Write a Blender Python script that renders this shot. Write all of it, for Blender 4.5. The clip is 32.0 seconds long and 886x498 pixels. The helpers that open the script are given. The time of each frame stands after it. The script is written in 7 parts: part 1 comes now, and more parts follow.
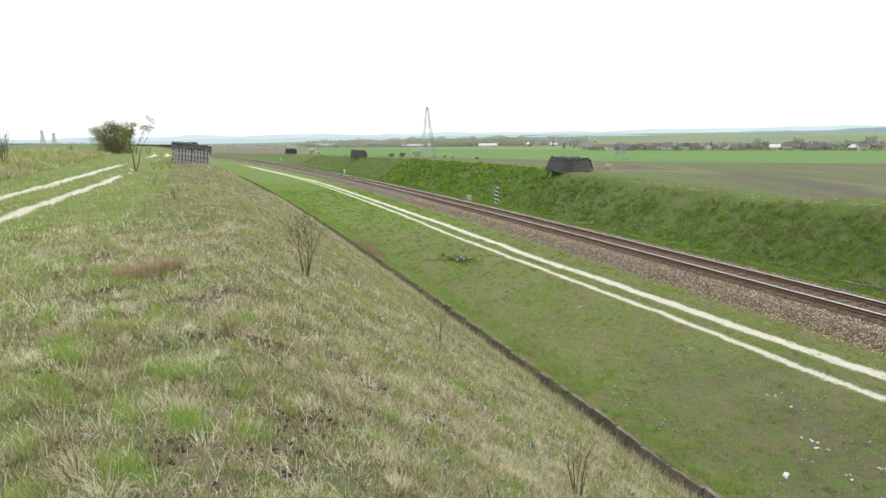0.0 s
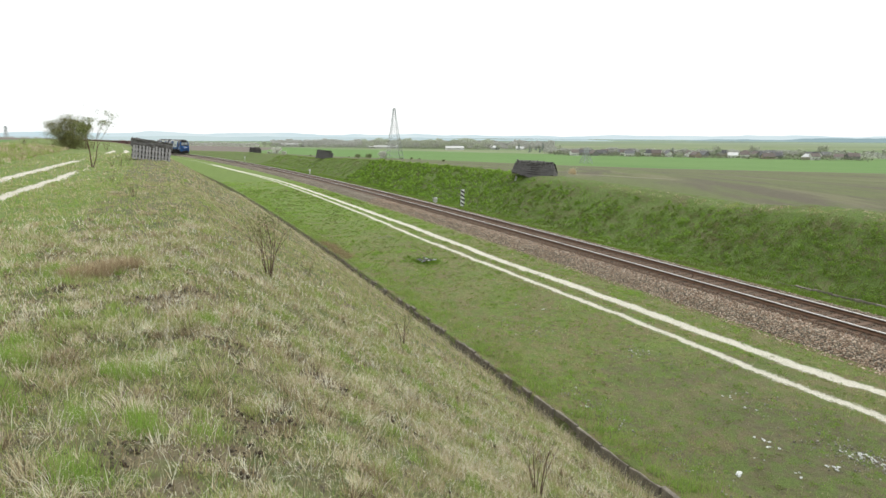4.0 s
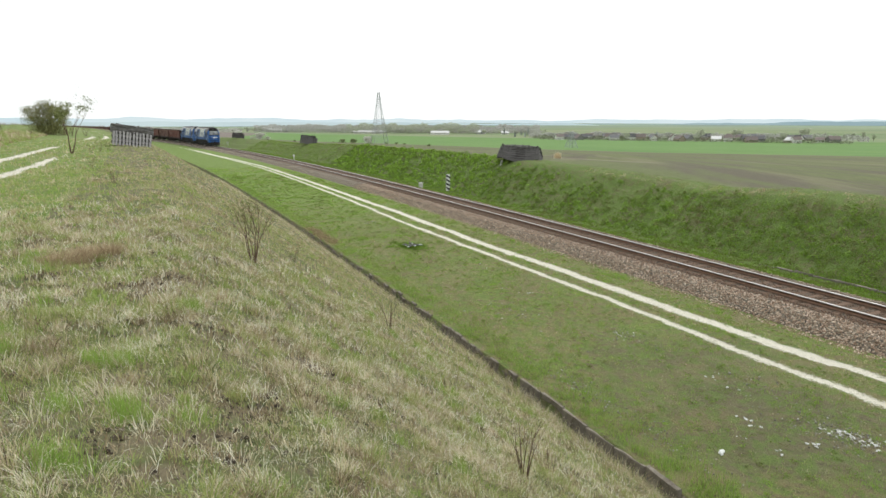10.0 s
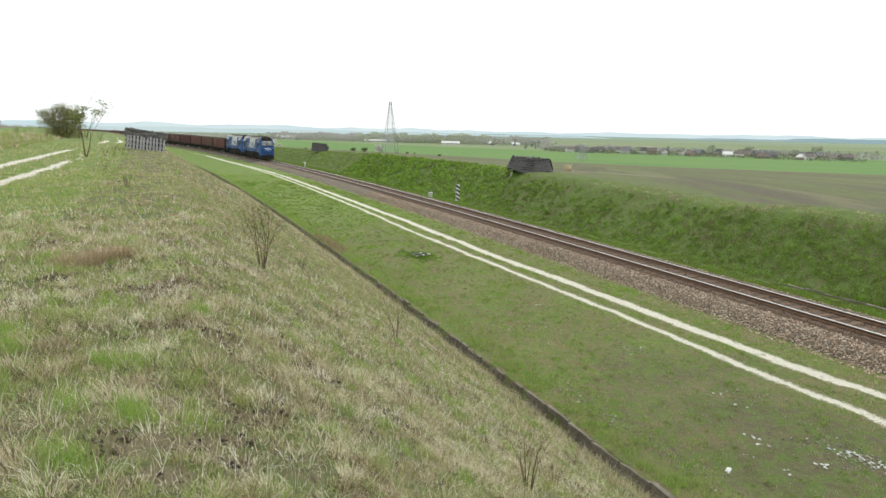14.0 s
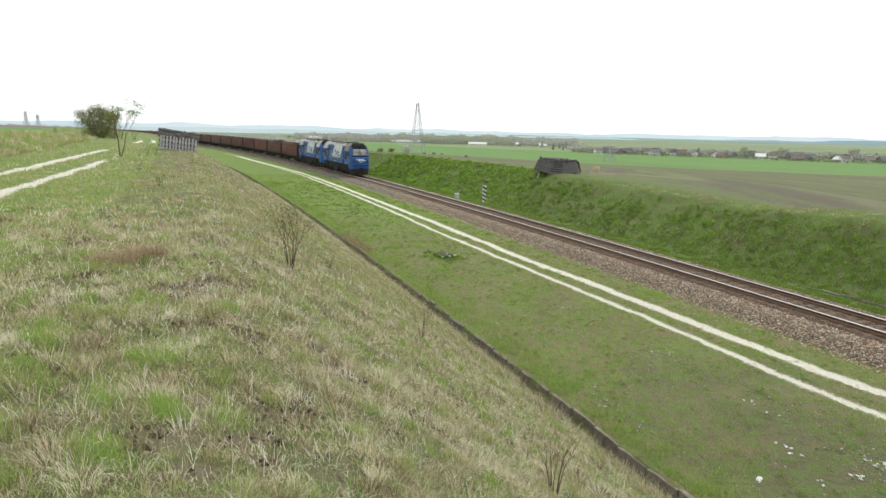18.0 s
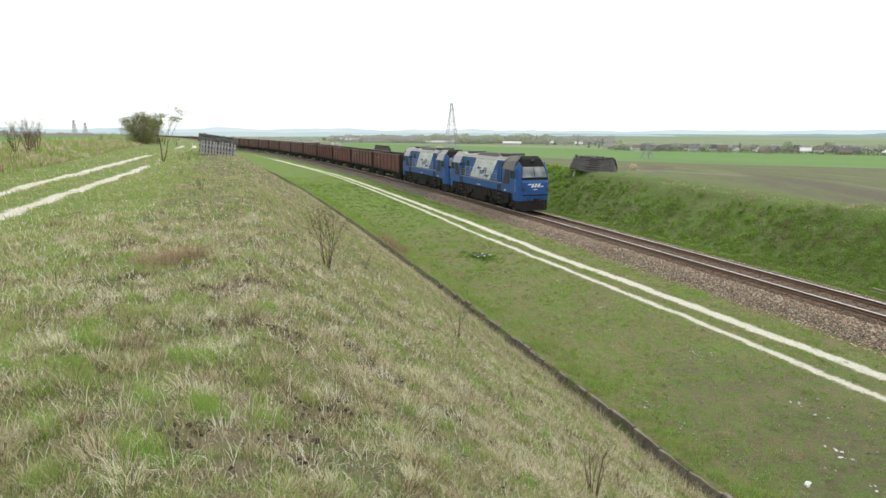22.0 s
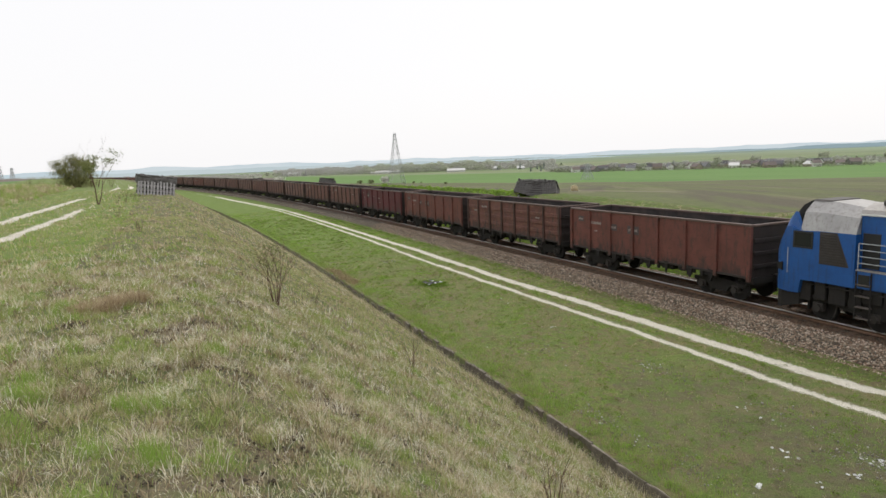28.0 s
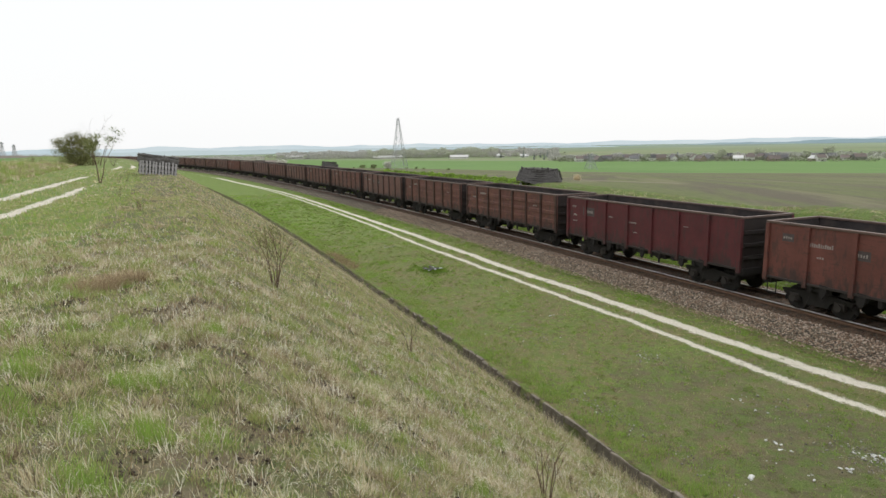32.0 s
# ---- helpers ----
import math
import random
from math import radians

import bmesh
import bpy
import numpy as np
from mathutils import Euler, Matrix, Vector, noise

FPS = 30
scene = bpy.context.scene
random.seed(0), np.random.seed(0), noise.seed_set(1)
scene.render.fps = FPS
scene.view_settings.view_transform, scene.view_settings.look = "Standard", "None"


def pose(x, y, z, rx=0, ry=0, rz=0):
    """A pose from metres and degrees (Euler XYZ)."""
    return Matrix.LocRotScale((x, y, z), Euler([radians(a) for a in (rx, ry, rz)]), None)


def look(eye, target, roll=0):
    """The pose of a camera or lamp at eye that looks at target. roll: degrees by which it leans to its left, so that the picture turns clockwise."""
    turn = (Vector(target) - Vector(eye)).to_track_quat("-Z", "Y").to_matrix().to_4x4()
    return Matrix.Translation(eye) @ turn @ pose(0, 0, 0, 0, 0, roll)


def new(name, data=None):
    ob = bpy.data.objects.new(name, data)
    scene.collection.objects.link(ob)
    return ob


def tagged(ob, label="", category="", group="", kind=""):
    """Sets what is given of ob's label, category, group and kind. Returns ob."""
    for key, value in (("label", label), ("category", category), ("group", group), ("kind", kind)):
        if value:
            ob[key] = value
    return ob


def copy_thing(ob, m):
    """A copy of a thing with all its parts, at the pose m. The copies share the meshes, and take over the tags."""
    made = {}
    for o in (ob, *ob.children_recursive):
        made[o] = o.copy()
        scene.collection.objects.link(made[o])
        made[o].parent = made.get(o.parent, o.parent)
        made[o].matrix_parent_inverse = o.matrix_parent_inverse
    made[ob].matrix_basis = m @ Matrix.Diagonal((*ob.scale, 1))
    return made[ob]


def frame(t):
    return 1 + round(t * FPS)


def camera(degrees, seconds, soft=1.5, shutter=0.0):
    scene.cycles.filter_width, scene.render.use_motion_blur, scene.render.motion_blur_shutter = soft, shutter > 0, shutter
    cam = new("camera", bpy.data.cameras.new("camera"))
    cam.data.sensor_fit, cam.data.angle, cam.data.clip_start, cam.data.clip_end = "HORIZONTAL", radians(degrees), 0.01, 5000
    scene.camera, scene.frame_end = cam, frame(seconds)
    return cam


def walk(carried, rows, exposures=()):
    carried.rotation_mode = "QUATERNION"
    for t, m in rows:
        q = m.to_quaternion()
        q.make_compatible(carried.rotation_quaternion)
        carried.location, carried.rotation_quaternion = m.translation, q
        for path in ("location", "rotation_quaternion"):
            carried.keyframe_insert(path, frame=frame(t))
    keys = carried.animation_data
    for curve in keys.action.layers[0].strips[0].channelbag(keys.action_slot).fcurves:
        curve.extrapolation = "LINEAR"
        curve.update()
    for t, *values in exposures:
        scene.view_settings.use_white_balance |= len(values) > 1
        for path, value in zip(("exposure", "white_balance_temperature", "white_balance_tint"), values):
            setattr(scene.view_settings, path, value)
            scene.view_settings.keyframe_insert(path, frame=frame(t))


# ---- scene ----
# ---- camera ----
cam = camera(71.34, 32.0, soft=1.5)
PATH = [
    (0, -0.046, 0.049, 6.746, 79.39, 0.90, 2.63),
    (0.5, -0.039, 0.045, 6.743, 79.24, 0.82, 2.21),
    (1, -0.033, 0.042, 6.746, 79.13, 0.69, 1.74),
    (1.5, -0.033, 0.042, 6.743, 79.19, 0.57, 1.20),
    (2, -0.030, 0.042, 6.743, 79.25, 0.73, 0.58),
    (2.5, -0.024, 0.040, 6.744, 79.29, 0.43, 0.22),
    (4.5, -0.027, 0.031, 6.740, 79.60, -0.51, -0.60),
    (5, -0.027, 0.038, 6.738, 79.39, -0.70, -0.96),
    (5.5, -0.029, 0.042, 6.736, 79.31, -0.84, -1.33),
    (6, -0.036, 0.041, 6.735, 79.25, -1.19, -1.63),
    (6.5, -0.036, 0.037, 6.725, 79.11, -1.38, -1.52),
    (7, -0.042, 0.044, 6.722, 78.87, -1.65, -0.95),
    (7.5, -0.040, 0.045, 6.718, 78.61, -1.26, -0.57),
    (8, -0.028, 0.048, 6.720, 78.39, -0.27, -0.69),
    (8.5, -0.023, 0.053, 6.723, 78.20, -0.20, -0.85),
    (9, -0.025, 0.049, 6.722, 78.12, -0.43, -1.15),
    (9.5, -0.025, 0.048, 6.723, 78.14, -0.14, -1.47),
    (10, -0.022, 0.050, 6.720, 78.19, -0.08, -1.75),
    (10.5, -0.015, 0.050, 6.714, 78.40, -0.25, -1.48),
    (11, -0.015, 0.049, 6.718, 78.49, 0.04, -1.19),
    (11.5, -0.007, 0.048, 6.719, 78.50, 0.27, -0.87),
    (12, -0.002, 0.049, 6.718, 78.38, 0.10, -0.78),
    (12.5, -0.016, 0.043, 6.720, 78.56, -0.44, -0.71),
    (13, -0.022, 0.046, 6.724, 78.83, -0.46, -0.67),
    (13.5, -0.022, 0.034, 6.724, 79.03, -0.71, -0.61),
    (14, -0.023, 0.034, 6.721, 79.10, -1.13, -0.75),
    (14.5, -0.018, 0.030, 6.720, 79.07, -1.02, -0.86),
    (16.5, -0.052, 0.032, 6.717, 79.57, -1.85, -0.63),
    (17, -0.047, 0.034, 6.716, 79.92, -0.14, 0.55),
    (17.5, -0.048, 0.030, 6.718, 79.58, -0.73, 1.48),
    (18, -0.041, 0.042, 6.727, 79.13, -1.24, 1.71),
    (18.5, -0.023, 0.033, 6.710, 79.55, 1.40, 0.88),
    (19, -0.019, 0.050, 6.719, 79.22, 0.83, 1.01),
    (19.5, -0.041, 0.055, 6.705, 79.65, 1.11, 1.45),
    (20, -0.064, 0.063, 6.707, 79.02, 1.27, 5.20),
    (20.5, -0.057, 0.064, 6.712, 78.74, 1.46, 6.03),
    (21, -0.056, 0.061, 6.714, 78.68, 0.67, 6.56),
    (21.5, -0.052, 0.065, 6.722, 79.18, 1.05, 6.12),
    (22, -0.042, 0.065, 6.712, 79.12, -0.14, 4.82),
    (22.5, -0.024, 0.064, 6.713, 78.56, 0.69, 2.35),
    (23, -0.020, 0.061, 6.717, 78.72, 0.50, 1.15),
    (23.5, -0.010, 0.028, 6.727, 79.81, 0.31, 0.33),
    (24, -0.012, 0.020, 6.724, 80.00, 0.19, -0.28),
    (24.5, -0.014, 0.019, 6.732, 80.18, -0.05, -0.56),
    (25, -0.005, 0.003, 6.732, 80.50, 0.95, -0.86),
    (25.5, 0.003, 0.003, 6.734, 80.51, 1.56, -1.10),
    (27.5, -0.021, 0.001, 6.726, 81.24, 1.46, -0.75),
    (28, -0.023, 0.003, 6.729, 81.63, 2.20, -0.30),
    (28.5, -0.023, -0.006, 6.728, 81.90, 2.04, -0.03),
    (29, -0.020, -0.004, 6.727, 81.74, 2.20, 0.09),
    (29.5, -0.021, -0.015, 6.726, 81.67, 1.46, 0.49),
    (30, -0.019, -0.012, 6.725, 81.28, 1.20, 0.77),
    (30.5, -0.017, -0.002, 6.721, 80.80, 0.21, 1.00),
    (31, -0.015, -0.009, 6.725, 80.61, -0.10, 0.67),
    (31.5, -0.011, -0.006, 6.725, 80.36, 0.43, 0.39),
    (32, 0.000, -0.000, 6.718, 80.39, 0.93, -0.00),
]
walk(cam, [(t, pose(x, y, z, rx, ry, rz)) for t, x, y, z, rx, ry, rz in PATH],
     [(0, 0.0, 6500, 4), (6, -0.09, 6500, 6), (9, -0.10, 6500, 6), (14, -0.08, 6500, 4), (19, -0.04, 6500, 5), (25, -0.03, 6500, 7), (27.5, -0.31, 6600, 11), (32, -0.28, 6560, 9)])

# ---- sky and sun: a bright overcast day with a hazy sun ----
world = bpy.data.worlds.new("world")
scene.world = world
world.use_nodes = True
wn, wl = world.node_tree.nodes, world.node_tree.links
SUN_AZ, SUN_EL = radians(38), radians(52)
sky = wn.new("ShaderNodeTexSky")
sky.sky_type = 'NISHITA'
sky.sun_disc = False
sky.sun_elevation, sky.sun_rotation = SUN_EL, SUN_AZ
sky.air_density, sky.dust_density = 1.0, 4.0
veil = wn.new("ShaderNodeMixRGB")
veil.inputs[0].default_value = 0.88
veil.inputs[2].default_value = (13.2, 13.3, 13.5, 1)
wl.new(sky.outputs[0], veil.inputs[1])
wl.new(veil.outputs[0], wn["Background"].inputs[0])
wn["Background"].inputs[1].default_value = 0.1
sun = new("sun", bpy.data.lights.new("sun", 'SUN'))
sun.data.energy, sun.data.angle, sun.data.color = 1.3, radians(10), (1.0, 0.95, 0.86)
sun.matrix_world = look((math.sin(SUN_AZ) * math.cos(SUN_EL) * 200, math.cos(SUN_AZ) * math.cos(SUN_EL) * 200, math.sin(SUN_EL) * 200), (0, 0, 0))


# ---- material tools ----
def mat(name, rough=0.8, metal=0.0):
    m = bpy.data.materials.new(name)
    m.use_nodes = True
    b = m.node_tree.nodes["Principled BSDF"]
    b.inputs["Roughness"].default_value, b.inputs["Metallic"].default_value = rough, metal
    return m


class Net:
    """Short ways to wire a node material."""

    def __init__(self, m):
        self.n, self.l = m.node_tree.nodes, m.node_tree.links
        self.b = self.n["Principled BSDF"]

    def put(self, sock, v):
        if isinstance(v, (int, float)):
            sock.default_value = v
        elif isinstance(v, tuple):
            sock.default_value = v if len(v) == len(sock.default_value) else (*v, 1)
        else:
            self.l.new(v, sock)

    def math(self, op, a, b=0.0, c=0.0):
        k = self.n.new("ShaderNodeMath")
        k.operation = op
        for i, v in enumerate((a, b, c)):
            self.put(k.inputs[i], v)
        return k.outputs[0]

    def noise(self, scale, detail=4.0, rough=0.55, vec=None, dist=0.0):
        k = self.n.new("ShaderNodeTexNoise")
        k.inputs["Scale"].default_value, k.inputs["Detail"].default_value = scale, detail
        k.inputs["Roughness"].default_value, k.inputs["Distortion"].default_value = rough, dist
        if vec:
            self.l.new(vec, k.inputs["Vector"])
        return k.outputs["Fac"]

    def coord(self, which="Object", scale=None):
        k = self.n.new("ShaderNodeTexCoord")
        out = k.outputs[which]
        if scale:
            mp = self.n.new("ShaderNodeMapping")
            mp.inputs["Scale"].default_value = scale
            self.l.new(out, mp.inputs["Vector"])
            out = mp.outputs[0]
        return out

    def world(self, scale=None):
        k = self.n.new("ShaderNodeNewGeometry")
        out = k.outputs["Position"]
        if scale:
            mp = self.n.new("ShaderNodeMapping")
            mp.inputs["Scale"].default_value = scale
            self.l.new(out, mp.inputs["Vector"])
            out = mp.outputs[0]
        return out

    def attr(self, name):
        k = self.n.new("ShaderNodeAttribute")
        k.attribute_name = name
        return k.outputs["Fac"]

    def step(self, v, lo, hi):
        k = self.n.new("ShaderNodeMapRange")
        k.interpolation_type = 'SMOOTHSTEP'
        self.put(k.inputs[0], v)
        k.inputs[1].default_value, k.inputs[2].default_value = lo, hi
        return k.outputs[0]

    def mix(self, f, a, b, mode='MIX'):
        k = self.n.new("ShaderNodeMixRGB")
        k.blend_type = mode
        self.put(k.inputs[0], f)
        self.put(k.inputs[1], a)
        self.put(k.inputs[2], b)
        return k.outputs[0]

    def ramp(self, v, stops):
        k = self.n.new("ShaderNodeValToRGB")
        e = k.color_ramp.elements
        while len(e) < len(stops):
            e.new(0.5)
        for i, (p, c) in enumerate(stops):
            e[i].position, e[i].color = p, (*c, 1)
        self.put(k.inputs[0], v)
        return k.outputs[0]

    def rand(self):
        return self.n.new("ShaderNodeObjectInfo").outputs["Random"]

    def bump(self, v, strength=0.3, dist=0.02):
        k = self.n.new("ShaderNodeBump")
        k.inputs["Strength"].default_value, k.inputs["Distance"].default_value = strength, dist
        self.l.new(v, k.inputs["Height"])
        self.l.new(k.outputs[0], self.b.inputs["Normal"])

    def color(self, v):
        self.put(self.b.inputs["Base Color"], v)


def plain(name, col, rough=0.7, metal=0.0, var=0.25, scale=3.0, bump=0.15, dirt=None, dirt_amount=0.5):
    """A painted or raw surface with two scales of variation and some dirt."""
    m = mat(name, rough, metal)
    k = Net(m)
    v = k.coord()
    a, b = k.noise(scale, 5, 0.6, v), k.noise(scale * 14, 3, 0.6, v)
    lo, hi = tuple(c * (1 - var) for c in col), tuple(min(1, c * (1 + var)) for c in col)
    c = k.ramp(k.math('ADD', k.math('MULTIPLY', a, 0.7), k.math('MULTIPLY', b, 0.3)), [(0.3, lo), (0.7, hi)])
    if dirt:
        c = k.mix(k.math('MULTIPLY', k.step(k.noise(scale * 0.6, 6, 0.7, v), 0.45, 0.7), dirt_amount), c, dirt)
    k.color(c)
    if bump:
        k.bump(b, bump, 0.01)
    return m


def part(name, bm, material, parent=None, label="", m=None):
    """Links a bmesh as one mesh object, under a thing or a part."""
    me = bpy.data.meshes.new(name)
    bm.to_mesh(me)
    bm.free()
    if material:
        me.materials.append(material)
    return piece(name, me, parent, label, m)


def piece(name, me, parent=None, label="", m=None):
    ob = new(name, me)
    if parent:
        ob.parent = parent
    if m is not None:
        ob.matrix_basis = m
    if label:
        ob["label"] = label
    return ob


def box(bm, x0, x1, y0, y1, z0, z1, bevel=0.0, m=None):
    r = bmesh.ops.create_cube(bm, size=1)
    vs = r["verts"]
    for v in vs:
        v.co = ((x0 + x1) / 2 + v.co.x * (x1 - x0), (y0 + y1) / 2 + v.co.y * (y1 - y0), (z0 + z1) / 2 + v.co.z * (z1 - z0))
    if bevel:
        es = list({e for v in vs for e in v.link_edges})
        r = bmesh.ops.bevel(bm, geom=es, offset=bevel, segments=1, affect='EDGES')
        vs = r["verts"]
    if m is not None:
        bmesh.ops.transform(bm, matrix=m, verts=vs)
    return vs


def boxes(*specs, bevel=0.0):
    bm = bmesh.new()
    for s in specs:
        box(bm, *s, bevel=bevel)
    return bm


def tube(bm, a, b, r0, r1=None, seg=8):
    a, b = Vector(a), Vector(b)
    d = b - a
    q = d.to_track_quat('Z', 'Y').to_matrix().to_4x4()
    r = bmesh.ops.create_cone(bm, cap_ends=True, segments=seg, radius1=r0, radius2=r0 if r1 is None else r1, depth=d.length)
    bmesh.ops.transform(bm, matrix=Matrix.Translation((a + b) / 2) @ q, verts=r["verts"])
    return r["verts"]


def tubes(*specs, seg=6):
    bm = bmesh.new()
    for a, b, r in specs:
        tube(bm, a, b, r, seg=seg)
    return bm


def prism(bm, poly, y0, y1):
    """Extrudes a polygon of (x, z) from y0 to y1."""
    a = [bm.verts.new((x, y0, z)) for x, z in poly]
    b = [bm.verts.new((x, y1, z)) for x, z in poly]
    bm.faces.new(a)
    bm.faces.new(b[::-1])
    n = len(poly)
    for i in range(n):
        bm.faces.new((a[i], b[i], b[(i + 1) % n], a[(i + 1) % n]))
    bmesh.ops.recalc_face_normals(bm, faces=bm.faces)
    return a + b


def fast_mesh(name, co, faces, attrs=None):
    """A mesh from numpy arrays: vertices (n, 3), faces (m, k) of one size, and float values by vertex."""
    me = bpy.data.meshes.new(name)
    co, faces = np.asarray(co, np.float32), np.asarray(faces, np.int32)
    m, k = faces.shape
    me.vertices.add(len(co))
    me.vertices.foreach_set("co", co.ravel())
    me.loops.add(m * k)
    me.loops.foreach_set("vertex_index", faces.ravel())
    me.polygons.add(m)
    me.polygons.foreach_set("loop_start", np.arange(0, m * k, k, dtype=np.int32))
    for key, val in (attrs or {}).items():
        me.attributes.new(key, 'FLOAT', 'POINT').data.foreach_set("value", np.asarray(val, np.float32))
    me.update(calc_edges=True)
    return me


# ---- the railway line: its plan, and the lie of the land along it ----
STEP = 0.5
LINE_S = np.arange(-4600, 4600, STEP)
_c = np.clip(LINE_S, -60, 330)
LINE_A = radians(23.10) + 0.632e-3 * _c + 3.39e-6 * _c ** 2 / 2
_i0 = int(4600 / STEP)
LINE_X = np.cumsum(-np.sin(LINE_A) * STEP)
LINE_Y = np.cumsum(np.cos(LINE_A) * STEP)
LINE_X += 15.40 - LINE_X[_i0]
LINE_Y += 23.29 - LINE_Y[_i0]
FAR_A = radians(30)


def place(s, o):
    """World x, y of a point s metres along the line and o metres to its right."""
    s, o = np.asarray(s, float), np.asarray(o, float)
    a = np.interp(s, LINE_S, LINE_A)
    near = np.clip(o, -90, 90)
    rest = o - near
    x = np.interp(s, LINE_S, LINE_X) + np.cos(a) * near + math.cos(FAR_A) * rest
    y = np.interp(s, LINE_S, LINE_Y) + np.sin(a) * near + math.sin(FAR_A) * rest
    return x, y


def grade(s):
    return 0.0007 * np.clip(s, -60, 330)


def wave(x, y, n=5, size=1.0, seed=0):
    """Smooth cheap noise, about -1 to 1, by summed waves."""
    rng = np.random.RandomState(seed)
    out = 0
    for i in range(n):
        a, p, f = rng.rand() * 6.28, rng.rand() * 6.28, (0.6 + 1.1 * rng.rand()) * 6.28 / size
        out = out + np.sin((x * np.cos(a) + y * np.sin(a)) * f + p + 1.3 * np.sin((x * np.sin(a) - y * np.cos(a)) * f * 0.6 + p * 2))
    return out / n


CREST_O = 11.3


def height(s, o):
    s, o = np.broadcast_arrays(np.asarray(s, float), np.asarray(o, float))
    g = grade(s)
    zp = np.interp(s, [-60, -16, -2, 20, 60, 110, 200, 330, 700, 2000], [5.0, 4.98, 4.66, 4.55, 4.6, 4.5, 4.4, 4.2, 2.0, -8])
    zp = zp + np.interp(o, [-2000, -600, -150, -60, -47, -44, -41, -36, -33.5, -32, -24], [-14, -6, 0.55, 0.4, 0.42, 0.62, 0.72, 0.55, 0.16, 0.05, 0])
    zc = np.interp(s, [-60, 0, 9, 15, 25, 35, 55, 90, 125, 175, 210, 300, 600, 1200, 4000],
                   [2.6, 2.75, 2.65, 2.25, 2.6, 2.75, 2.6, 2.4, 1.6, 1.5, 1.0, -0.4, -1.0, -0.5, 0.0])
    z = np.zeros_like(s)
    # slope down from the plateau
    top = zp - 0.12
    a = np.clip((-23.2 - o) / 2.0, 0, 1)
    plate = top + 0.12 * a * a * (3 - 2 * a)
    f = np.clip((o + 23.2) / (23.2 - 14.7), 0, 1)
    fall = top + (-0.62 + g - top) * np.interp(f, [0, 0.12, 0.5, 0.9, 1], [0, 0.085, 0.47, 0.92, 1.0])
    flat = g + np.interp(o, [-14.56, -10, -7, -4.4, -3.4, -2.5, -1.9, 0, 1.9, 2.4, 3.2, 4.2, 5.6],
                         [-0.3, -0.37, -0.43, -0.47, -0.55, -0.21, -0.19, -0.20, -0.19, -0.28, -0.50, -0.62, -0.66])
    b = np.clip((o - 5.6) / (CREST_O - 5.6), 0, 1)
    bank = (-0.72 + g) + (zc + 0.72 - g) * np.interp(b, [0, 0.08, 0.45, 0.85, 1], [0, 0.06, 0.47, 0.93, 1.0])
    valley = np.interp(o, [CREST_O, 13, 40, 100, 350, 650, 1100, 1700, 2600, 4600], [0, -0.05, -1.7, -4.2, -11.5, -17.5, -18.5, -14, -11, -16])
    far = zc + valley
    z = np.where(o < -23.2, plate, np.where(o < -14.62, fall, np.where(o < 5.6, flat, np.where(o < CREST_O, bank, far))))
    x, y = place(s, o)
    rough = np.where((o < -34) & (o > -46), 0.17, np.where((o < -14.62) & (o > -60), 0.07, np.where((o > 5.6) & (o < 12.9), 0.14, np.where((o > -3.9) & (o < 4), 0.008, np.where((o < -8) & (o > -14.62), 0.065, 0.025)))))
    z = z + rough * wave(x, y, 6, 2.3, 3) + 0.45 * rough * wave(x, y, 6, 0.8, 8)
    return z


def along(x, y):
    """s and o of a world point."""
    i = int(np.argmin((LINE_X - x) ** 2 + (LINE_Y - y) ** 2))
    o = (x - LINE_X[i]) * math.cos(LINE_A[i]) + (y - LINE_Y[i]) * math.sin(LINE_A[i])
    if abs(o) > 90:
        sg = 90 if o > 0 else -90
        bx, by = x - LINE_X - np.cos(LINE_A) * sg, y - LINE_Y - np.sin(LINE_A) * sg
        i = int(np.argmin(abs(bx * math.sin(FAR_A) - by * math.cos(FAR_A))))
        o = sg + bx[i] * math.cos(FAR_A) + by[i] * math.sin(FAR_A)
    return float(LINE_S[i]), float(o)


def land(az, d):
    """A ground point d metres from the viewpoint, az degrees clockwise from +y."""
    x, y = math.sin(radians(az)) * d, math.cos(radians(az)) * d
    return x, y, float(height(*along(x, y)))


def ground_at(s, o):
    x, y = place(s, o)
    return float(x), float(y), float(height(s, o))


# ---- ground materials ----
def grass_ground(name, greens, dry, soil, size, green_share, soil_share):
    m = mat(name, 0.95)
    k = Net(m)
    p = k.world()
    fine, mid, big = k.noise(28, 4, 0.7, p), k.noise(2.2 * size, 5, 0.62, p), k.noise(0.33 * size, 4, 0.55, p)
    g = k.ramp(fine, [(0.3, greens[0]), (0.7, greens[1])])
    d = k.ramp(k.noise(45, 3, 0.7, k.world((1, 1, 0.4))), [(0.3, dry[0]), (0.72, dry[1])])
    w = k.math('ADD', k.math('MULTIPLY', mid, 0.6), k.math('MULTIPLY', big, 0.4))
    c = k.mix(k.step(w, 0.5 + green_share - 0.08, 0.5 + green_share + 0.06), g, d)
    c = k.mix(k.math('MULTIPLY', k.step(k.noise(3.7 * size, 6, 0.7, p), 0.64 - soil_share, 0.78 - soil_share), 0.85), c, soil)
    k.color(c)
    k.bump(k.math('ADD', fine, k.noise(9, 4, 0.7, p)), 0.7, 0.06)
    return m, k, c


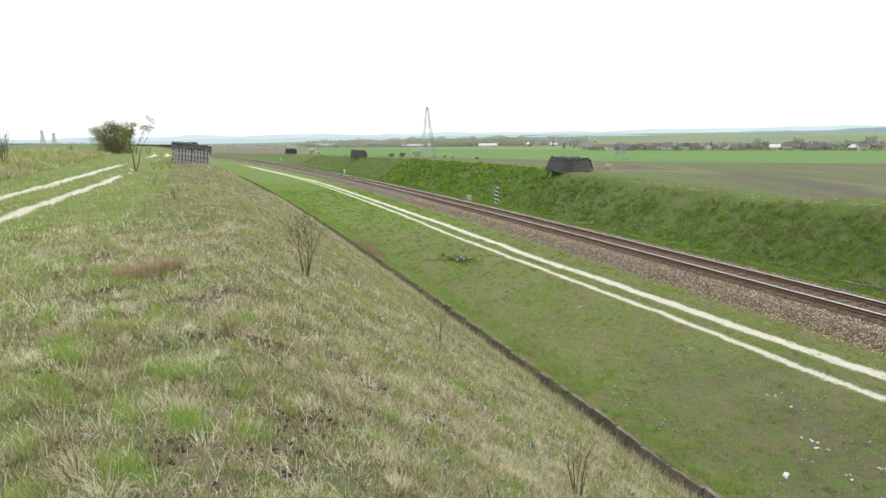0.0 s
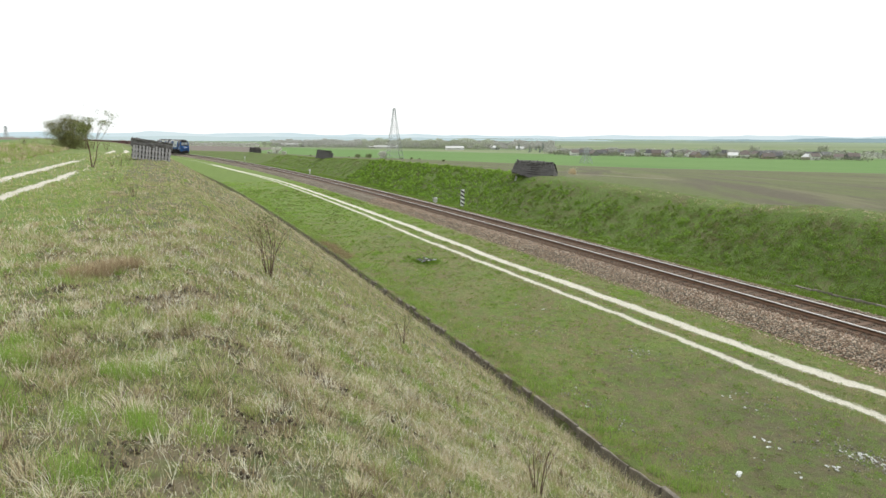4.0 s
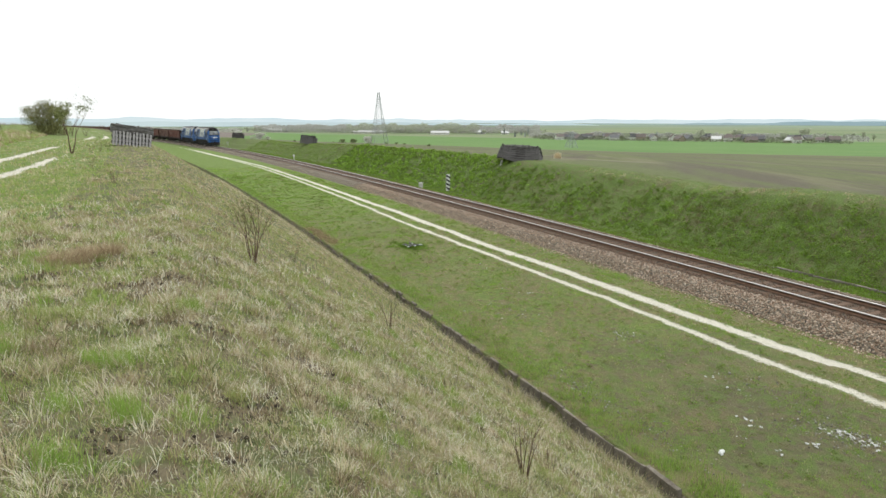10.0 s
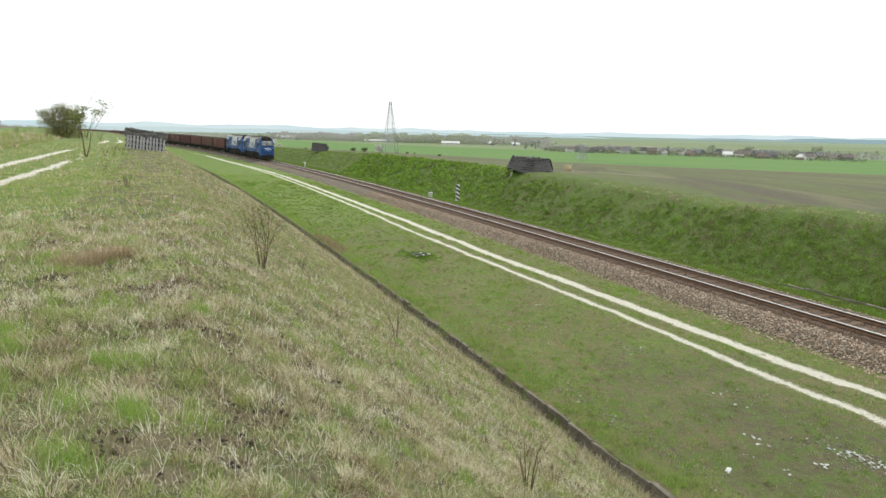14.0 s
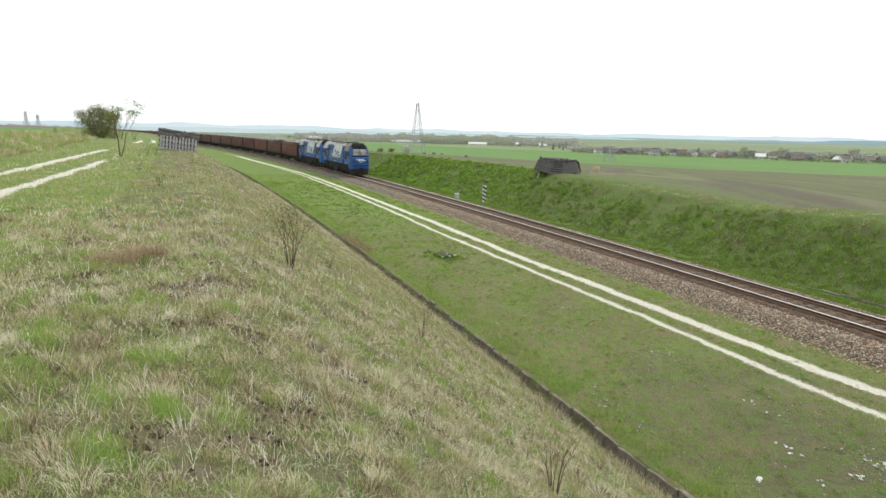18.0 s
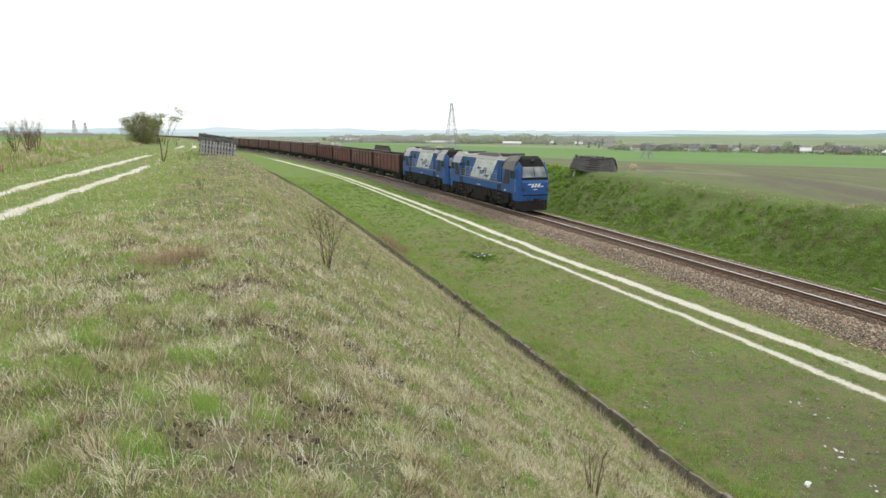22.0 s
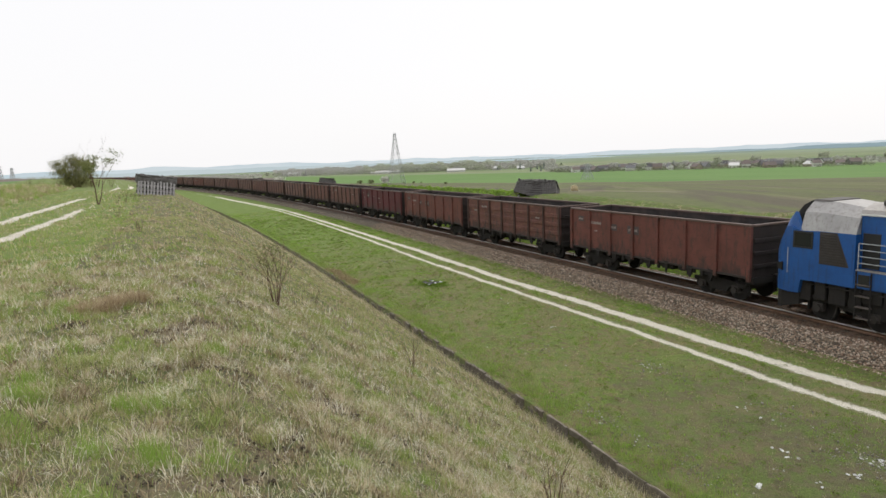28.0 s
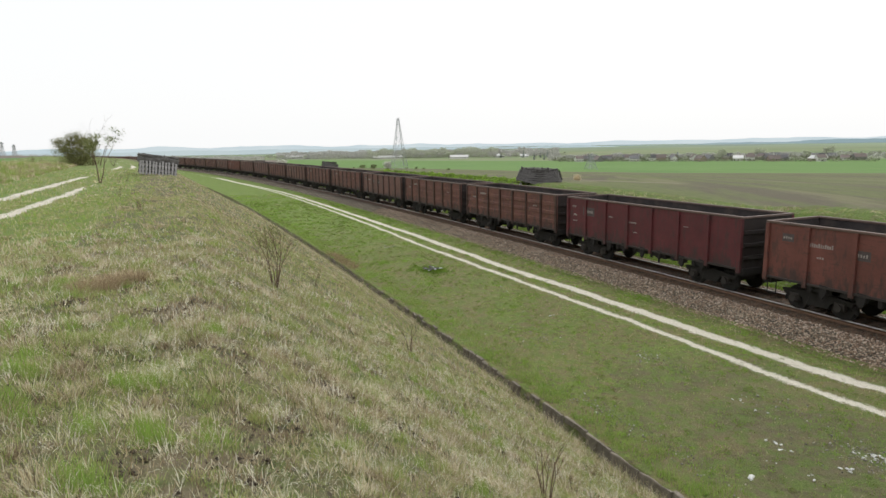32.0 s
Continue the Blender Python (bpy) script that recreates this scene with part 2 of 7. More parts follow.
M_SLOPE, _, _ = grass_ground("dry_grass_ground", ((0.075, 0.095, 0.028), (0.155, 0.18, 0.06)), ((0.10, 0.082, 0.05), (0.27, 0.225, 0.14)), (0.05, 0.039, 0.027), 1.6, 0.03, 0.09)
M_BANK, _, _ = grass_ground("green_bank_ground", ((0.07, 0.115, 0.02), (0.15, 0.22, 0.045)), ((0.095, 0.098, 0.04), (0.18, 0.175, 0.075)), (0.075, 0.06, 0.04), 1.3, 0.05, 0.08)


def rut_mask(k, name, half, p):
    wob = k.math('MULTIPLY', k.math('SUBTRACT', k.noise(0.8, 4, 0.6, p), 0.5), 0.5)
    edge = k.math('MULTIPLY', k.math('SUBTRACT', k.noise(7, 5, 0.8, p), 0.5), 0.62)
    edge = k.math('ADD', edge, k.math('MULTIPLY', k.math('SUBTRACT', k.noise(26, 4, 0.8, p), 0.5), 0.55))
    d = k.math('ABSOLUTE', k.math('ADD', k.math('ADD', k.attr(name), wob), edge))
    return k.math('SUBTRACT', 1.0, k.step(d, half - 0.07, half + 0.07))


def add_ruts(m, k, c, names, halves, cols):
    p = k.world()
    dust = k.ramp(k.noise(14, 5, 0.7, p), [(0.3, cols[0]), (0.7, cols[1])])
    for nm, half in zip(names, halves):
        c = k.mix(k.math('MULTIPLY', rut_mask(k, nm, half, p), k.step(k.noise(3, 5, 0.75, p), 0.28, 0.42)), c, dust)
    k.color(c)


M_FLOOR, _k, _c2 = grass_ground("cutting_floor_grass", ((0.09, 0.14, 0.02), (0.20, 0.265, 0.05)), ((0.11, 0.098, 0.036), (0.25, 0.215, 0.10)), (0.08, 0.064, 0.036), 1.7, 0.0, 0.15)
_p = _k.world()
_sep = _k.n.new("ShaderNodeSeparateXYZ")
_k.l.new(_p, _sep.inputs[0])
_dx, _dy = _k.math('MULTIPLY', _k.math('SUBTRACT', _sep.outputs[0], 8.6), 0.16), _k.math('MULTIPLY', _k.math('SUBTRACT', _sep.outputs[1], 14.5), 0.13)
_worn = _k.math('ADD', _k.math('ADD', _k.math('MULTIPLY', _dx, _dx), _k.math('MULTIPLY', _dy, _dy)), _k.math('MULTIPLY', _k.noise(0.9, 6, 0.7, _p), 1.6))
_c2 = _k.mix(_k.math('MULTIPLY', _k.math('SUBTRACT', 1.0, _k.step(_worn, 0.8, 1.5)), 0.75), _c2, _k.ramp(_k.noise(5, 5, 0.7, _p), [(0.3, (0.07, 0.064, 0.034)), (0.7, (0.15, 0.135, 0.076))]))
_c2 = _k.mix(_k.math('MULTIPLY', _k.step(_k.noise(0.28, 4, 0.6, _p), 0.5, 0.62), 0.45), _c2, (0.20, 0.20, 0.075))
_c2 = _k.mix(_k.math('MULTIPLY', _k.step(_k.noise(0.55, 6, 0.72, _p), 0.50, 0.62), 0.5), _c2, _k.ramp(_k.noise(9, 5, 0.75, _p), [(0.3, (0.10, 0.08, 0.04)), (0.7, (0.24, 0.195, 0.10))]))
_c2 = _k.mix(_k.math('MULTIPLY', _k.step(_k.noise(2.4, 6, 0.75, _p), 0.48, 0.57), 0.7), _c2, _k.ramp(_k.noise(17, 4, 0.75, _p), [(0.3, (0.055, 0.095, 0.014)), (0.7, (0.15, 0.225, 0.04))]))
_c2 = _k.mix(_k.math('MULTIPLY', _k.step(_k.math('ADD', _sep.outputs[1], _k.math('MULTIPLY', _k.noise(0.25, 4, 0.6, _p), 18.0)), 42.0, 70.0), 0.75), _c2, _k.ramp(_k.noise(0.7, 5, 0.7, _p), [(0.3, (0.11, 0.185, 0.026)), (0.7, (0.17, 0.26, 0.045))]))
add_ruts(M_FLOOR, _k, _c2, ("rut_a", "rut_b"), (0.29, 0.17), ((0.52, 0.49, 0.41), (0.76, 0.73, 0.64)))
M_PLATEAU, _k, _c2 = grass_ground("plateau_grass", ((0.09, 0.15, 0.025), (0.19, 0.26, 0.06)), ((0.20, 0.18, 0.085), (0.36, 0.32, 0.18)), (0.13, 0.11, 0.07), 1.0, 0.07, 0.03)
add_ruts(M_PLATEAU, _k, _c2, ("road_a", "road_b"), (0.28, 0.26), ((0.52, 0.47, 0.39), (0.78, 0.74, 0.66)))


def ballast_mat():
    m = mat("ballast", 0.9)
    k = Net(m)
    p = k.world()
    v = k.n.new("ShaderNodeTexVoronoi")
    v.inputs["Scale"].default_value = 17
    k.l.new(p, v.inputs["Vector"])
    sep = k.n.new("ShaderNodeSeparateColor")
    k.l.new(v.outputs["Color"], sep.inputs[0])
    c = k.ramp(sep.outputs[0], [(0.0, (0.15, 0.115, 0.08)), (0.5, (0.30, 0.24, 0.17)), (1.0, (0.52, 0.45, 0.35))])
    d = k.math('ABSOLUTE', k.attr("off"))
    rust = k.math('SUBTRACT', 1.0, k.step(k.math('ADD', d, k.math('MULTIPLY', k.noise(1.5, 4, 0.6, p), 0.5)), 1.4, 2.1))
    c = k.mix(k.math('MULTIPLY', rust, 0.8), c, (0.15, 0.092, 0.06))
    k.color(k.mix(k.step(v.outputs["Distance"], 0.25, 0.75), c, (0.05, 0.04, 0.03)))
    k.bump(k.math('SUBTRACT', 1.0, v.outputs["Distance"]), 1.0, 0.05)
    return m


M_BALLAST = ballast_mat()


def field_mat():
    """Fields beyond the line: a sprouting ploughed field, bright winter corn, then meadows and woods far off, with haze
    painted in by distance.
    """
    m = mat("fields", 0.95)
    k = Net(m)
    p = k.world()
    sep = k.n.new("ShaderNodeSeparateXYZ")
    k.l.new(p, sep.inputs[0])
    x, y = sep.outputs[0], sep.outputs[1]

    def line(nx, ny, c, soft, wob=0.0, sc=0.02):
        d = k.math('ADD', k.math('MULTIPLY', x, nx), k.math('MULTIPLY', y, ny))
        if wob:
            d = k.math('ADD', d, k.math('MULTIPLY', k.math('SUBTRACT', k.noise(sc, 3, 0.5, p), 0.5), wob))
        return k.step(d, c - soft, c + soft)

    # drill rows that fan out from the far corner of the field
    px, py = k.math('SUBTRACT', x, 47.0), k.math('SUBTRACT', 182.0, y)
    fan = k.n.new("ShaderNodeCombineXYZ")
    k.l.new(k.math('MULTIPLY', k.math('ARCTAN2', px, py), 9.0), fan.inputs[0])
    k.l.new(k.math('MULTIPLY', k.math('SQRT', k.math('ADD', k.math('MULTIPLY', px, px), k.math('MULTIPLY', py, py))), 0.012), fan.inputs[1])
    fan = fan.outputs[0]
    rows = k.math('ADD', k.math('MULTIPLY', k.noise(1.0, 4, 0.65, fan), 0.75), k.math('MULTIPLY', k.noise(0.3, 4, 0.7, k.world((1.0, 0.3, 1))), 0.25))
    plough = k.ramp(k.noise(1.8, 6, 0.7, p), [(0.3, (0.06, 0.053, 0.03)), (0.7, (0.115, 0.10, 0.06))])
    sprout = k.ramp(k.noise(0.9, 5, 0.7, p), [(0.3, (0.075, 0.095, 0.024)), (0.7, (0.13, 0.152, 0.044))])
    c = k.mix(k.math('MULTIPLY', k.step(rows, 0.42, 0.54), 0.95), plough, sprout)
    c = k.mix(k.math('MULTIPLY', k.step(k.noise(1.7, 4, 0.6, fan), 0.52, 0.62), 0.6), c, (0.17, 0.16, 0.085))
    corn = k.ramp(k.noise(0.035, 5, 0.6, k.world((0.6, 2.0, 1))), [(0.3, (0.075, 0.175, 0.028)), (0.7, (0.13, 0.235, 0.05))])
    c = k.mix(line(*LINE_CORN, 0.6, 1.5, 0.2), c, (0.14, 0.115, 0.075))
    c = k.mix(line(LINE_CORN[0], LINE_CORN[1], LINE_CORN[2] + 5, 1.0, 3.0, 0.1), c, corn)
    brown = k.ramp(k.noise(0.3, 6, 0.7, p), [(0.3, (0.125, 0.10, 0.085)), (0.7, (0.205, 0.17, 0.145))])
    left = k.mix(line(*LINE_LEFT, 1.5, 6.0, 0.05), brown, corn)
    c = k.mix(line(*LINE_BROWN, 2.5, 8.0, 0.02), c, left)
    dx, dy = k.math('MULTIPLY', k.math('SUBTRACT', x, 26.0), 0.11), k.math('MULTIPLY', k.math('SUBTRACT', y, 86.0), 0.2)
    bare = k.math('ADD', k.math('ADD', k.math('MULTIPLY', dx, dx), k.math('MULTIPLY', dy, dy)), k.noise(0.5, 5, 0.7, p))
    c = k.mix(k.math('MULTIPLY', k.math('SUBTRACT', 1.0, k.step(bare, 0.5, 1.6)), 0.7), c, (0.22, 0.185, 0.13))
    meadow = k.ramp(k.noise(0.0042, 4, 0.5, k.world((0.5, 1.6, 1))), [(0.35, (0.12, 0.185, 0.07)), (0.5, (0.20, 0.225, 0.12)), (0.62, (0.145, 0.215, 0.085))])
    c = k.mix(line(*LINE_MEADOW, 12, 60, 0.004), c, meadow)
    # From 1500 m on the ground colour fades to blue-green as painted haze.
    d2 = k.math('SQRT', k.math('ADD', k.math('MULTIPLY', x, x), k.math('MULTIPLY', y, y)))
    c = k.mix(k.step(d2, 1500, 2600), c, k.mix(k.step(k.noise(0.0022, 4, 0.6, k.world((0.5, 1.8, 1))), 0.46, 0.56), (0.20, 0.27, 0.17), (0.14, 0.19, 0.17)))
    k.color(c)
    k.bump(k.noise(2.5, 5, 0.7, p), 0.5, 0.12)
    return m


LINE_CORN = (0.166, 0.986, 202.0)
LINE_BROWN = (-0.977, -0.2135, 37.4)
LINE_LEFT = (0.57, -0.82, -225.0)
LINE_MEADOW = (0.35, 0.937, 860.0)
M_FIELD = field_mat()

# ---- the ground, one sheet to the horizon ----
def spread(*runs):
    out = []
    for a, b, n in runs:
        out += list(np.linspace(a, b, n, endpoint=False))
    return np.array(out + [runs[-1][1]])


GS = np.concatenate([spread((-4400, -600, 8), (-600, -80, 10), (-80, -24, 20), (-24, 40, 128), (40, 120, 80), (120, 330, 84)), 330 + np.geomspace(8, 4000, 34)])
GO = np.concatenate([-np.geomspace(4300, 62, 26), spread((-58, -46, 10), (-46, -33, 26), (-33, -14.66, 64)), [-14.62, -14.54], spread((-14.2, -4.2, 26), (-4.0, 4.0, 32), (4.2, 14, 40), (15, 60, 24)), np.geomspace(64, 4400, 44)])
SS, OO = np.meshgrid(GS, GO, indexing="ij")
RUT_S = [-60, -6.0, -4.5, -2.5, 0, 5, 9, 16, 21, 26, 32, 36, 54, 84, 121, 160, 330]
RUT_A0 = [-4.4, -5.0, -5.2, -5.43, -5.55, -5.68, -5.72, -6.08, -5.95, -6.0, -5.85, -5.98, -5.85, -5.5, -6.7, -6.2, -6.0]
RUT_B0 = [-6.5, -6.78, -6.93, -7.05, -6.97, -7.0, -7.15, -7.3, -7.38, -7.45, -7.25, -7.15, -6.85, -6.45, -7.1, -7.2, -7.2]
RUT_A = np.interp(SS, RUT_S, RUT_A0)
RUT_B = np.interp(SS, RUT_S, RUT_B0)
ROAD_S = [-60, 2, 8, 14, 25, 36, 50, 70, 100, 300]
ROAD_A0 = [-30.8, -30.65, -30.7, -30.75, -30.4, -29.95, -29.2, -28.0, -28.5, -33]
ROAD_B0 = [-28.7, -28.75, -28.7, -28.5, -28.2, -27.85, -27.4, -26.5, -27.0, -31.5]
ROAD_A = np.interp(SS, ROAD_S, ROAD_A0)
ROAD_B = np.interp(SS, ROAD_S, ROAD_B0)
END_A = np.interp(SS, [42, 47, 60, 64, 75, 82], [0, 1.5, 1.5, 0, 0, 2.0])
END_B = np.interp(SS, [25, 30, 60, 64, 77, 84], [0, 1.5, 1.5, 0, 0, 2.0])
RUT_END = np.interp(SS, [140, 178], [0, 2.0])
RUT_FADE = np.interp(SS, [-10, -3.5], [0.35, 0])
gx, gy = place(SS, OO)
gz = height(SS, OO)
n0, n1 = SS.shape
idx = np.arange(n0 * n1).reshape(n0, n1)
quads = np.stack([idx[:-1, :-1], idx[:-1, 1:], idx[1:, 1:], idx[1:, :-1]], -1).reshape(-1, 4)
ground_me = fast_mesh("ground", np.stack([gx, gy, gz], -1).reshape(-1, 3), quads,
                      {"off": OO.ravel(), "rut_a": (OO - RUT_A + np.sign(OO - RUT_A) * (RUT_END + RUT_FADE)).ravel(), "rut_b": (OO - RUT_B + np.sign(OO - RUT_B) * RUT_END).ravel(), "road_a": (OO - ROAD_A + np.sign(OO - ROAD_A) * END_A).ravel(), "road_b": (OO - ROAD_B + np.sign(OO - ROAD_B) * END_B).ravel()})
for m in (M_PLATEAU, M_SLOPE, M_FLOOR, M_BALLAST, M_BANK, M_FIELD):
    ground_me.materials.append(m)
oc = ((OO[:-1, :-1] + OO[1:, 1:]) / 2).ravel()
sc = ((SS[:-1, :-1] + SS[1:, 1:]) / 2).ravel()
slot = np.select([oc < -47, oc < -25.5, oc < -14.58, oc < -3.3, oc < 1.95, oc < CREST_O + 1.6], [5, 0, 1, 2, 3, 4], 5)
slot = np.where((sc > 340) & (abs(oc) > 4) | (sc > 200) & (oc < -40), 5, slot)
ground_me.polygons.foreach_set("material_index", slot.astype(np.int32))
ground_me.polygons.foreach_set("use_smooth", np.ones(len(quads), bool))
ground = tagged(new("ground", ground_me), "railway cutting with dry grass slope, green bank and open fields", "ground", kind="structure")


# ---- rails, sleepers, concrete edging ----
M_RAIL = mat("rail_steel", 0.45, 0.7)
_k = Net(M_RAIL)
_k.color(_k.ramp(_k.noise(6, 5, 0.7, _k.world()), [(0.3, (0.10, 0.055, 0.035)), (0.7, (0.19, 0.115, 0.075))]))
M_RAILTOP = plain("polished_railhead", (0.74, 0.72, 0.70), 0.3, 0.8, 0.05, 4.0, 0.0)
# Near railhead, pale and barely metallic: its bright glint sits in the colour.
M_RAILGLINT = plain("pale_railhead_glint", (0.66, 0.64, 0.62), 0.34, 0.3, 0.1, 4.0, 0.0)
M_SLEEPER = plain("old_timber_sleeper", (0.15, 0.095, 0.065), 0.9, 0, 0.4, 4.0, 0.4)
M_CONCRETE = plain("weathered_concrete", (0.25, 0.22, 0.185), 0.95, 0, 0.55, 2.6, 0.8, (0.06, 0.048, 0.034), 0.9)


def sweep(section, s_list, o0, closed=True):
    """Sweeps a section of (across, up) along the line at offset o0."""
    s_list = np.asarray(s_list, float)
    n = len(section)
    co = []
    for a, u in section:
        x, y = place(s_list, np.full_like(s_list, o0 + a))
        co.append(np.stack([x, y, grade(s_list) + u], -1))
    co = np.stack(co, 1).reshape(-1, 3)
    f = []
    for i in range(len(s_list) - 1):
        for j in range(n if closed else n - 1):
            a, b = i * n + j, i * n + (j + 1) % n
            f.append((a, b, b + n, a + n))
    return co, np.array(f)


TRACK_S = np.concatenate([np.arange(-60, 120, 1.5), np.arange(120, 341, 3.0)])
track_ob = tagged(new("railway_track"), "single railway track with rusty rails on timber sleepers and ballast", "railway track")
for side in (-1, 1):
    sec = [(-0.07, -0.17), (0.07, -0.17), (0.07, -0.155), (0.012, -0.14), (0.012, -0.045), (0.036, -0.03), (0.036, -0.006), (-0.036, -0.006), (-0.036, -0.03), (-0.012, -0.045), (-0.012, -0.14), (-0.07, -0.155)]
    co, f = sweep(sec, TRACK_S, side * 0.795)
    me = fast_mesh("rail", co, f)
    me.materials.append(M_RAIL)
    r = piece("rail", me, track_ob, "rusty steel rail")
    co, f = sweep([(-0.040, -0.034), (0.040, -0.034), (0.040, -0.006), (0.034, 0.002), (-0.034, 0.002), (-0.040, -0.006)], TRACK_S, side * 0.795)
    me = fast_mesh("running_surface", co, f)
    me.materials.append(M_RAILTOP if side > 0 else M_RAILGLINT)
    piece("running_surface", me, r, "shiny worn railhead" if side > 0 else "worn railhead with its glint in the pale colour")
sleeper_bm = boxes((-1.28, 1.28, -0.125, 0.125, -0.31, -0.186), bevel=0.012)
sleeper_me = bpy.data.meshes.new("sleeper")
sleeper_bm.to_mesh(sleeper_me)
sleeper_me.materials.append(M_SLEEPER)
far_sleepers = bmesh.new()
rng = random.Random(5)
s = -22.0
while s < 225:
    x, y = place(s, 0)
    a = float(np.interp(s, LINE_S, LINE_A))
    m = Matrix.Translation((float(x), float(y), float(grade(s)) + rng.uniform(-0.006, 0.006))) @ Matrix.Rotation(a + rng.uniform(-0.012, 0.012), 4, 'Z')
    if s < 100:
        piece("sleeper", sleeper_me, track_ob, "", m)
    else:
        box(far_sleepers, -1.28, 1.28, -0.125, 0.125, -0.31, -0.186, 0, m)
    s += 0.58
tagged(part("far_sleepers", far_sleepers, M_SLEEPER, track_ob), kind="stuff")

edging = tagged(new("concrete_edging"), "low uneven concrete slab edging along the foot of the grass slope", "retaining edge", kind="structure")
slab_me = []
for i in range(8):
    long = 0.232 if i < 5 else 0.47
    bm = bmesh.new()
    box(bm, -0.045, 0.045, -long, long, -0.62, 0.02 - 0.02 * (i % 5), 0.012)
    bmesh.ops.subdivide_edges(bm, edges=[e for e in bm.edges if e.calc_length() > 0.3], cuts=2)
    for v in bm.verts:
        v.co.x += rng.uniform(-0.012, 0.012)
        v.co.z += rng.uniform(-0.03, 0.018) if v.co.z > -0.1 else 0
    me = bpy.data.meshes.new("slab")
    bm.to_mesh(me)
    bm.free()
    me.materials.append(M_CONCRETE)
    slab_me.append(me)
s = -16.0
while s < 62:
    big = s < -1.5
    x, y = place(s, -14.62)
    a = float(np.interp(s, LINE_S, LINE_A))
    drop = rng.uniform(-0.07, 0.05) - 0.12 * (rng.random() < 0.16)
    if s > 8:
        drop -= 0.02 + 0.06 * rng.random() + 0.10 * min(1, (s - 8) / 40)
    piece("slab", slab_me[rng.randrange(5, 8) if big else rng.randrange(5)], edging, "", Matrix.Translation((float(x) + rng.uniform(-0.03, 0.03), float(y), float(grade(s)) - 0.25 + drop * (0.8 if big else 1)))
          @ Matrix.Rotation(a + rng.uniform(-0.05, 0.05), 4, 'Z') @ Matrix.Rotation(rng.uniform(-0.26, 0.10), 4, 'Y') @ Matrix.Rotation(rng.uniform(-0.04, 0.04), 4, 'X'))
    s += 0.98 if big else 0.5

far_edging = tagged(new("sunken_edging"), "old sunken concrete edging along the foot of the green bank", "retaining edge", kind="structure")
s = -9.0
while s < 6.5:
    x, y = place(s, 4.9)
    a = float(np.interp(s, LINE_S, LINE_A))
    piece("slab", slab_me[rng.randrange(5, 8)], far_edging, "", Matrix.Translation((float(x), float(y), float(height(s, 4.9)) + rng.uniform(0.02, 0.14)))
          @ Matrix.Rotation(a + rng.uniform(-0.06, 0.06), 4, 'Z') @ Matrix.Rotation(rng.uniform(-0.5, 0.0), 4, 'Y'))
    s += 0.98

# ---- old snow fence panels, piled up ----
M_SLAT = plain("weathered_grey_wood", (0.36, 0.345, 0.345), 0.95, 0, 0.4, 3.0, 0.4, (0.06, 0.055, 0.05), 0.6)
M_SLAT2 = plain("dark_tarred_wood", (0.065, 0.06, 0.058), 0.95, 0, 0.5, 3.0, 0.4, (0.15, 0.14, 0.13), 0.6)


M_SLAT3 = plain("sooty_grey_wood", (0.135, 0.127, 0.125), 0.95, 0, 0.55, 3.0, 0.4, (0.04, 0.036, 0.034), 0.7)


def fence_panel(parent, m, w, h, material, n=11, seed=0):
    rg = random.Random(seed)
    bm = boxes((-w / 2, w / 2, 0.016, 0.04, h * 0.14, h * 0.14 + 0.1), (-w / 2, w / 2, 0.016, 0.04, h * 0.5, h * 0.5 + 0.1), (-w / 2, w / 2, 0.016, 0.04, h * 0.83, h * 0.83 + 0.1))
    p = part("panel", bm, M_SLAT2, parent, "", m)
    for i in range(n):
        x = (i + 0.5) / n * w - w / 2 + rg.uniform(-0.02, 0.02)
        bm = bmesh.new()
        box(bm, -w / n * 0.31, w / n * 0.31, -0.01, 0.014, rg.uniform(-0.04, 0.03), h + rg.uniform(-0.08, 0.06), 0.004)
        part("slat", bm, material, p, "", pose(x, 0, 0, 0, rg.uniform(-1.5, 1.5), 0))
    return p


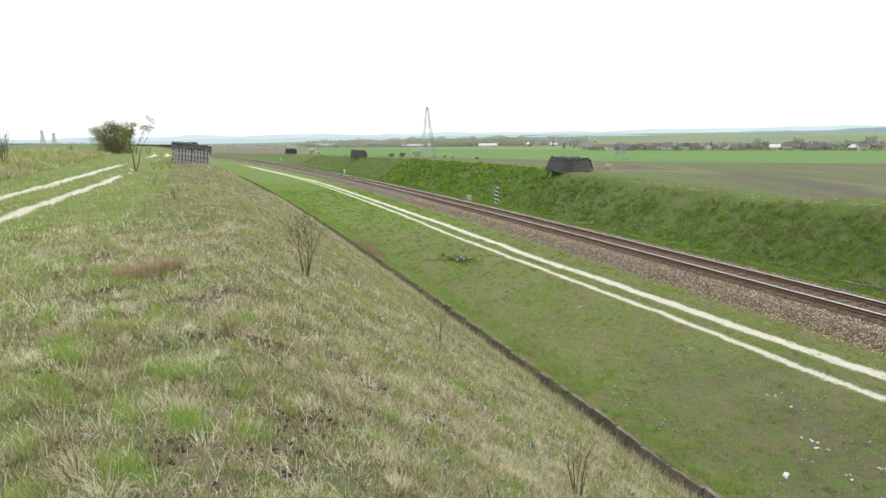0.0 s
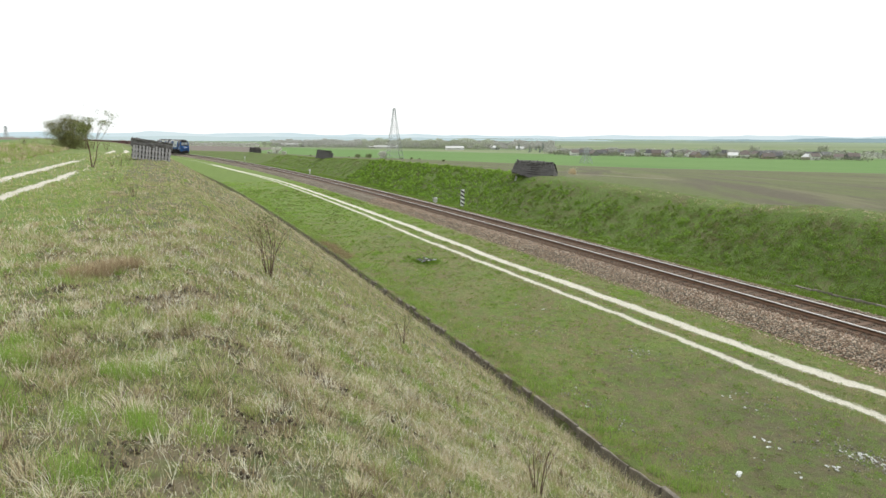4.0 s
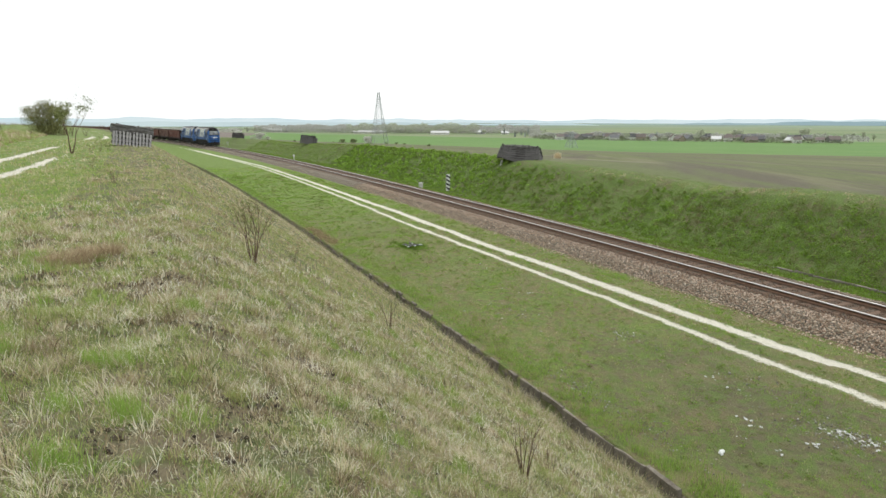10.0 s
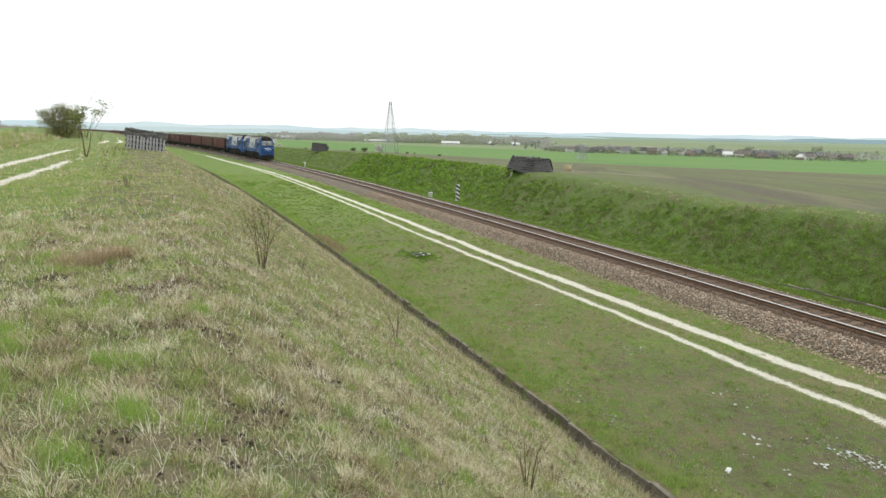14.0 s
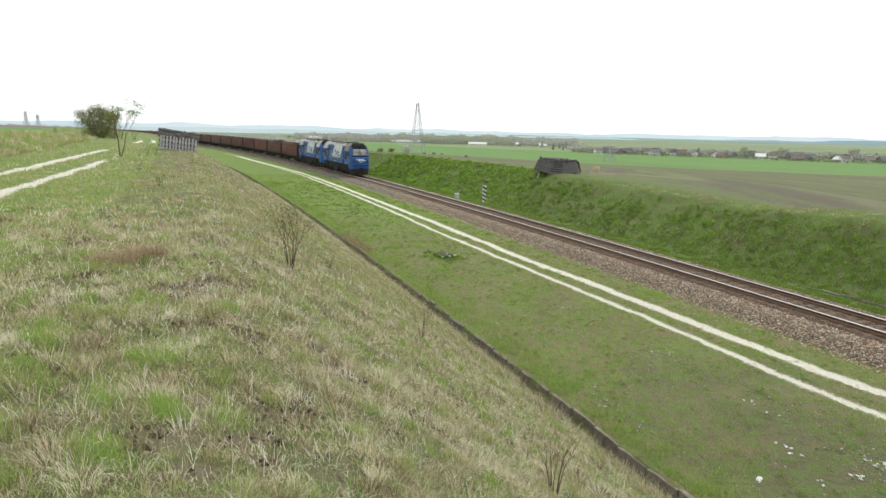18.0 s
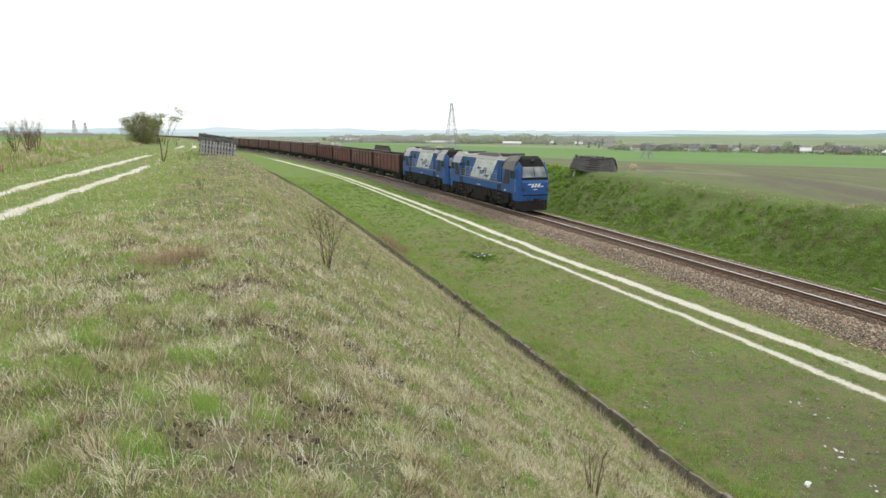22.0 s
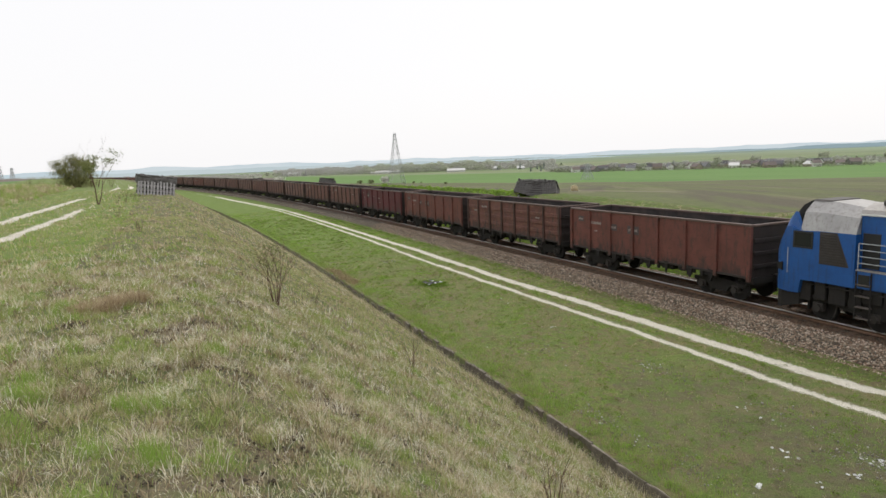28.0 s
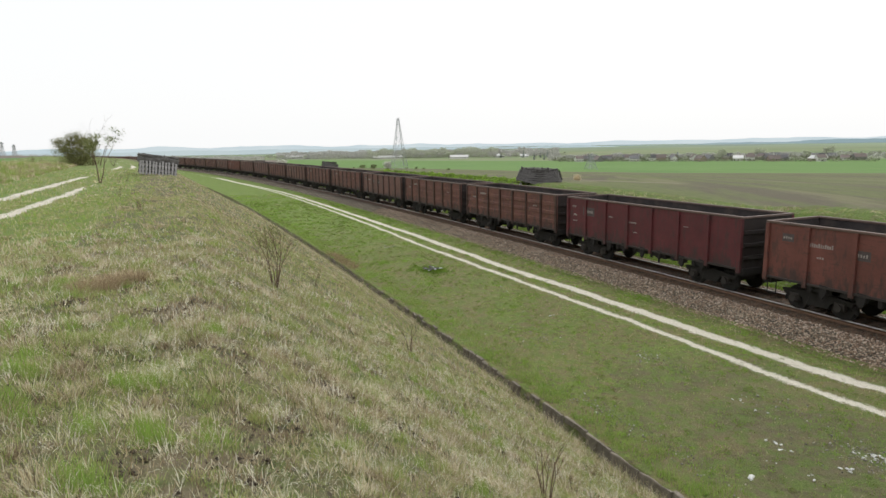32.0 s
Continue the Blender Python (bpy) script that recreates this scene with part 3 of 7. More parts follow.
def fence_stack(s, o, length, depth, h, turn, lean, material, label, n=11, seed=0, splay=0.0, wall=1.0, heap=3):
    x, y, z = ground_at(s, o)
    a = math.degrees(float(np.interp(s, LINE_S, LINE_A)))
    ob = tagged(new("snow_fence_stack"), label, "fence stack", "snow fence stacks along the cutting")
    ob.matrix_basis = pose(x, y, z - 0.05, 0, lean, a + turn)
    rg = random.Random(seed)
    inset = depth * 0.27
    tilt = math.degrees(math.atan2(inset, h))
    hh = math.hypot(inset, h)
    nl = max(1, round(length / 2.4))
    sl = math.tan(radians(splay)) * 1.5
    for sd in (-1, 1):
        for layer in range(2):
            for i in range(nl):
                w = length / nl
                cx = -length / 2 + (i + 0.5) * w
                m = pose(cx + rg.uniform(-0.05, 0.05), sd * (depth / 2 - layer * 0.16), 0.03, sd * (tilt + rg.uniform(-2, 2)), rg.uniform(-1.5, 1.5) + splay * (1 if i == 0 else -1 if i == nl - 1 else 0), 0)
                if sd > 0:
                    m = m @ Matrix.Rotation(math.pi, 4, 'Z')
                fence_panel(ob, m, w * 0.98, hh * wall + rg.uniform(-0.08, 0.05), material, n, rg.random())
        m = pose(sd * length / 2, 0, 0.05, 0, 0, 90 if sd > 0 else -90) @ pose(0, 0, 0, -24, 0, 0)
        fence_panel(ob, m, depth * 0.8, hh * 0.95 * wall, material, max(5, int(n * depth / length)), rg.random())
    # flat layers that fill the inside, then the loose top
    for j in range(5):
        zz = h * (0.12 + 0.19 * j)
        dd = depth - 2 * inset * zz / h - 0.2
        part("inner_panel", boxes((-length / 2 + 0.12 + sl * zz, length / 2 - 0.12 - sl * zz, -dd / 2, dd / 2, zz, zz + 0.12)), M_SLAT2, ob)
    if heap > 4:
        bm = bmesh.new()
        half_l, half_d = length / 2 + 0.07 - sl * h * 1.7, depth * 0.36 - inset * (0.2 if splay == 0 else 0.5)
        box(bm, -half_l, half_l, -half_d, half_d, h * wall - 0.25, h * wall + 0.07 * heap - 0.02)
        bmesh.ops.subdivide_edges(bm, edges=bm.edges, cuts=5, use_grid_fill=True)
        for v in bm.verts:
            v.co += Vector((rg.uniform(-0.06, 0.06), rg.uniform(-0.06, 0.06), rg.uniform(-0.07, 0.07)))
        part("packed_layer", bm, M_SLAT3, ob, "tight pile of dark flat panels")
    for j in range(heap):
        for i in range(nl):
            w = (length - 2 * sl * h) / nl
            m = pose(-length / 2 + sl * h + (i + 0.5) * w + rg.uniform(-0.12, 0.12), rg.uniform(-0.1, 0.1) - (depth / 2 - inset) * 0.85, h * wall + 0.05 + 0.07 * j, -90 + rg.uniform(-5, 5), rg.uniform(-4, 4), 0)
            fence_panel(ob, m, w * (1.1 if heap < 4 else 0.95), (depth - 2 * inset) * 1.15, M_SLAT2, n, rg.random())
    for i in range(int(length * 3 * (1 + (heap - 3) * 0.35))):
        xx = rg.uniform(-length / 2 + sl * h, length / 2 - sl * h)
        bm = boxes((-0.05, 0.05, -0.03, 0.03, -0.12, 0.2))
        part("loose_slat_end", bm, M_SLAT3, ob, "", pose(xx, -(depth / 2 - inset) + rg.uniform(-0.1, 0.2), h * wall + 0.12 + (rg.uniform(0.02, 0.065) if heap > 4 else 0) * (heap - 2), rg.uniform(-30, 30), rg.uniform(-40, 40), rg.uniform(-60, 60)))
    return ob


fence_stack(44.5, -24.35, 3.05, 2.0, 1.8, 0, 9, M_SLAT, "leaning stack of grey weathered snow fence panels on the grass", 12, 2, 0, 0.70, 6)
fence_stack(39.8, 11.75, 4.5, 2.9, 1.12, -44, 2.5, M_SLAT3, "large dark stack of old snow fence panels on the bank", 12, 4, 14, 0.97, 5)
fence_stack(114.0, 11.0, 3.5, 2.2, 1.65, -12, 4, M_SLAT3, "dark stack of snow fence panels on the bank top", 8, 6, 8)
fence_stack(172.0, 11.4, 3.3, 2.0, 1.3, -10, 1, M_SLAT2, "distant dark stack of snow fence panels", 8, 8, 10)


# ---- the train: two blue diesel locomotives and open coal wagons ----
SPEED = 10.31
W1_FRONT = -38.26 + SPEED * 32


def weathered(name, col, rough=0.5, dirt=(0.06, 0.05, 0.045), amount=0.5, streak=0.4, metal=0.0):
    m = mat(name, rough, metal)
    k = Net(m)
    v = k.coord()
    a = k.noise(1.3, 6, 0.65, v)
    st = k.noise(3.0, 5, 0.65, k.coord(scale=(3.0, 3.0, 0.25)))
    c = k.ramp(a, [(0.3, tuple(q * 0.8 for q in col)), (0.7, tuple(min(1, q * 1.15) for q in col))])
    c = k.mix(k.math('MULTIPLY', k.step(st, 0.48, 0.72), streak), c, dirt)
    c = k.mix(k.math('MULTIPLY', k.step(k.noise(5, 6, 0.7, v), 0.52, 0.7), amount), c, dirt)
    k.color(c)
    k.put(k.b.inputs["Roughness"], k.math('ADD', k.math('MULTIPLY', a, 0.35), rough - 0.1))
    k.bump(k.noise(7, 4, 0.6, v), 0.12, 0.02)
    return m


M_BLUE = weathered("blue_paint", (0.008, 0.085, 0.31), 0.42, (0.022, 0.045, 0.10), 0.35, 0.45)
M_WHITE = weathered("off_white_paint", (0.70, 0.72, 0.71), 0.45, (0.30, 0.30, 0.29), 0.3, 0.4)
M_ROOF = weathered("dusty_grey_roof", (0.36, 0.34, 0.32), 0.42, (0.13, 0.115, 0.10), 0.5, 0.3)
M_CABROOF = weathered("dusty_silver_roof", (0.15, 0.132, 0.12), 0.45, (0.075, 0.062, 0.055), 0.6, 0.5, 0.3)
# Lighter roof grey for cabs that catch the sky, the sheen put in.
M_SILVERSHEEN = weathered("sky_sheen_silver_roof", (0.36, 0.355, 0.35), 0.36, (0.15, 0.125, 0.11), 0.5, 0.4, 0.45)
M_DARKROOF = weathered("sooty_dark_roof", (0.075, 0.07, 0.068), 0.6, (0.16, 0.13, 0.11), 0.4, 0.3)
M_VENT = weathered("brown_grey_grille", (0.13, 0.11, 0.10), 0.7, (0.05, 0.045, 0.04), 0.4, 0.4)
M_GRILLE = weathered("dark_sooty_grille", (0.055, 0.048, 0.045), 0.7, (0.10, 0.085, 0.075), 0.3, 0.3)
M_UNDER = weathered("oily_black_underframe", (0.018, 0.016, 0.015), 0.85, (0.04, 0.033, 0.028), 0.4, 0.3)
M_SPRING = weathered("dusty_grey_axle_boxes", (0.042, 0.036, 0.032), 0.75, (0.025, 0.022, 0.02), 0.5, 0.3)
M_BLACK = plain("black_rubber", (0.015, 0.015, 0.016), 0.5, 0, 0.2, 6, 0.1)
M_STEEL = plain("worn_wheel_steel", (0.32, 0.30, 0.28), 0.4, 0.9, 0.2, 6, 0.1)
M_SURROUND = plain("matt_black_paint", (0.016, 0.015, 0.015), 0.8, 0, 0.3, 4, 0.1)
M_SURROUND.node_tree.nodes["Principled BSDF"].inputs["Specular IOR Level"].default_value = 0.2
M_HANDRAIL = plain("grey_handrail_paint", (0.38, 0.40, 0.42), 0.5, 0, 0.15, 6, 0.0)
M_LOGO = plain("dark_blue_lettering", (0.02, 0.06, 0.22), 0.5, 0, 0.1, 6, 0.0)
M_LOGOW = plain("white_emblem", (0.75, 0.77, 0.78), 0.5, 0, 0.1, 6, 0.0)
M_GLASS = mat("dark_cab_glass", 0.06)
M_GLASS.node_tree.nodes["Principled BSDF"].inputs["Base Color"].default_value = (0.02, 0.022, 0.024, 1)
M_WINDSCREEN = mat("windscreen_painted_sheen", 0.08)
_k = Net(M_WINDSCREEN)
# Pale mottling in the base colour stands for reflections on the panes.
_k.color(_k.ramp(_k.noise(1.1, 3, 0.5, _k.coord()), [(0.35, (0.14, 0.15, 0.155)), (0.65, (0.36, 0.38, 0.39))]))
M_LAMP = mat("headlamp_glass", 0.15)
_k = Net(M_LAMP)
_k.color((0.07, 0.06, 0.05))
_k.put(_k.b.inputs["Emission Color"], (1.0, 0.86, 0.6))
_k.b.inputs["Emission Strength"].default_value = 0.02


def wheelset(r, gauge=1.52):
    bm = bmesh.new()
    tube(bm, (0, -gauge / 2 - 0.1, 0), (0, gauge / 2 + 0.1, 0), 0.085, seg=8)
    for sd in (-1, 1):
        y = sd * (gauge / 2 + 0.05)
        tube(bm, (0, y - 0.065, 0), (0, y + 0.065, 0), r, seg=24)
        tube(bm, (0, y - sd * 0.11, 0), (0, y - sd * 0.065, 0), r + 0.03, seg=24)
        tube(bm, (0, y + sd * 0.06, 0), (0, y + sd * 0.10, 0), r * 0.38, seg=12)
        for i in range(6):
            q = i * math.pi / 3
            tube(bm, (math.cos(q) * r * 0.62, y, math.sin(q) * r * 0.62), (math.cos(q) * r * 0.62, y + sd * 0.08, math.sin(q) * r * 0.62), 0.05, seg=6)
    return bm


def loft(rings):
    """A skin over equal rings of points, capped at both ends."""
    bm = bmesh.new()
    rows = [[bm.verts.new(p) for p in r] for r in rings]
    n = len(rows[0])
    for a, b in zip(rows, rows[1:]):
        for i in range(n):
            bm.faces.new((a[i], a[(i + 1) % n], b[(i + 1) % n], b[i]))
    bm.faces.new(rows[0][::-1])
    bm.faces.new(rows[-1])
    bmesh.ops.recalc_face_normals(bm, faces=bm.faces)
    return bm


def plate(pts, thick, axis=1):
    """A thin plate from a polygon of 3D points, thickened along its normal."""
    bm = bmesh.new()
    f = bm.faces.new([bm.verts.new(p) for p in pts])
    f.normal_update()
    nrm = f.normal.copy() * thick
    r = bmesh.ops.extrude_face_region(bm, geom=[f])
    for v in r["geom"]:
        if isinstance(v, bmesh.types.BMVert):
            v.co += nrm
    bmesh.ops.recalc_face_normals(bm, faces=bm.faces)
    return bm


def loco_cab(ob, m, front):
    """One cab, built facing +x, then set by m."""
    # x, bottom, shoulder, top, half widths at bottom, shoulder, top
    st = [(4.95, 1.57, 3.50, 4.40, 1.46, 1.46, 0.86), (6.3, 1.57, 3.50, 4.58, 1.46, 1.46, 0.84), (7.0, 1.55, 3.46, 4.60, 1.46, 1.45, 0.82), (7.08, 1.02, 3.46, 4.59, 1.46, 1.45, 0.82),
          (7.42, 1.0, 3.60, 4.40, 1.458, 1.435, 0.86), (7.78, 1.0, 3.58, 3.80, 1.40, 1.28, 1.04), (8.1, 1.0, 2.80, 2.88, 1.26, 1.25, 1.20), (8.25, 1.05, 2.5, 2.62, 1.10, 1.12, 1.08)]
    def lift(z, zb):
        return max(z, zb + 0.2)
    body = loft([[(x, -wb, zb), (x, -ws, zs), (x, ws, zs), (x, wb, zb)] for x, zb, zs, zt, wb, ws, wt in st])
    cab = part("cab", body, M_BLUE, ob, "blue driver's cab", m)
    roof = loft([[(x, -ws - 0.004, zs), (x, -ws * 0.55 - wt * 0.45 - 0.05, zs + 0.62 * (zt - zs)), (x, -wt * 0.9, zt), (x, wt * 0.9, zt), (x, ws * 0.55 + wt * 0.45 + 0.05, zs + 0.62 * (zt - zs)), (x, ws + 0.004, zs)] for x, zb, zs, zt, wb, ws, wt in st[:4]])
    part("roof", roof, M_CABROOF if front else M_SILVERSHEEN, cab, "dusty metallic grey cab roof" if front else "silver-grey cab roof with sky sheen in its colour")
    mask = loft([[(x, -ws * 0.93, zs + 0.003), (x, -wt * 0.98, zt), (x, wt * 0.98, zt), (x, ws * 0.93, zs + 0.003)] for x, zb, zs, zt, wb, ws, wt in st[3:7]])
    part("windscreen_surround", mask, M_SURROUND, cab, "black windscreen surround")
    dark = loft([[(x, -0.80, zt - 0.02), (x, -0.72, zt + 0.03), (x, 0.72, zt + 0.03), (x, 0.80, zt - 0.02)] for x, zb, zs, zt, wb, ws, wt in st[1:4]])
    part("roof_panel", dark, M_DARKROOF, cab, "sooty dark roof panel")
    # blue corner panels that rise beside the windscreen
    for sd in (-1, 1):
        bm = bmesh.new()
        pts = [(6.98, 1.45, 3.44), (7.48, 1.20, 4.16), (7.80, 1.07, 3.83), (8.10, 1.22, 2.86), (7.60, 1.33, 3.30)]
        vs = [bm.verts.new((px, sd * (py + 0.022), pz)) for px, py, pz in pts] + [bm.verts.new((px - 0.05, sd * (py - 0.09), pz - 0.02)) for px, py, pz in pts]
        bmesh.ops.convex_hull(bm, input=vs)
        part("corner_panel", bm, M_BLUE, cab, "blue corner panel beside the windscreen")
    part("windscreen_sill", loft([[(x, -w, z - 0.16), (x, -w, z), (x, w, z), (x, w, z - 0.16)] for x, w, z in ((8.02, 1.2, 2.92), (8.14, 1.18, 2.86))]), M_SURROUND, cab, "black strip under the windscreen")
    # windscreen in two panes, on the slope between the last two rings of the surround
    a, b = Vector((7.80, 0, 3.775)), Vector((8.085, 0, 2.93))
    d = (b - a)
    nrm = Vector((-d.z, 0, d.x)).normalized() * 0.012
    nrm = nrm if nrm.x > 0 else -nrm
    for y0, y1 in ((-1.0, -0.03), (0.03, 1.0)):
        wide = 1.14
        pts = [a + nrm + Vector((0, y0 * 0.97, 0)), a + nrm + Vector((0, y1 * 0.97, 0)), b + nrm + Vector((0, y1 * wide, 0)), b + nrm + Vector((0, y0 * wide, 0))]
        part("windscreen_pane", plate(pts, 0.01), M_WINDSCREEN, cab, "windscreen pane")
        c = (pts[2] + pts[3]) / 2
        part("wiper", tubes((c + Vector((0.02, 0, -0.03)), a + nrm * 2 + Vector((0.05, (y0 + y1) / 2 + 0.25, -0.4)), 0.012)), M_BLACK, cab)
    for sd in (-1, 1):
        y = sd * 1.462
        part("side_window", boxes((6.60, 7.30, y - 0.012, y + 0.012, 2.86, 3.38), bevel=0.006), M_GLASS, cab, "dark cab side window")
        part("window_frame", boxes((6.54, 7.36, y - 0.008, y + 0.016, 2.79, 2.86), (6.54, 7.36, y - 0.008, y + 0.016, 3.38, 3.44), (6.54, 6.60, y - 0.008, y + 0.016, 2.86, 3.38), (7.30, 7.36, y - 0.008, y + 0.016, 2.86, 3.38)), M_BLACK, cab)
        g = part("side_grille", plate([(5.14, y + sd * 0.004, 2.27), (6.28, y + sd * 0.004, 2.27), (6.28, y + sd * 0.004, 3.48), (5.62, y + sd * 0.004, 3.48)], 0.03), M_GRILLE, cab, "slanted brown-grey side grille")
        bm = bmesh.new()
        for i in range(12):
            z = 2.33 + i * 0.095
            x0 = 5.18 + 0.48 * (z - 2.27) / 1.21 + 0.04
            box(bm, x0, 6.24, y - 0.03 + sd * 0.02, y + 0.03 + sd * 0.02, z, z + 0.035)
        part("louvres", bm, M_GRILLE, g)
        part("headlight", plate([(8.13, sd * 1.235, 1.82), (7.86, sd * 1.345, 1.80), (7.86, sd * 1.345, 2.14), (8.13, sd * 1.235, 2.05)], 0.03), M_BLACK, cab, "dark headlight cluster")
        part("headlight", boxes((8.08, 8.25, sd * 0.99 - 0.2, sd * 0.99 + 0.2, 1.80, 2.10), bevel=0.02), M_BLACK, cab, "dark headlight cluster")
        bm = bmesh.new()
        tube(bm, (8.24, sd * 1.04, 1.94), (8.262, sd * 1.04, 1.94), 0.075, seg=14)
        part("lamp", bm, M_LAMP, cab, "round headlamp")
        part("hand_rail", tubes(((7.55, y + sd * 0.03, 1.75), (7.55, y + sd * 0.03, 2.75), 0.014)), M_HANDRAIL, cab)
    bm = bmesh.new()
    tube(bm, (7.55, 0, 4.22), (7.72, 0, 4.16), 0.13, seg=14)
    part("top_headlight", bm, M_BLACK, cab, "top headlight")
    # emblem as plain slanted strokes
    bm = bmesh.new()
    for y0, y1, z0, z1 in ((-0.62, -0.34, 2.30, 2.37), (-0.28, -0.12, 2.17, 2.38), (-0.04, 0.12, 2.17, 2.38), (0.20, 0.36, 2.17, 2.38), (0.42, 0.68, 2.18, 2.25)):
        vs = box(bm, 8.252, 8.266, y0 * 1.15, y1 * 1.15, 2.27 + (z0 - 2.27) * 1.5, 2.27 + (z1 - 2.27) * 1.5)
        for v in vs:
            v.co.y += (v.co.z - 2.28) * 0.5
    part("emblem", bm, M_LOGOW, cab, "white emblem strokes")
    part("number_bar", boxes((8.252, 8.264, -0.2, 0.2, 1.93, 1.98)), M_LOGOW, cab)
    # buffer beam, plough and coupler
    pl = loft([[(x, -w, z0), (x, -w, 1.06), (x, w, 1.06), (x, w, z0)] for x, w, z0 in ((7.1, 1.36, 0.55), (7.9, 1.3, 0.3), (8.2, 1.12, 0.22), (8.36, 0.8, 0.24))])
    part("plough", pl, M_UNDER, cab, "dark snow plough")
    cp = boxes((8.2, 8.62, -0.12, 0.12, 0.95, 1.2), (8.5, 8.7, -0.22, 0.2, 0.9, 1.25), bevel=0.02)
    part("coupler", cp, M_UNDER, cab, "automatic coupler")
    part("bumper_step", boxes((8.1, 8.34, -1.15, 1.15, 1.45, 1.55), bevel=0.02), M_UNDER, cab)
    bm = bmesh.new()
    for y in (-0.7, -0.5, 0.5, 0.7):
        tube(bm, (8.25, y, 1.25), (8.42, y, 0.75), 0.03, seg=6)
    part("brake_hoses", bm, M_BLACK, cab)


def bogie(ob, x, axles, r, name="bogie", half=1.05, frame_z=0.75):
    b = new(name)
    b.parent = ob
    b.matrix_basis = pose(x, 0, 0)
    span = (axles[-1] - axles[0]) / 2
    for sd in (-1, 1):
        poly = [(-span - 0.55, frame_z + 0.16), (-span - 0.45, frame_z - 0.02), (-span + 0.3, frame_z - 0.04), (-0.45, frame_z - 0.30), (0.45, frame_z - 0.30), (span - 0.3, frame_z - 0.04), (span + 0.45, frame_z - 0.02), (span + 0.55, frame_z + 0.16), (0.5, frame_z + 0.24), (-0.5, frame_z + 0.24)]
        bm = bmesh.new()
        prism(bm, poly, sd * half - 0.07, sd * half + 0.07)
        part("side_frame", bm, M_UNDER, b, "oily black side frame")
        for a in axles:
            bm = bmesh.new()
            tube(bm, (a, sd * (half + 0.03), r), (a, sd * (half + 0.2), r), 0.15, seg=10)
            box(bm, a - 0.2, a + 0.2, sd * half - 0.1, sd * half + 0.1, r - 0.12, r + 0.2, 0.02)
            part("axle_box", bm, M_SPRING, b)
        bm = bmesh.new()
        mids = [(p + q) / 2 for p, q in zip(axles, axles[1:])]
        for a in mids:
            for dx in (-0.17, 0, 0.17):
                tube(bm, (a + dx, sd * half, frame_z - 0.22), (a + dx, sd * half, frame_z + 0.2), 0.07, seg=8)
            tube(bm, (a - 0.3, sd * (half + 0.05), frame_z + 0.05), (a - 0.45, sd * (half + 0.05), 0.2), 0.025, seg=5)
        part("springs", bm, M_SPRING, b)
    for sd in (-1, 1):
        for i, a in enumerate(axles):
            for q in (-1, 1):
                part("brake_shoe", boxes((a + q * (r + 0.03) - 0.05, a + q * (r + 0.03) + 0.05, sd * (half - 0.2) - 0.07, sd * (half - 0.2) + 0.07, r - 0.2, r + 0.25), bevel=0.02), M_UNDER, b)
    # Plain dark block added between the wheels so no daylight shows through.
    part("brake_beam", boxes((axles[0] - 0.3, axles[-1] + 0.3, -half * 0.55, half * 0.55, 0.5, frame_z + 0.5)), M_UNDER, b)
    part("bolster", boxes((-0.3, 0.3, -half, half, frame_z - 0.05, frame_z + 0.3)), M_UNDER, b)
    ws = []
    for a in axles:
        w = part("wheelset", wheelset(r), M_UNDER, b, "dark steel wheelset", pose(a, 0, r))
        ws.append(w)
    return b


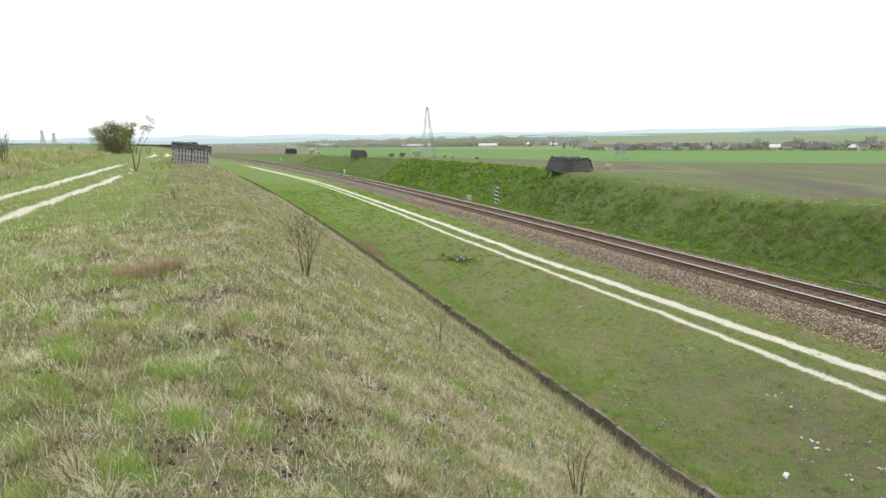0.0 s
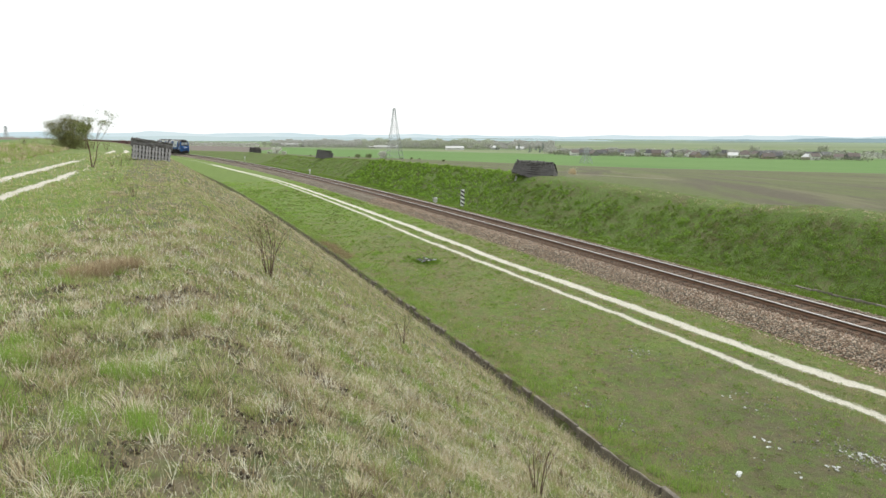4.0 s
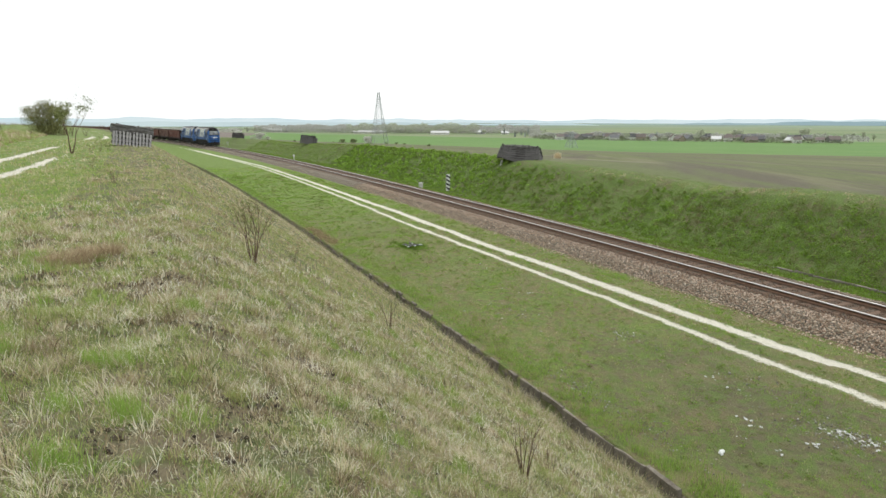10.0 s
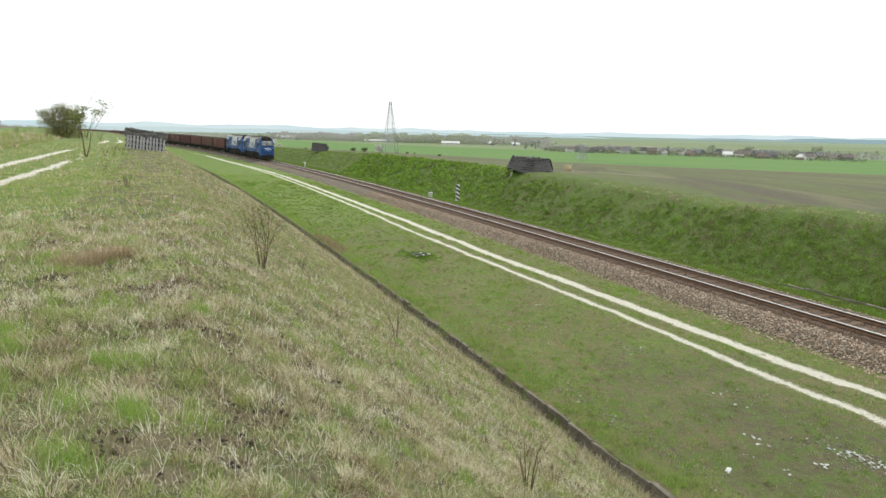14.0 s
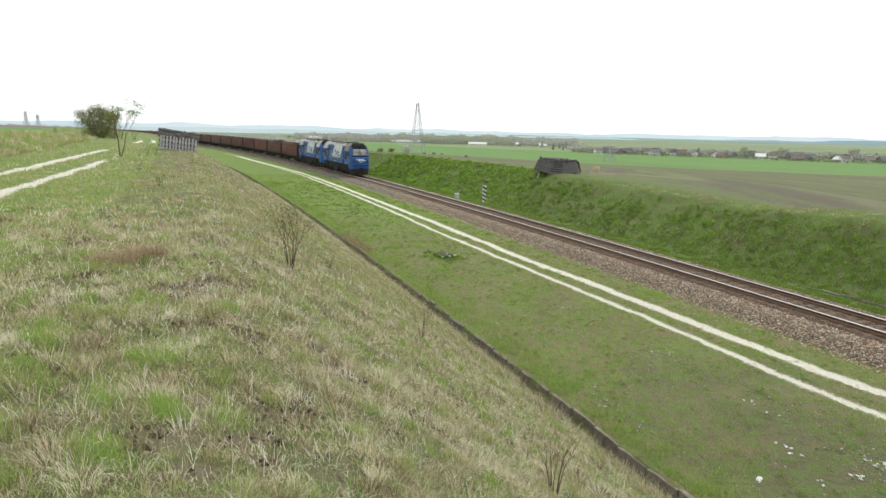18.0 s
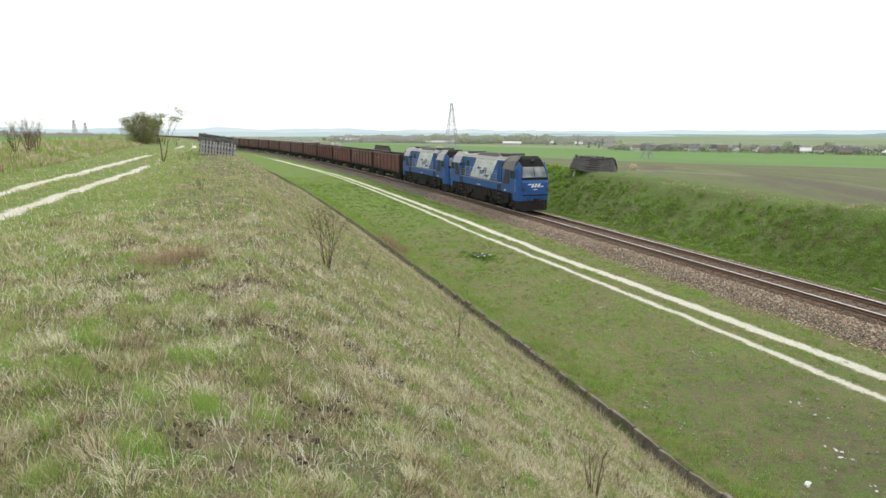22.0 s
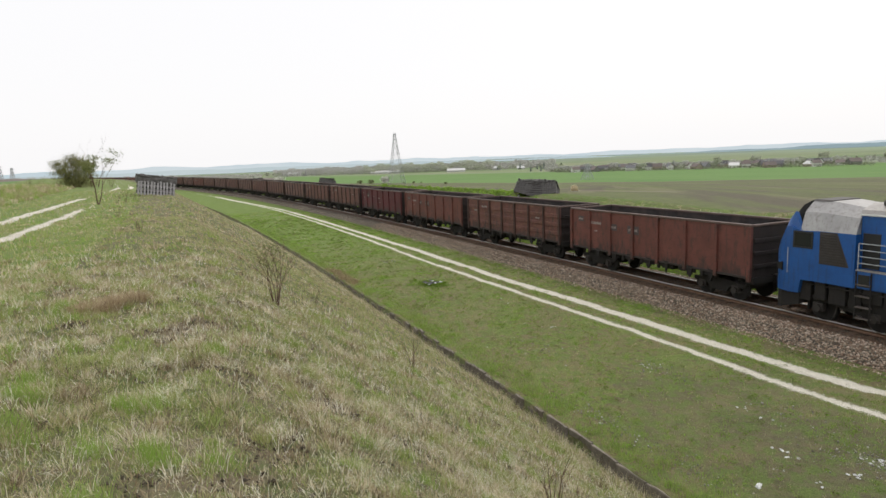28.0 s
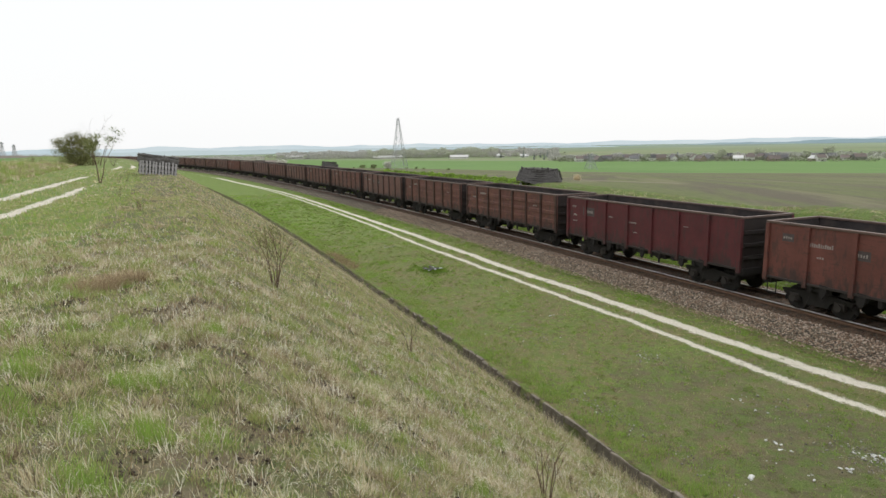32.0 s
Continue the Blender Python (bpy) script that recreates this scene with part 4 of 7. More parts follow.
def locomotive():
    ob = tagged(new("diesel_locomotive"), "blue diesel locomotive with a slanted white panel on its side", "locomotive", "locomotives of the coal train")
    part("underframe", boxes((-7.2, 7.2, -1.44, 1.44, 1.58, 2.22), bevel=0.03), M_BLUE, ob, "blue side sill")
    part("walkway", boxes((-4.9, 4.9, -1.46, 1.46, 2.222, 2.255)), M_ROOF, ob, "grey dusty walkway edge")
    part("hood", boxes((-4.96, 4.94, -1.2, 1.2, 2.256, 4.22), bevel=0.03), M_BLUE, ob, "blue engine hood")
    bm = loft([[(x, -1.23, 4.16), (x, -1.1, 4.36), (x, -0.5, 4.56), (x, 0.5, 4.56), (x, 1.1, 4.36), (x, 1.23, 4.16)] for x in (-5.0, -4.9, 4.9, 4.98)])
    roof = part("hood_roof", bm, M_ROOF, ob, "dusty grey hood roof")
    part("exhaust_hump", loft([[(x, -w, 4.40), (x, -w * 0.75, z), (x, w * 0.75, z), (x, w, 4.40)] for x, w, z in ((-1.6, 1.05, 4.5), (-1.2, 1.0, 4.66), (2.3, 1.0, 4.7), (2.9, 1.05, 4.5))]), M_DARKROOF, roof, "sooty raised roof section")
    for x in (3.6, 4.35):
        bm = boxes((x - 0.28, x + 0.28, -0.85, 0.85, 4.5, 4.74), bevel=0.03)
        part("roof_fan_box", bm, M_DARKROOF, roof, "dark roof ventilator box")
    part("roof_ducts", boxes((-4.5, -3.4, -0.8, 0.8, 4.5, 4.7), (-3.1, -2.2, -0.6, 0.6, 4.5, 4.64), bevel=0.03), M_DARKROOF, roof, "dark roof duct")
    part("roof_gutter", boxes((-4.96, 4.96, -1.27, -1.21, 4.17, 4.22), (-4.96, 4.96, 1.21, 1.27, 4.17, 4.22)), M_WHITE, roof)
    for sd in (-1, 1):
        y = sd * 1.204
        pts = [(-2.9, y, 2.30), (1.7, y, 2.30), (3.45, y, 4.14), (-1.25, y, 4.14)]
        wp = part("white_panel", plate(pts, 0.012), M_WHITE, ob, "slanted off-white side panel")
        bm = bmesh.new()
        for i in range(7):
            x = -2.3 + i * 0.8
            z0 = 2.32 if x < 1.7 else 2.30 + (x - 1.7) / 1.75 * 1.84 + 0.03
            z1 = 4.12 if x > -1.25 else 2.30 + (x + 2.9) / 1.65 * 1.84 - 0.03
            box(bm, x - 0.012, x + 0.012, y - 0.022, y + 0.022, z0, z1)
        part("door_seams", bm, M_HANDRAIL, wp)
        bm = bmesh.new()
        for i in range(6):
            x = -1.9 + i * 0.8
            box(bm, x - 0.05, x + 0.05, y - 0.03, y + 0.03, 3.72 if x > -1.4 else 2.9, 3.80 if x > -1.4 else 2.98)
        part("door_latches", bm, M_VENT, wp)
        # emblem: an arrow to each end and slanted strokes between
        lg = bmesh.new()
        def stroke(pts):
            yy = y + sd * 0.014
            b2 = plate([(px, yy, pz) for px, pz in pts], 0.012)
            me = bpy.data.meshes.new("tmp")
            b2.to_mesh(me)
            b2.free()
            lg.from_mesh(me)
            bpy.data.meshes.remove(me)
        for pts2 in (((-1.75, 3.02), (-1.05, 3.34), (-1.05, 3.22), (-0.45, 3.22), (-0.55, 3.04), (-1.3, 3.02)),
                     ((-0.85, 2.60), (-0.55, 2.60), (-0.30, 2.98), (-0.60, 2.98)), ((-0.35, 2.60), (-0.05, 2.60), (0.20, 2.98), (-0.10, 2.98)), ((0.15, 2.72), (0.45, 2.72), (0.78, 3.24), (0.48, 3.24)),
                     ((0.62, 2.72), (0.92, 2.72), (1.25, 3.24), (0.95, 3.24)),
                     ((0.35, 2.44), (1.1, 2.44), (1.1, 2.30), (1.9, 2.62), (1.15, 2.62), (0.45, 2.60))):
            pts2 = [(px * 0.82 + 0.15, 3.05 + (pz - 2.95) * 1.0) for px, pz in pts2]
            stroke(pts2)
        part("emblem", lg, M_LOGO, wp, "dark blue emblem strokes")
        part("hood_window", boxes((-3.75, -3.15, y - 0.02, y + 0.02, 3.3, 3.82), bevel=0.01), M_GLASS, ob, "small dark hood window")
        # Dark plates laid on the closed hood, as the shade inside open doorways.
        part("hood_door", boxes((4.25, 4.80, y - 0.02, y + 0.02, 2.3, 4.0), bevel=0.01), M_GLASS, ob, "dark plate with an open doorway's shade in its colour")
        part("hood_door", boxes((-4.85, -4.25, y - 0.02, y + 0.02, 2.3, 3.55), bevel=0.01), M_BLACK, ob, "dark plate with an open doorway's shade in its colour")
        bm = bmesh.new()
        for x in (3.6, 3.9):
            box(bm, x - 0.02, x + 0.02, y - 0.03, y + 0.03, 2.3, 4.1)
        for z in (2.7, 3.0):
            box(bm, -4.1, -3.2, y - 0.02, y + 0.02, z, z + 0.03)
        part("hood_trim", bm, M_BLUE, ob)
        # handrail along the walkway
        hr = new("handrail")
        hr.parent = ob
        yr = sd * 1.42
        for i in range(8):
            x = -4.85 + i * 8.5 / 7
            part("post", tubes(((x, yr, 2.25), (x, yr, 3.2), 0.02)), M_HANDRAIL, hr)
        for z in (2.5, 2.74, 2.97, 3.2):
            part("rail", tubes(((-4.85, yr, z), (3.65, yr, z), 0.017)), M_HANDRAIL, hr)
        # steps let into the sill
        for x in (-4.6, 4.35):
            stp = part("steps", boxes((x - 0.28, x - 0.24, sd * 1.45 - 0.03, sd * 1.45 + 0.03, 0.45, 2.2), (x + 0.24, x + 0.28, sd * 1.45 - 0.03, sd * 1.45 + 0.03, 0.45, 2.2)), M_UNDER, ob, "access steps")
            # Black plate on the flush sill, painting the shade of a recess.
            part("step_recess", boxes((x - 0.2, x + 0.2, sd * 1.442 - 0.012, sd * 1.442 + 0.012, 1.66, 2.1)), M_BLACK, stp)
            for z in (0.5, 0.9, 1.3, 1.72):
                part("tread", boxes((x - 0.25, x + 0.25, sd * 1.40 - 0.1, sd * 1.40 + 0.1, z, z + 0.035)), M_VENT, stp)
        part("sill_marking", boxes((-0.6, 0.2, sd * 1.446 - 0.006, sd * 1.446 + 0.006, 1.72, 1.77)), M_LOGOW, ob)
        part("sill_marking", boxes((5.35, 5.75, sd * 1.466 - 0.006, sd * 1.466 + 0.006, 1.68, 1.76)), M_LOGOW, ob)
    tank = part("fuel_tank", boxes((-1.65, 1.05, -1.32, 1.32, 0.32, 1.5), bevel=0.08), M_UNDER, ob, "dark fuel tank")
    for i in range(6):
        for sd in (-1, 1):
            part("tank_slat", boxes((-1.55, 0.95, sd * 1.33 - 0.02, sd * 1.33 + 0.02, 0.45 + i * 0.16, 0.5 + i * 0.16)), M_UNDER, tank)
    for sd in (-1, 1):
        # pipes, boxes and brake gear that fill the space under the sill
        rb = random.Random(3 if sd > 0 else 4)
        for i in range(22):
            x = -6.9 + i * 0.64
            w, z0 = rb.uniform(0.2, 0.36), rb.uniform(0.7, 1.15)
            part("equipment_box", boxes((x - w, x + w, sd * rb.uniform(1.05, 1.2), sd * rb.uniform(1.26, 1.38), z0, 1.58) if sd > 0 else (x - w, x + w, sd * rb.uniform(1.26, 1.38), sd * rb.uniform(1.05, 1.2), z0, 1.58), bevel=0.02), M_UNDER, ob)
        part("pipe", tubes(((-6.8, sd * 1.36, 1.42), (6.8, sd * 1.36, 1.42), 0.028)), M_UNDER, ob)
    for x in (1.3, -2.8):
        for y in (-1.1, 1.1):
            part("air_tank", tubes(((x, y, 1.3), (x + 1.0, y, 1.3), 0.18), seg=10), M_UNDER, ob)
    for x in (-4.3, 4.3):
        bogie(ob, x, (-2.1, 0.0, 2.1), 0.525, half=1.12, frame_z=0.82)
    loco_cab(ob, pose(0, 0, 0), True)
    loco_cab(ob, pose(0, 0, 0, 0, 0, 180), False)
    return ob


def rust_paint(name, col, wear, coal=(0.032, 0.026, 0.024)):
    m = mat(name, 0.7)
    k = Net(m)
    v = k.coord()
    a = k.noise(1.1, 6, 0.65, v)
    st = k.noise(2.2, 6, 0.7, k.coord(scale=(1.5, 1.5, 0.5)))
    c = k.ramp(a, [(0.28, tuple(q * 0.72 for q in col)), (0.72, tuple(min(1, q * 1.18) for q in col))])
    c = k.mix(k.math('MULTIPLY', k.step(k.noise(2.6, 7, 0.8, k.coord(scale=(0.8, 0.8, 4.0))), 0.54, 0.64), 0.7), c, wear)
    c = k.mix(k.math('MULTIPLY', k.step(st, 0.48, 0.70), 0.6), c, coal)
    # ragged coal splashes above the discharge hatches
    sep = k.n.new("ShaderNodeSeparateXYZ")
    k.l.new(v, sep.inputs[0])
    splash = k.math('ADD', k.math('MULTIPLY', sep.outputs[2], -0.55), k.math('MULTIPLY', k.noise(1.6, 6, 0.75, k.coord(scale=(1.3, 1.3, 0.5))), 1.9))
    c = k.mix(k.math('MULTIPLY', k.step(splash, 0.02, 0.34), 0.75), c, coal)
    k.color(c)
    k.bump(k.noise(6, 5, 0.65, v), 0.25, 0.03)
    return m


M_COAL_IN = plain("coal_blackened_inside", (0.035, 0.03, 0.03), 0.9, 0, 0.5, 2.0, 0.3, (0.09, 0.065, 0.055), 0.5)
M_WORN = plain("worn_steel_edge", (0.115, 0.078, 0.067), 0.55, 0.2, 0.35, 2.5, 0.2, (0.12, 0.07, 0.05), 0.5)
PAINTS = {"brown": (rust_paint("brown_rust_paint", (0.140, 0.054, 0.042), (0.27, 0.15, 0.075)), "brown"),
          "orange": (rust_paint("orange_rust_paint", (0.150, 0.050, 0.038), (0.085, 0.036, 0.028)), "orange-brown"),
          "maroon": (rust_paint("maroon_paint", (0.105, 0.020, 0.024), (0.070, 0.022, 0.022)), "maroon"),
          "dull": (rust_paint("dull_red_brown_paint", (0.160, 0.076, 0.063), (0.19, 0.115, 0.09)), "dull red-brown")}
# Near-black for end walls, with the gap shade put in; also on sills.
M_ENDWALL = rust_paint("shaded_coal_rust_paint", (0.022, 0.014, 0.013), (0.036, 0.022, 0.017))
# Posts darker than the panels: shade along them is put into this paint.
M_POST = rust_paint("shaded_post_paint", (0.062, 0.029, 0.024), (0.08, 0.042, 0.032))
M_MARK = plain("faded_white_marking", (0.27, 0.235, 0.215), 0.8, 0, 0.35, 9, 0.1)
M_MARKBG = plain("dark_marking_patch", (0.075, 0.06, 0.058), 0.8, 0, 0.3, 5, 0.1)


def gondola(paint, ribbed, marks):
    M, word = PAINTS[paint]
    ob = tagged(new("gondola_wagon"), f"empty {word} open steel coal wagon, grimy, {'with pressed ribs' if ribbed else 'with smooth panels'}", "freight wagon", "open wagons of the coal train")
    L, B, T = 6.36, 1.24, 3.40
    yy = 1.47
    part("floor", boxes((-L + 0.1, L - 0.1, -1.44, 1.44, 1.28, 1.42)), M_COAL_IN, ob, "coal-blackened floor")
    part("centre_sill", boxes((-6.5, 6.5, -0.26, 0.26, 0.92, 1.28)), M_UNDER, ob)
    for sd in (-1, 1):
        bm = boxes((-L, L, sd * yy - 0.03, sd * yy + 0.03, B, T))
        side = part("side_wall", bm, M, ob, f"{word} side wall")
        part("inner_lining", boxes((-L + 0.05, L - 0.05, sd * (yy - 0.036) - 0.004, sd * (yy - 0.036) + 0.004, 1.42, T)), M_COAL_IN, side)
        part("top_rail", boxes((-L - 0.03, L + 0.03, sd * yy - 0.085, sd * yy + 0.085, T - 0.005, T + 0.09), bevel=0.015), M_WORN, side, "worn steel top rail")
        part("sill", boxes((-L, L, sd * (yy + 0.045) - 0.04, sd * (yy + 0.045) + 0.04, B - 0.07, B + 0.02), bevel=0.012), M_ENDWALL, side)
        np_ = 7
        pw = 2 * L / np_
        for i in range(np_ + 1):
            x = -L + i * pw
            x = min(max(x, -L + 0.07), L - 0.07)
            bm = bmesh.new()
            prism(bm, [(x - 0.075, T - 0.01), (x + 0.075, T - 0.01), (x + 0.085, B - 0.18), (x - 0.085, B - 0.18)], sd * (yy + 0.03), sd * (yy + 0.125))
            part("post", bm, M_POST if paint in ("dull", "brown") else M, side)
        if ribbed:
            for i in range(np_):
                x0, x1 = -L + i * pw + 0.16, -L + (i + 1) * pw - 0.16
                bm = bmesh.new()
                for z in (1.75, 2.3, 2.85):
                    vs = box(bm, x0, x1, sd * (yy + 0.05) - 0.035, sd * (yy + 0.05) + 0.035, z - 0.13, z + 0.13, 0.034)
                part("pressed_panel", bm, M, side)
        # hatches and hooks under the sill
        for i in range(7):
            x = -4.05 + i * 1.35
            bm = boxes((x - 0.52, x + 0.52, sd * 1.36 - 0.05, sd * 1.36 + 0.05, 0.96, 1.20), bevel=0.01)
            hatch = part("hatch", bm, M_UNDER, ob, "", pose(0, 0, 0))
            wob = (0.0, 0.09, -0.06, 0.04, -0.1, 0.07, -0.03)[i]
            part("hinge", boxes((x - 0.4 + wob, x - 0.22 + wob, sd * 1.46 - 0.05, sd * 1.46 + 0.05, 0.92 + wob * 0.5, 1.26), bevel=0.03), M_UNDER, hatch)
            lt = bmesh.new()
            prism(lt, [(x + 0.1 + wob, 1.3), (x + 0.42 + wob, 1.28), (x + 0.36 + wob, 0.98 - wob), (x + 0.25 + wob, 0.76), (x + 0.16, 0.8 + wob)], sd * 1.44, sd * 1.54)
            part("latch", lt, M_UNDER, hatch)
        for (mx, mz, w, h, bg) in marks:
            mx = mx * -sd
            y = sd * (yy + 0.034 + (0.056 if ribbed else 0))
            if bg:
                part("marking_patch", boxes((mx - w * 0.62, mx + w * 0.62, y - 0.002, y + 0.002, mz - h * 1.1, mz + h * 1.1)), M_MARKBG, side)
            bm = bmesh.new()
            nn = max(3, int(w / 0.085))
            for i in range(nn):
                a = mx - w / 2 + w * i / nn
                box(bm, a, a + w / nn * 0.6, y - 0.005, y + 0.005, mz - h * 0.4, mz + h * (0.2, 0.4, 0.3)[i % 3])
            part("marking", bm, M_MARK, side, "unreadable faded white marking")
        for x in (-L - 0.02, L + 0.02):
            part("step", tubes(((x - 0.2 * (1 if x > 0 else -1), sd * 1.5, 1.1), (x - 0.2 * (1 if x > 0 else -1), sd * 1.5, 0.55), 0.02), ((x - 0.6 * (1 if x > 0 else -1), sd * 1.5, 1.1), (x - 0.6 * (1 if x > 0 else -1), sd * 1.5, 0.55), 0.02), ((x - 0.2 * (1 if x > 0 else -1), sd * 1.5, 0.55), (x - 0.6 * (1 if x > 0 else -1), sd * 1.5, 0.55), 0.02)), M_UNDER, ob)
    for e in (-1, 1):
        end = part("end_wall", boxes((e * (L - 0.03) - 0.03, e * (L - 0.03) + 0.03, -1.44, 1.44, B, T)), M_ENDWALL, ob, "coal-stained end wall with the gap's shade in its near-black colour")
        part("top_rail", boxes((e * (L - 0.02) - 0.07, e * (L - 0.02) + 0.07, -1.40, 1.40, T - 0.005, T + 0.085), bevel=0.012), M_WORN, end)
        bm = bmesh.new()
        for z in (1.7, 2.25, 2.8):
            box(bm, e * (L + 0.035) - 0.035, e * (L + 0.035) + 0.035, -1.42, 1.42, z - 0.09, z + 0.09, 0.02)
        part("end_ribs", bm, M_ENDWALL, end)
        part("end_lining", boxes((e * (L - 0.066) - 0.004, e * (L - 0.066) + 0.004, -1.42, 1.42, 1.42, T)), M_COAL_IN, end)
        part("end_beam", boxes((e * (L - 0.1) - 0.2, e * (L - 0.1) + 0.2, -1.45, 1.45, 0.95, 1.24)), M_UNDER, ob)
        part("coupler", boxes((e * 6.6 - 0.4, e * 6.6 + 0.4, -0.13, 0.13, 0.93, 1.19), bevel=0.02), M_UNDER, ob, "automatic coupler")
        hoses = bmesh.new()
        tube(hoses, (e * 6.45, 0.5, 1.0), (e * 6.7, 0.5, 0.62), 0.03, seg=6)
        part("brake_hose", hoses, M_BLACK, ob)
        bogie(ob, e * 4.33, (-0.925, 0.925), 0.475, half=1.02, frame_z=0.62)
    bm = bmesh.new()
    tube(bm, (-0.6, 0.55, 0.9), (0.2, 0.55, 0.9), 0.2, seg=12)
    box(bm, 0.5, 1.2, -0.8, -0.3, 0.75, 1.15)
    part("brake_gear", bm, M_UNDER, ob)
    return ob


MARKS_A = [(-5.4, 2.9, 0.4, 0.14, True), (-4.0, 2.75, 0.95, 0.2, False), (-2.5, 2.62, 0.5, 0.16, True), (-0.9, 2.6, 0.7, 0.2, True), (-4.0, 2.3, 0.3, 0.1, False)]
MARKS_B = [(-3.5, 2.95, 0.9, 0.2, False), (-4.9, 2.6, 0.6, 0.14, False), (3.9, 2.6, 0.5, 0.12, False)]
MARKS_C = [(-5.7, 2.95, 0.4, 0.12, False), (-4.3, 2.72, 0.85, 0.22, True), (-5.6, 2.45, 0.35, 0.16, False), (-5.6, 2.1, 0.45, 0.08, False), (-2.3, 2.62, 0.35, 0.1, False), (-0.6, 2.5, 0.8, 0.1, False), (-0.3, 2.0, 0.3, 0.08, False), (3.2, 2.7, 0.3, 0.08, False)]
vehicles = []
loco_a = locomotive()
loco_b = copy_thing(loco_a, pose(0, 0, 0))
for c in loco_b.children_recursive:
    if c.type == 'MESH' and c.data.materials[0] == M_CABROOF:
        c.data = c.data.copy()
        c.data.materials[0] = M_SILVERSHEEN
        c["label"] = "silver-grey cab roof with sky sheen in its colour"
vehicles += [(loco_a, W1_FRONT - 26.3), (loco_b, W1_FRONT - 9.2)]
protos = {"orange": gondola("orange", False, MARKS_A), "brown": gondola("brown", True, MARKS_B), "maroon": gondola("maroon", False, MARKS_C), "dull": gondola("dull", False, MARKS_A)}
ORDER = ["orange", "brown", "orange", "maroon", "brown", "brown", "dull", "brown", "brown", "dull"] + ["brown", "dull", "brown", "orange", "dull", "brown", "dull"] * 3
used = set()
for i, kind in enumerate(ORDER[:29]):
    w = protos[kind] if kind not in used else copy_thing(protos[kind], pose(0, 0, 0))
    used.add(kind)
    vehicles.append((w, W1_FRONT + i * 13.92 + 6.38))


def on_line(s):
    x, y = place(s, 0)
    a = math.degrees(float(np.interp(s, LINE_S, LINE_A)))
    return pose(float(x), float(y), float(grade(s)), 0, 0, a - 90)


# ---- grass: blades by the hundred thousand ----
def blade_mat(name, stops, rough=0.75, thin=0.0):
    m = mat(name, rough)
    k = Net(m)
    col = k.ramp(k.attr("tone"), stops)
    k.color(col)
    k.b.inputs["Specular IOR Level"].default_value = 0.25
    if thin:
        t, x = k.n.new("ShaderNodeBsdfTranslucent"), k.n.new("ShaderNodeMixShader")
        k.l.new(col, t.inputs[0])
        x.inputs[0].default_value = thin
        k.l.new(k.b.outputs[0], x.inputs[1])
        k.l.new(t.outputs[0], x.inputs[2])
        k.l.new(x.outputs[0], k.n["Material Output"].inputs[0])
    return m


M_BLADES = blade_mat("grass_blades", [(0.0, (0.13, 0.10, 0.065)), (0.08, (0.38, 0.28, 0.17)), (0.19, (0.63, 0.54, 0.36)), (0.36, (0.84, 0.78, 0.60)), (0.50, (0.95, 0.93, 0.82)), (0.54, (0.46, 0.47, 0.20)), (0.75, (0.25, 0.38, 0.075)), (1.0, (0.38, 0.57, 0.12))], 0.75, 0.42)


def blades(name, s, o, length, width, lean, tone, seed, segs=2, label="", category="grass", az=None, curl=0.0, lift=0.0, material=None):
    """Bent tapering blades, each rooted at (s, o)."""
    rg = np.random.RandomState(seed)
    x, y = place(s, o)
    z = height(s, o) - 0.01 + lift
    n = len(x)
    if az is None:
        az = rg.rand(n) * 2 * np.pi
    face = az + np.pi / 2 + rg.normal(0, 0.5, n)
    dx, dy, wx, wy = np.cos(az), np.sin(az), np.cos(face), np.sin(face)
    pos = np.stack([x, y, z], -1)
    k = segs
    rings = []
    for i in range(k + 1):
        w = width * (1 - i / k) / 2
        if i < k:
            rings.append(pos + np.stack([wx * w, wy * w, 0 * w], -1))
            rings.append(pos - np.stack([wx * w, wy * w, 0 * w], -1))
        else:
            rings.append(pos)
        a = lean * (0.45 + 0.75 * i / k) + curl * (i / k) ** 1.5
        st = length / k
        pos = pos + np.stack([dx * np.sin(a) * st, dy * np.sin(a) * st, np.cos(a) * st], -1)
    per = 2 * k + 1
    co = np.stack(rings, 1).reshape(-1, 3)
    base = (np.arange(n) * per)[:, None]
    tri = []
    for i in range(k - 1):
        a = 2 * i
        tri += [(a, a + 1, a + 3), (a, a + 3, a + 2)]
    tri.append((2 * k - 2, 2 * k - 1, 2 * k))
    fc = (base[:, None, :] + np.array(tri)[None]).reshape(-1, 3)
    me = fast_mesh(name, co, fc, {"tone": np.repeat(tone, per)})
    me.materials.append(material or M_BLADES)
    return tagged(new(name, me), label, category, kind="stuff")


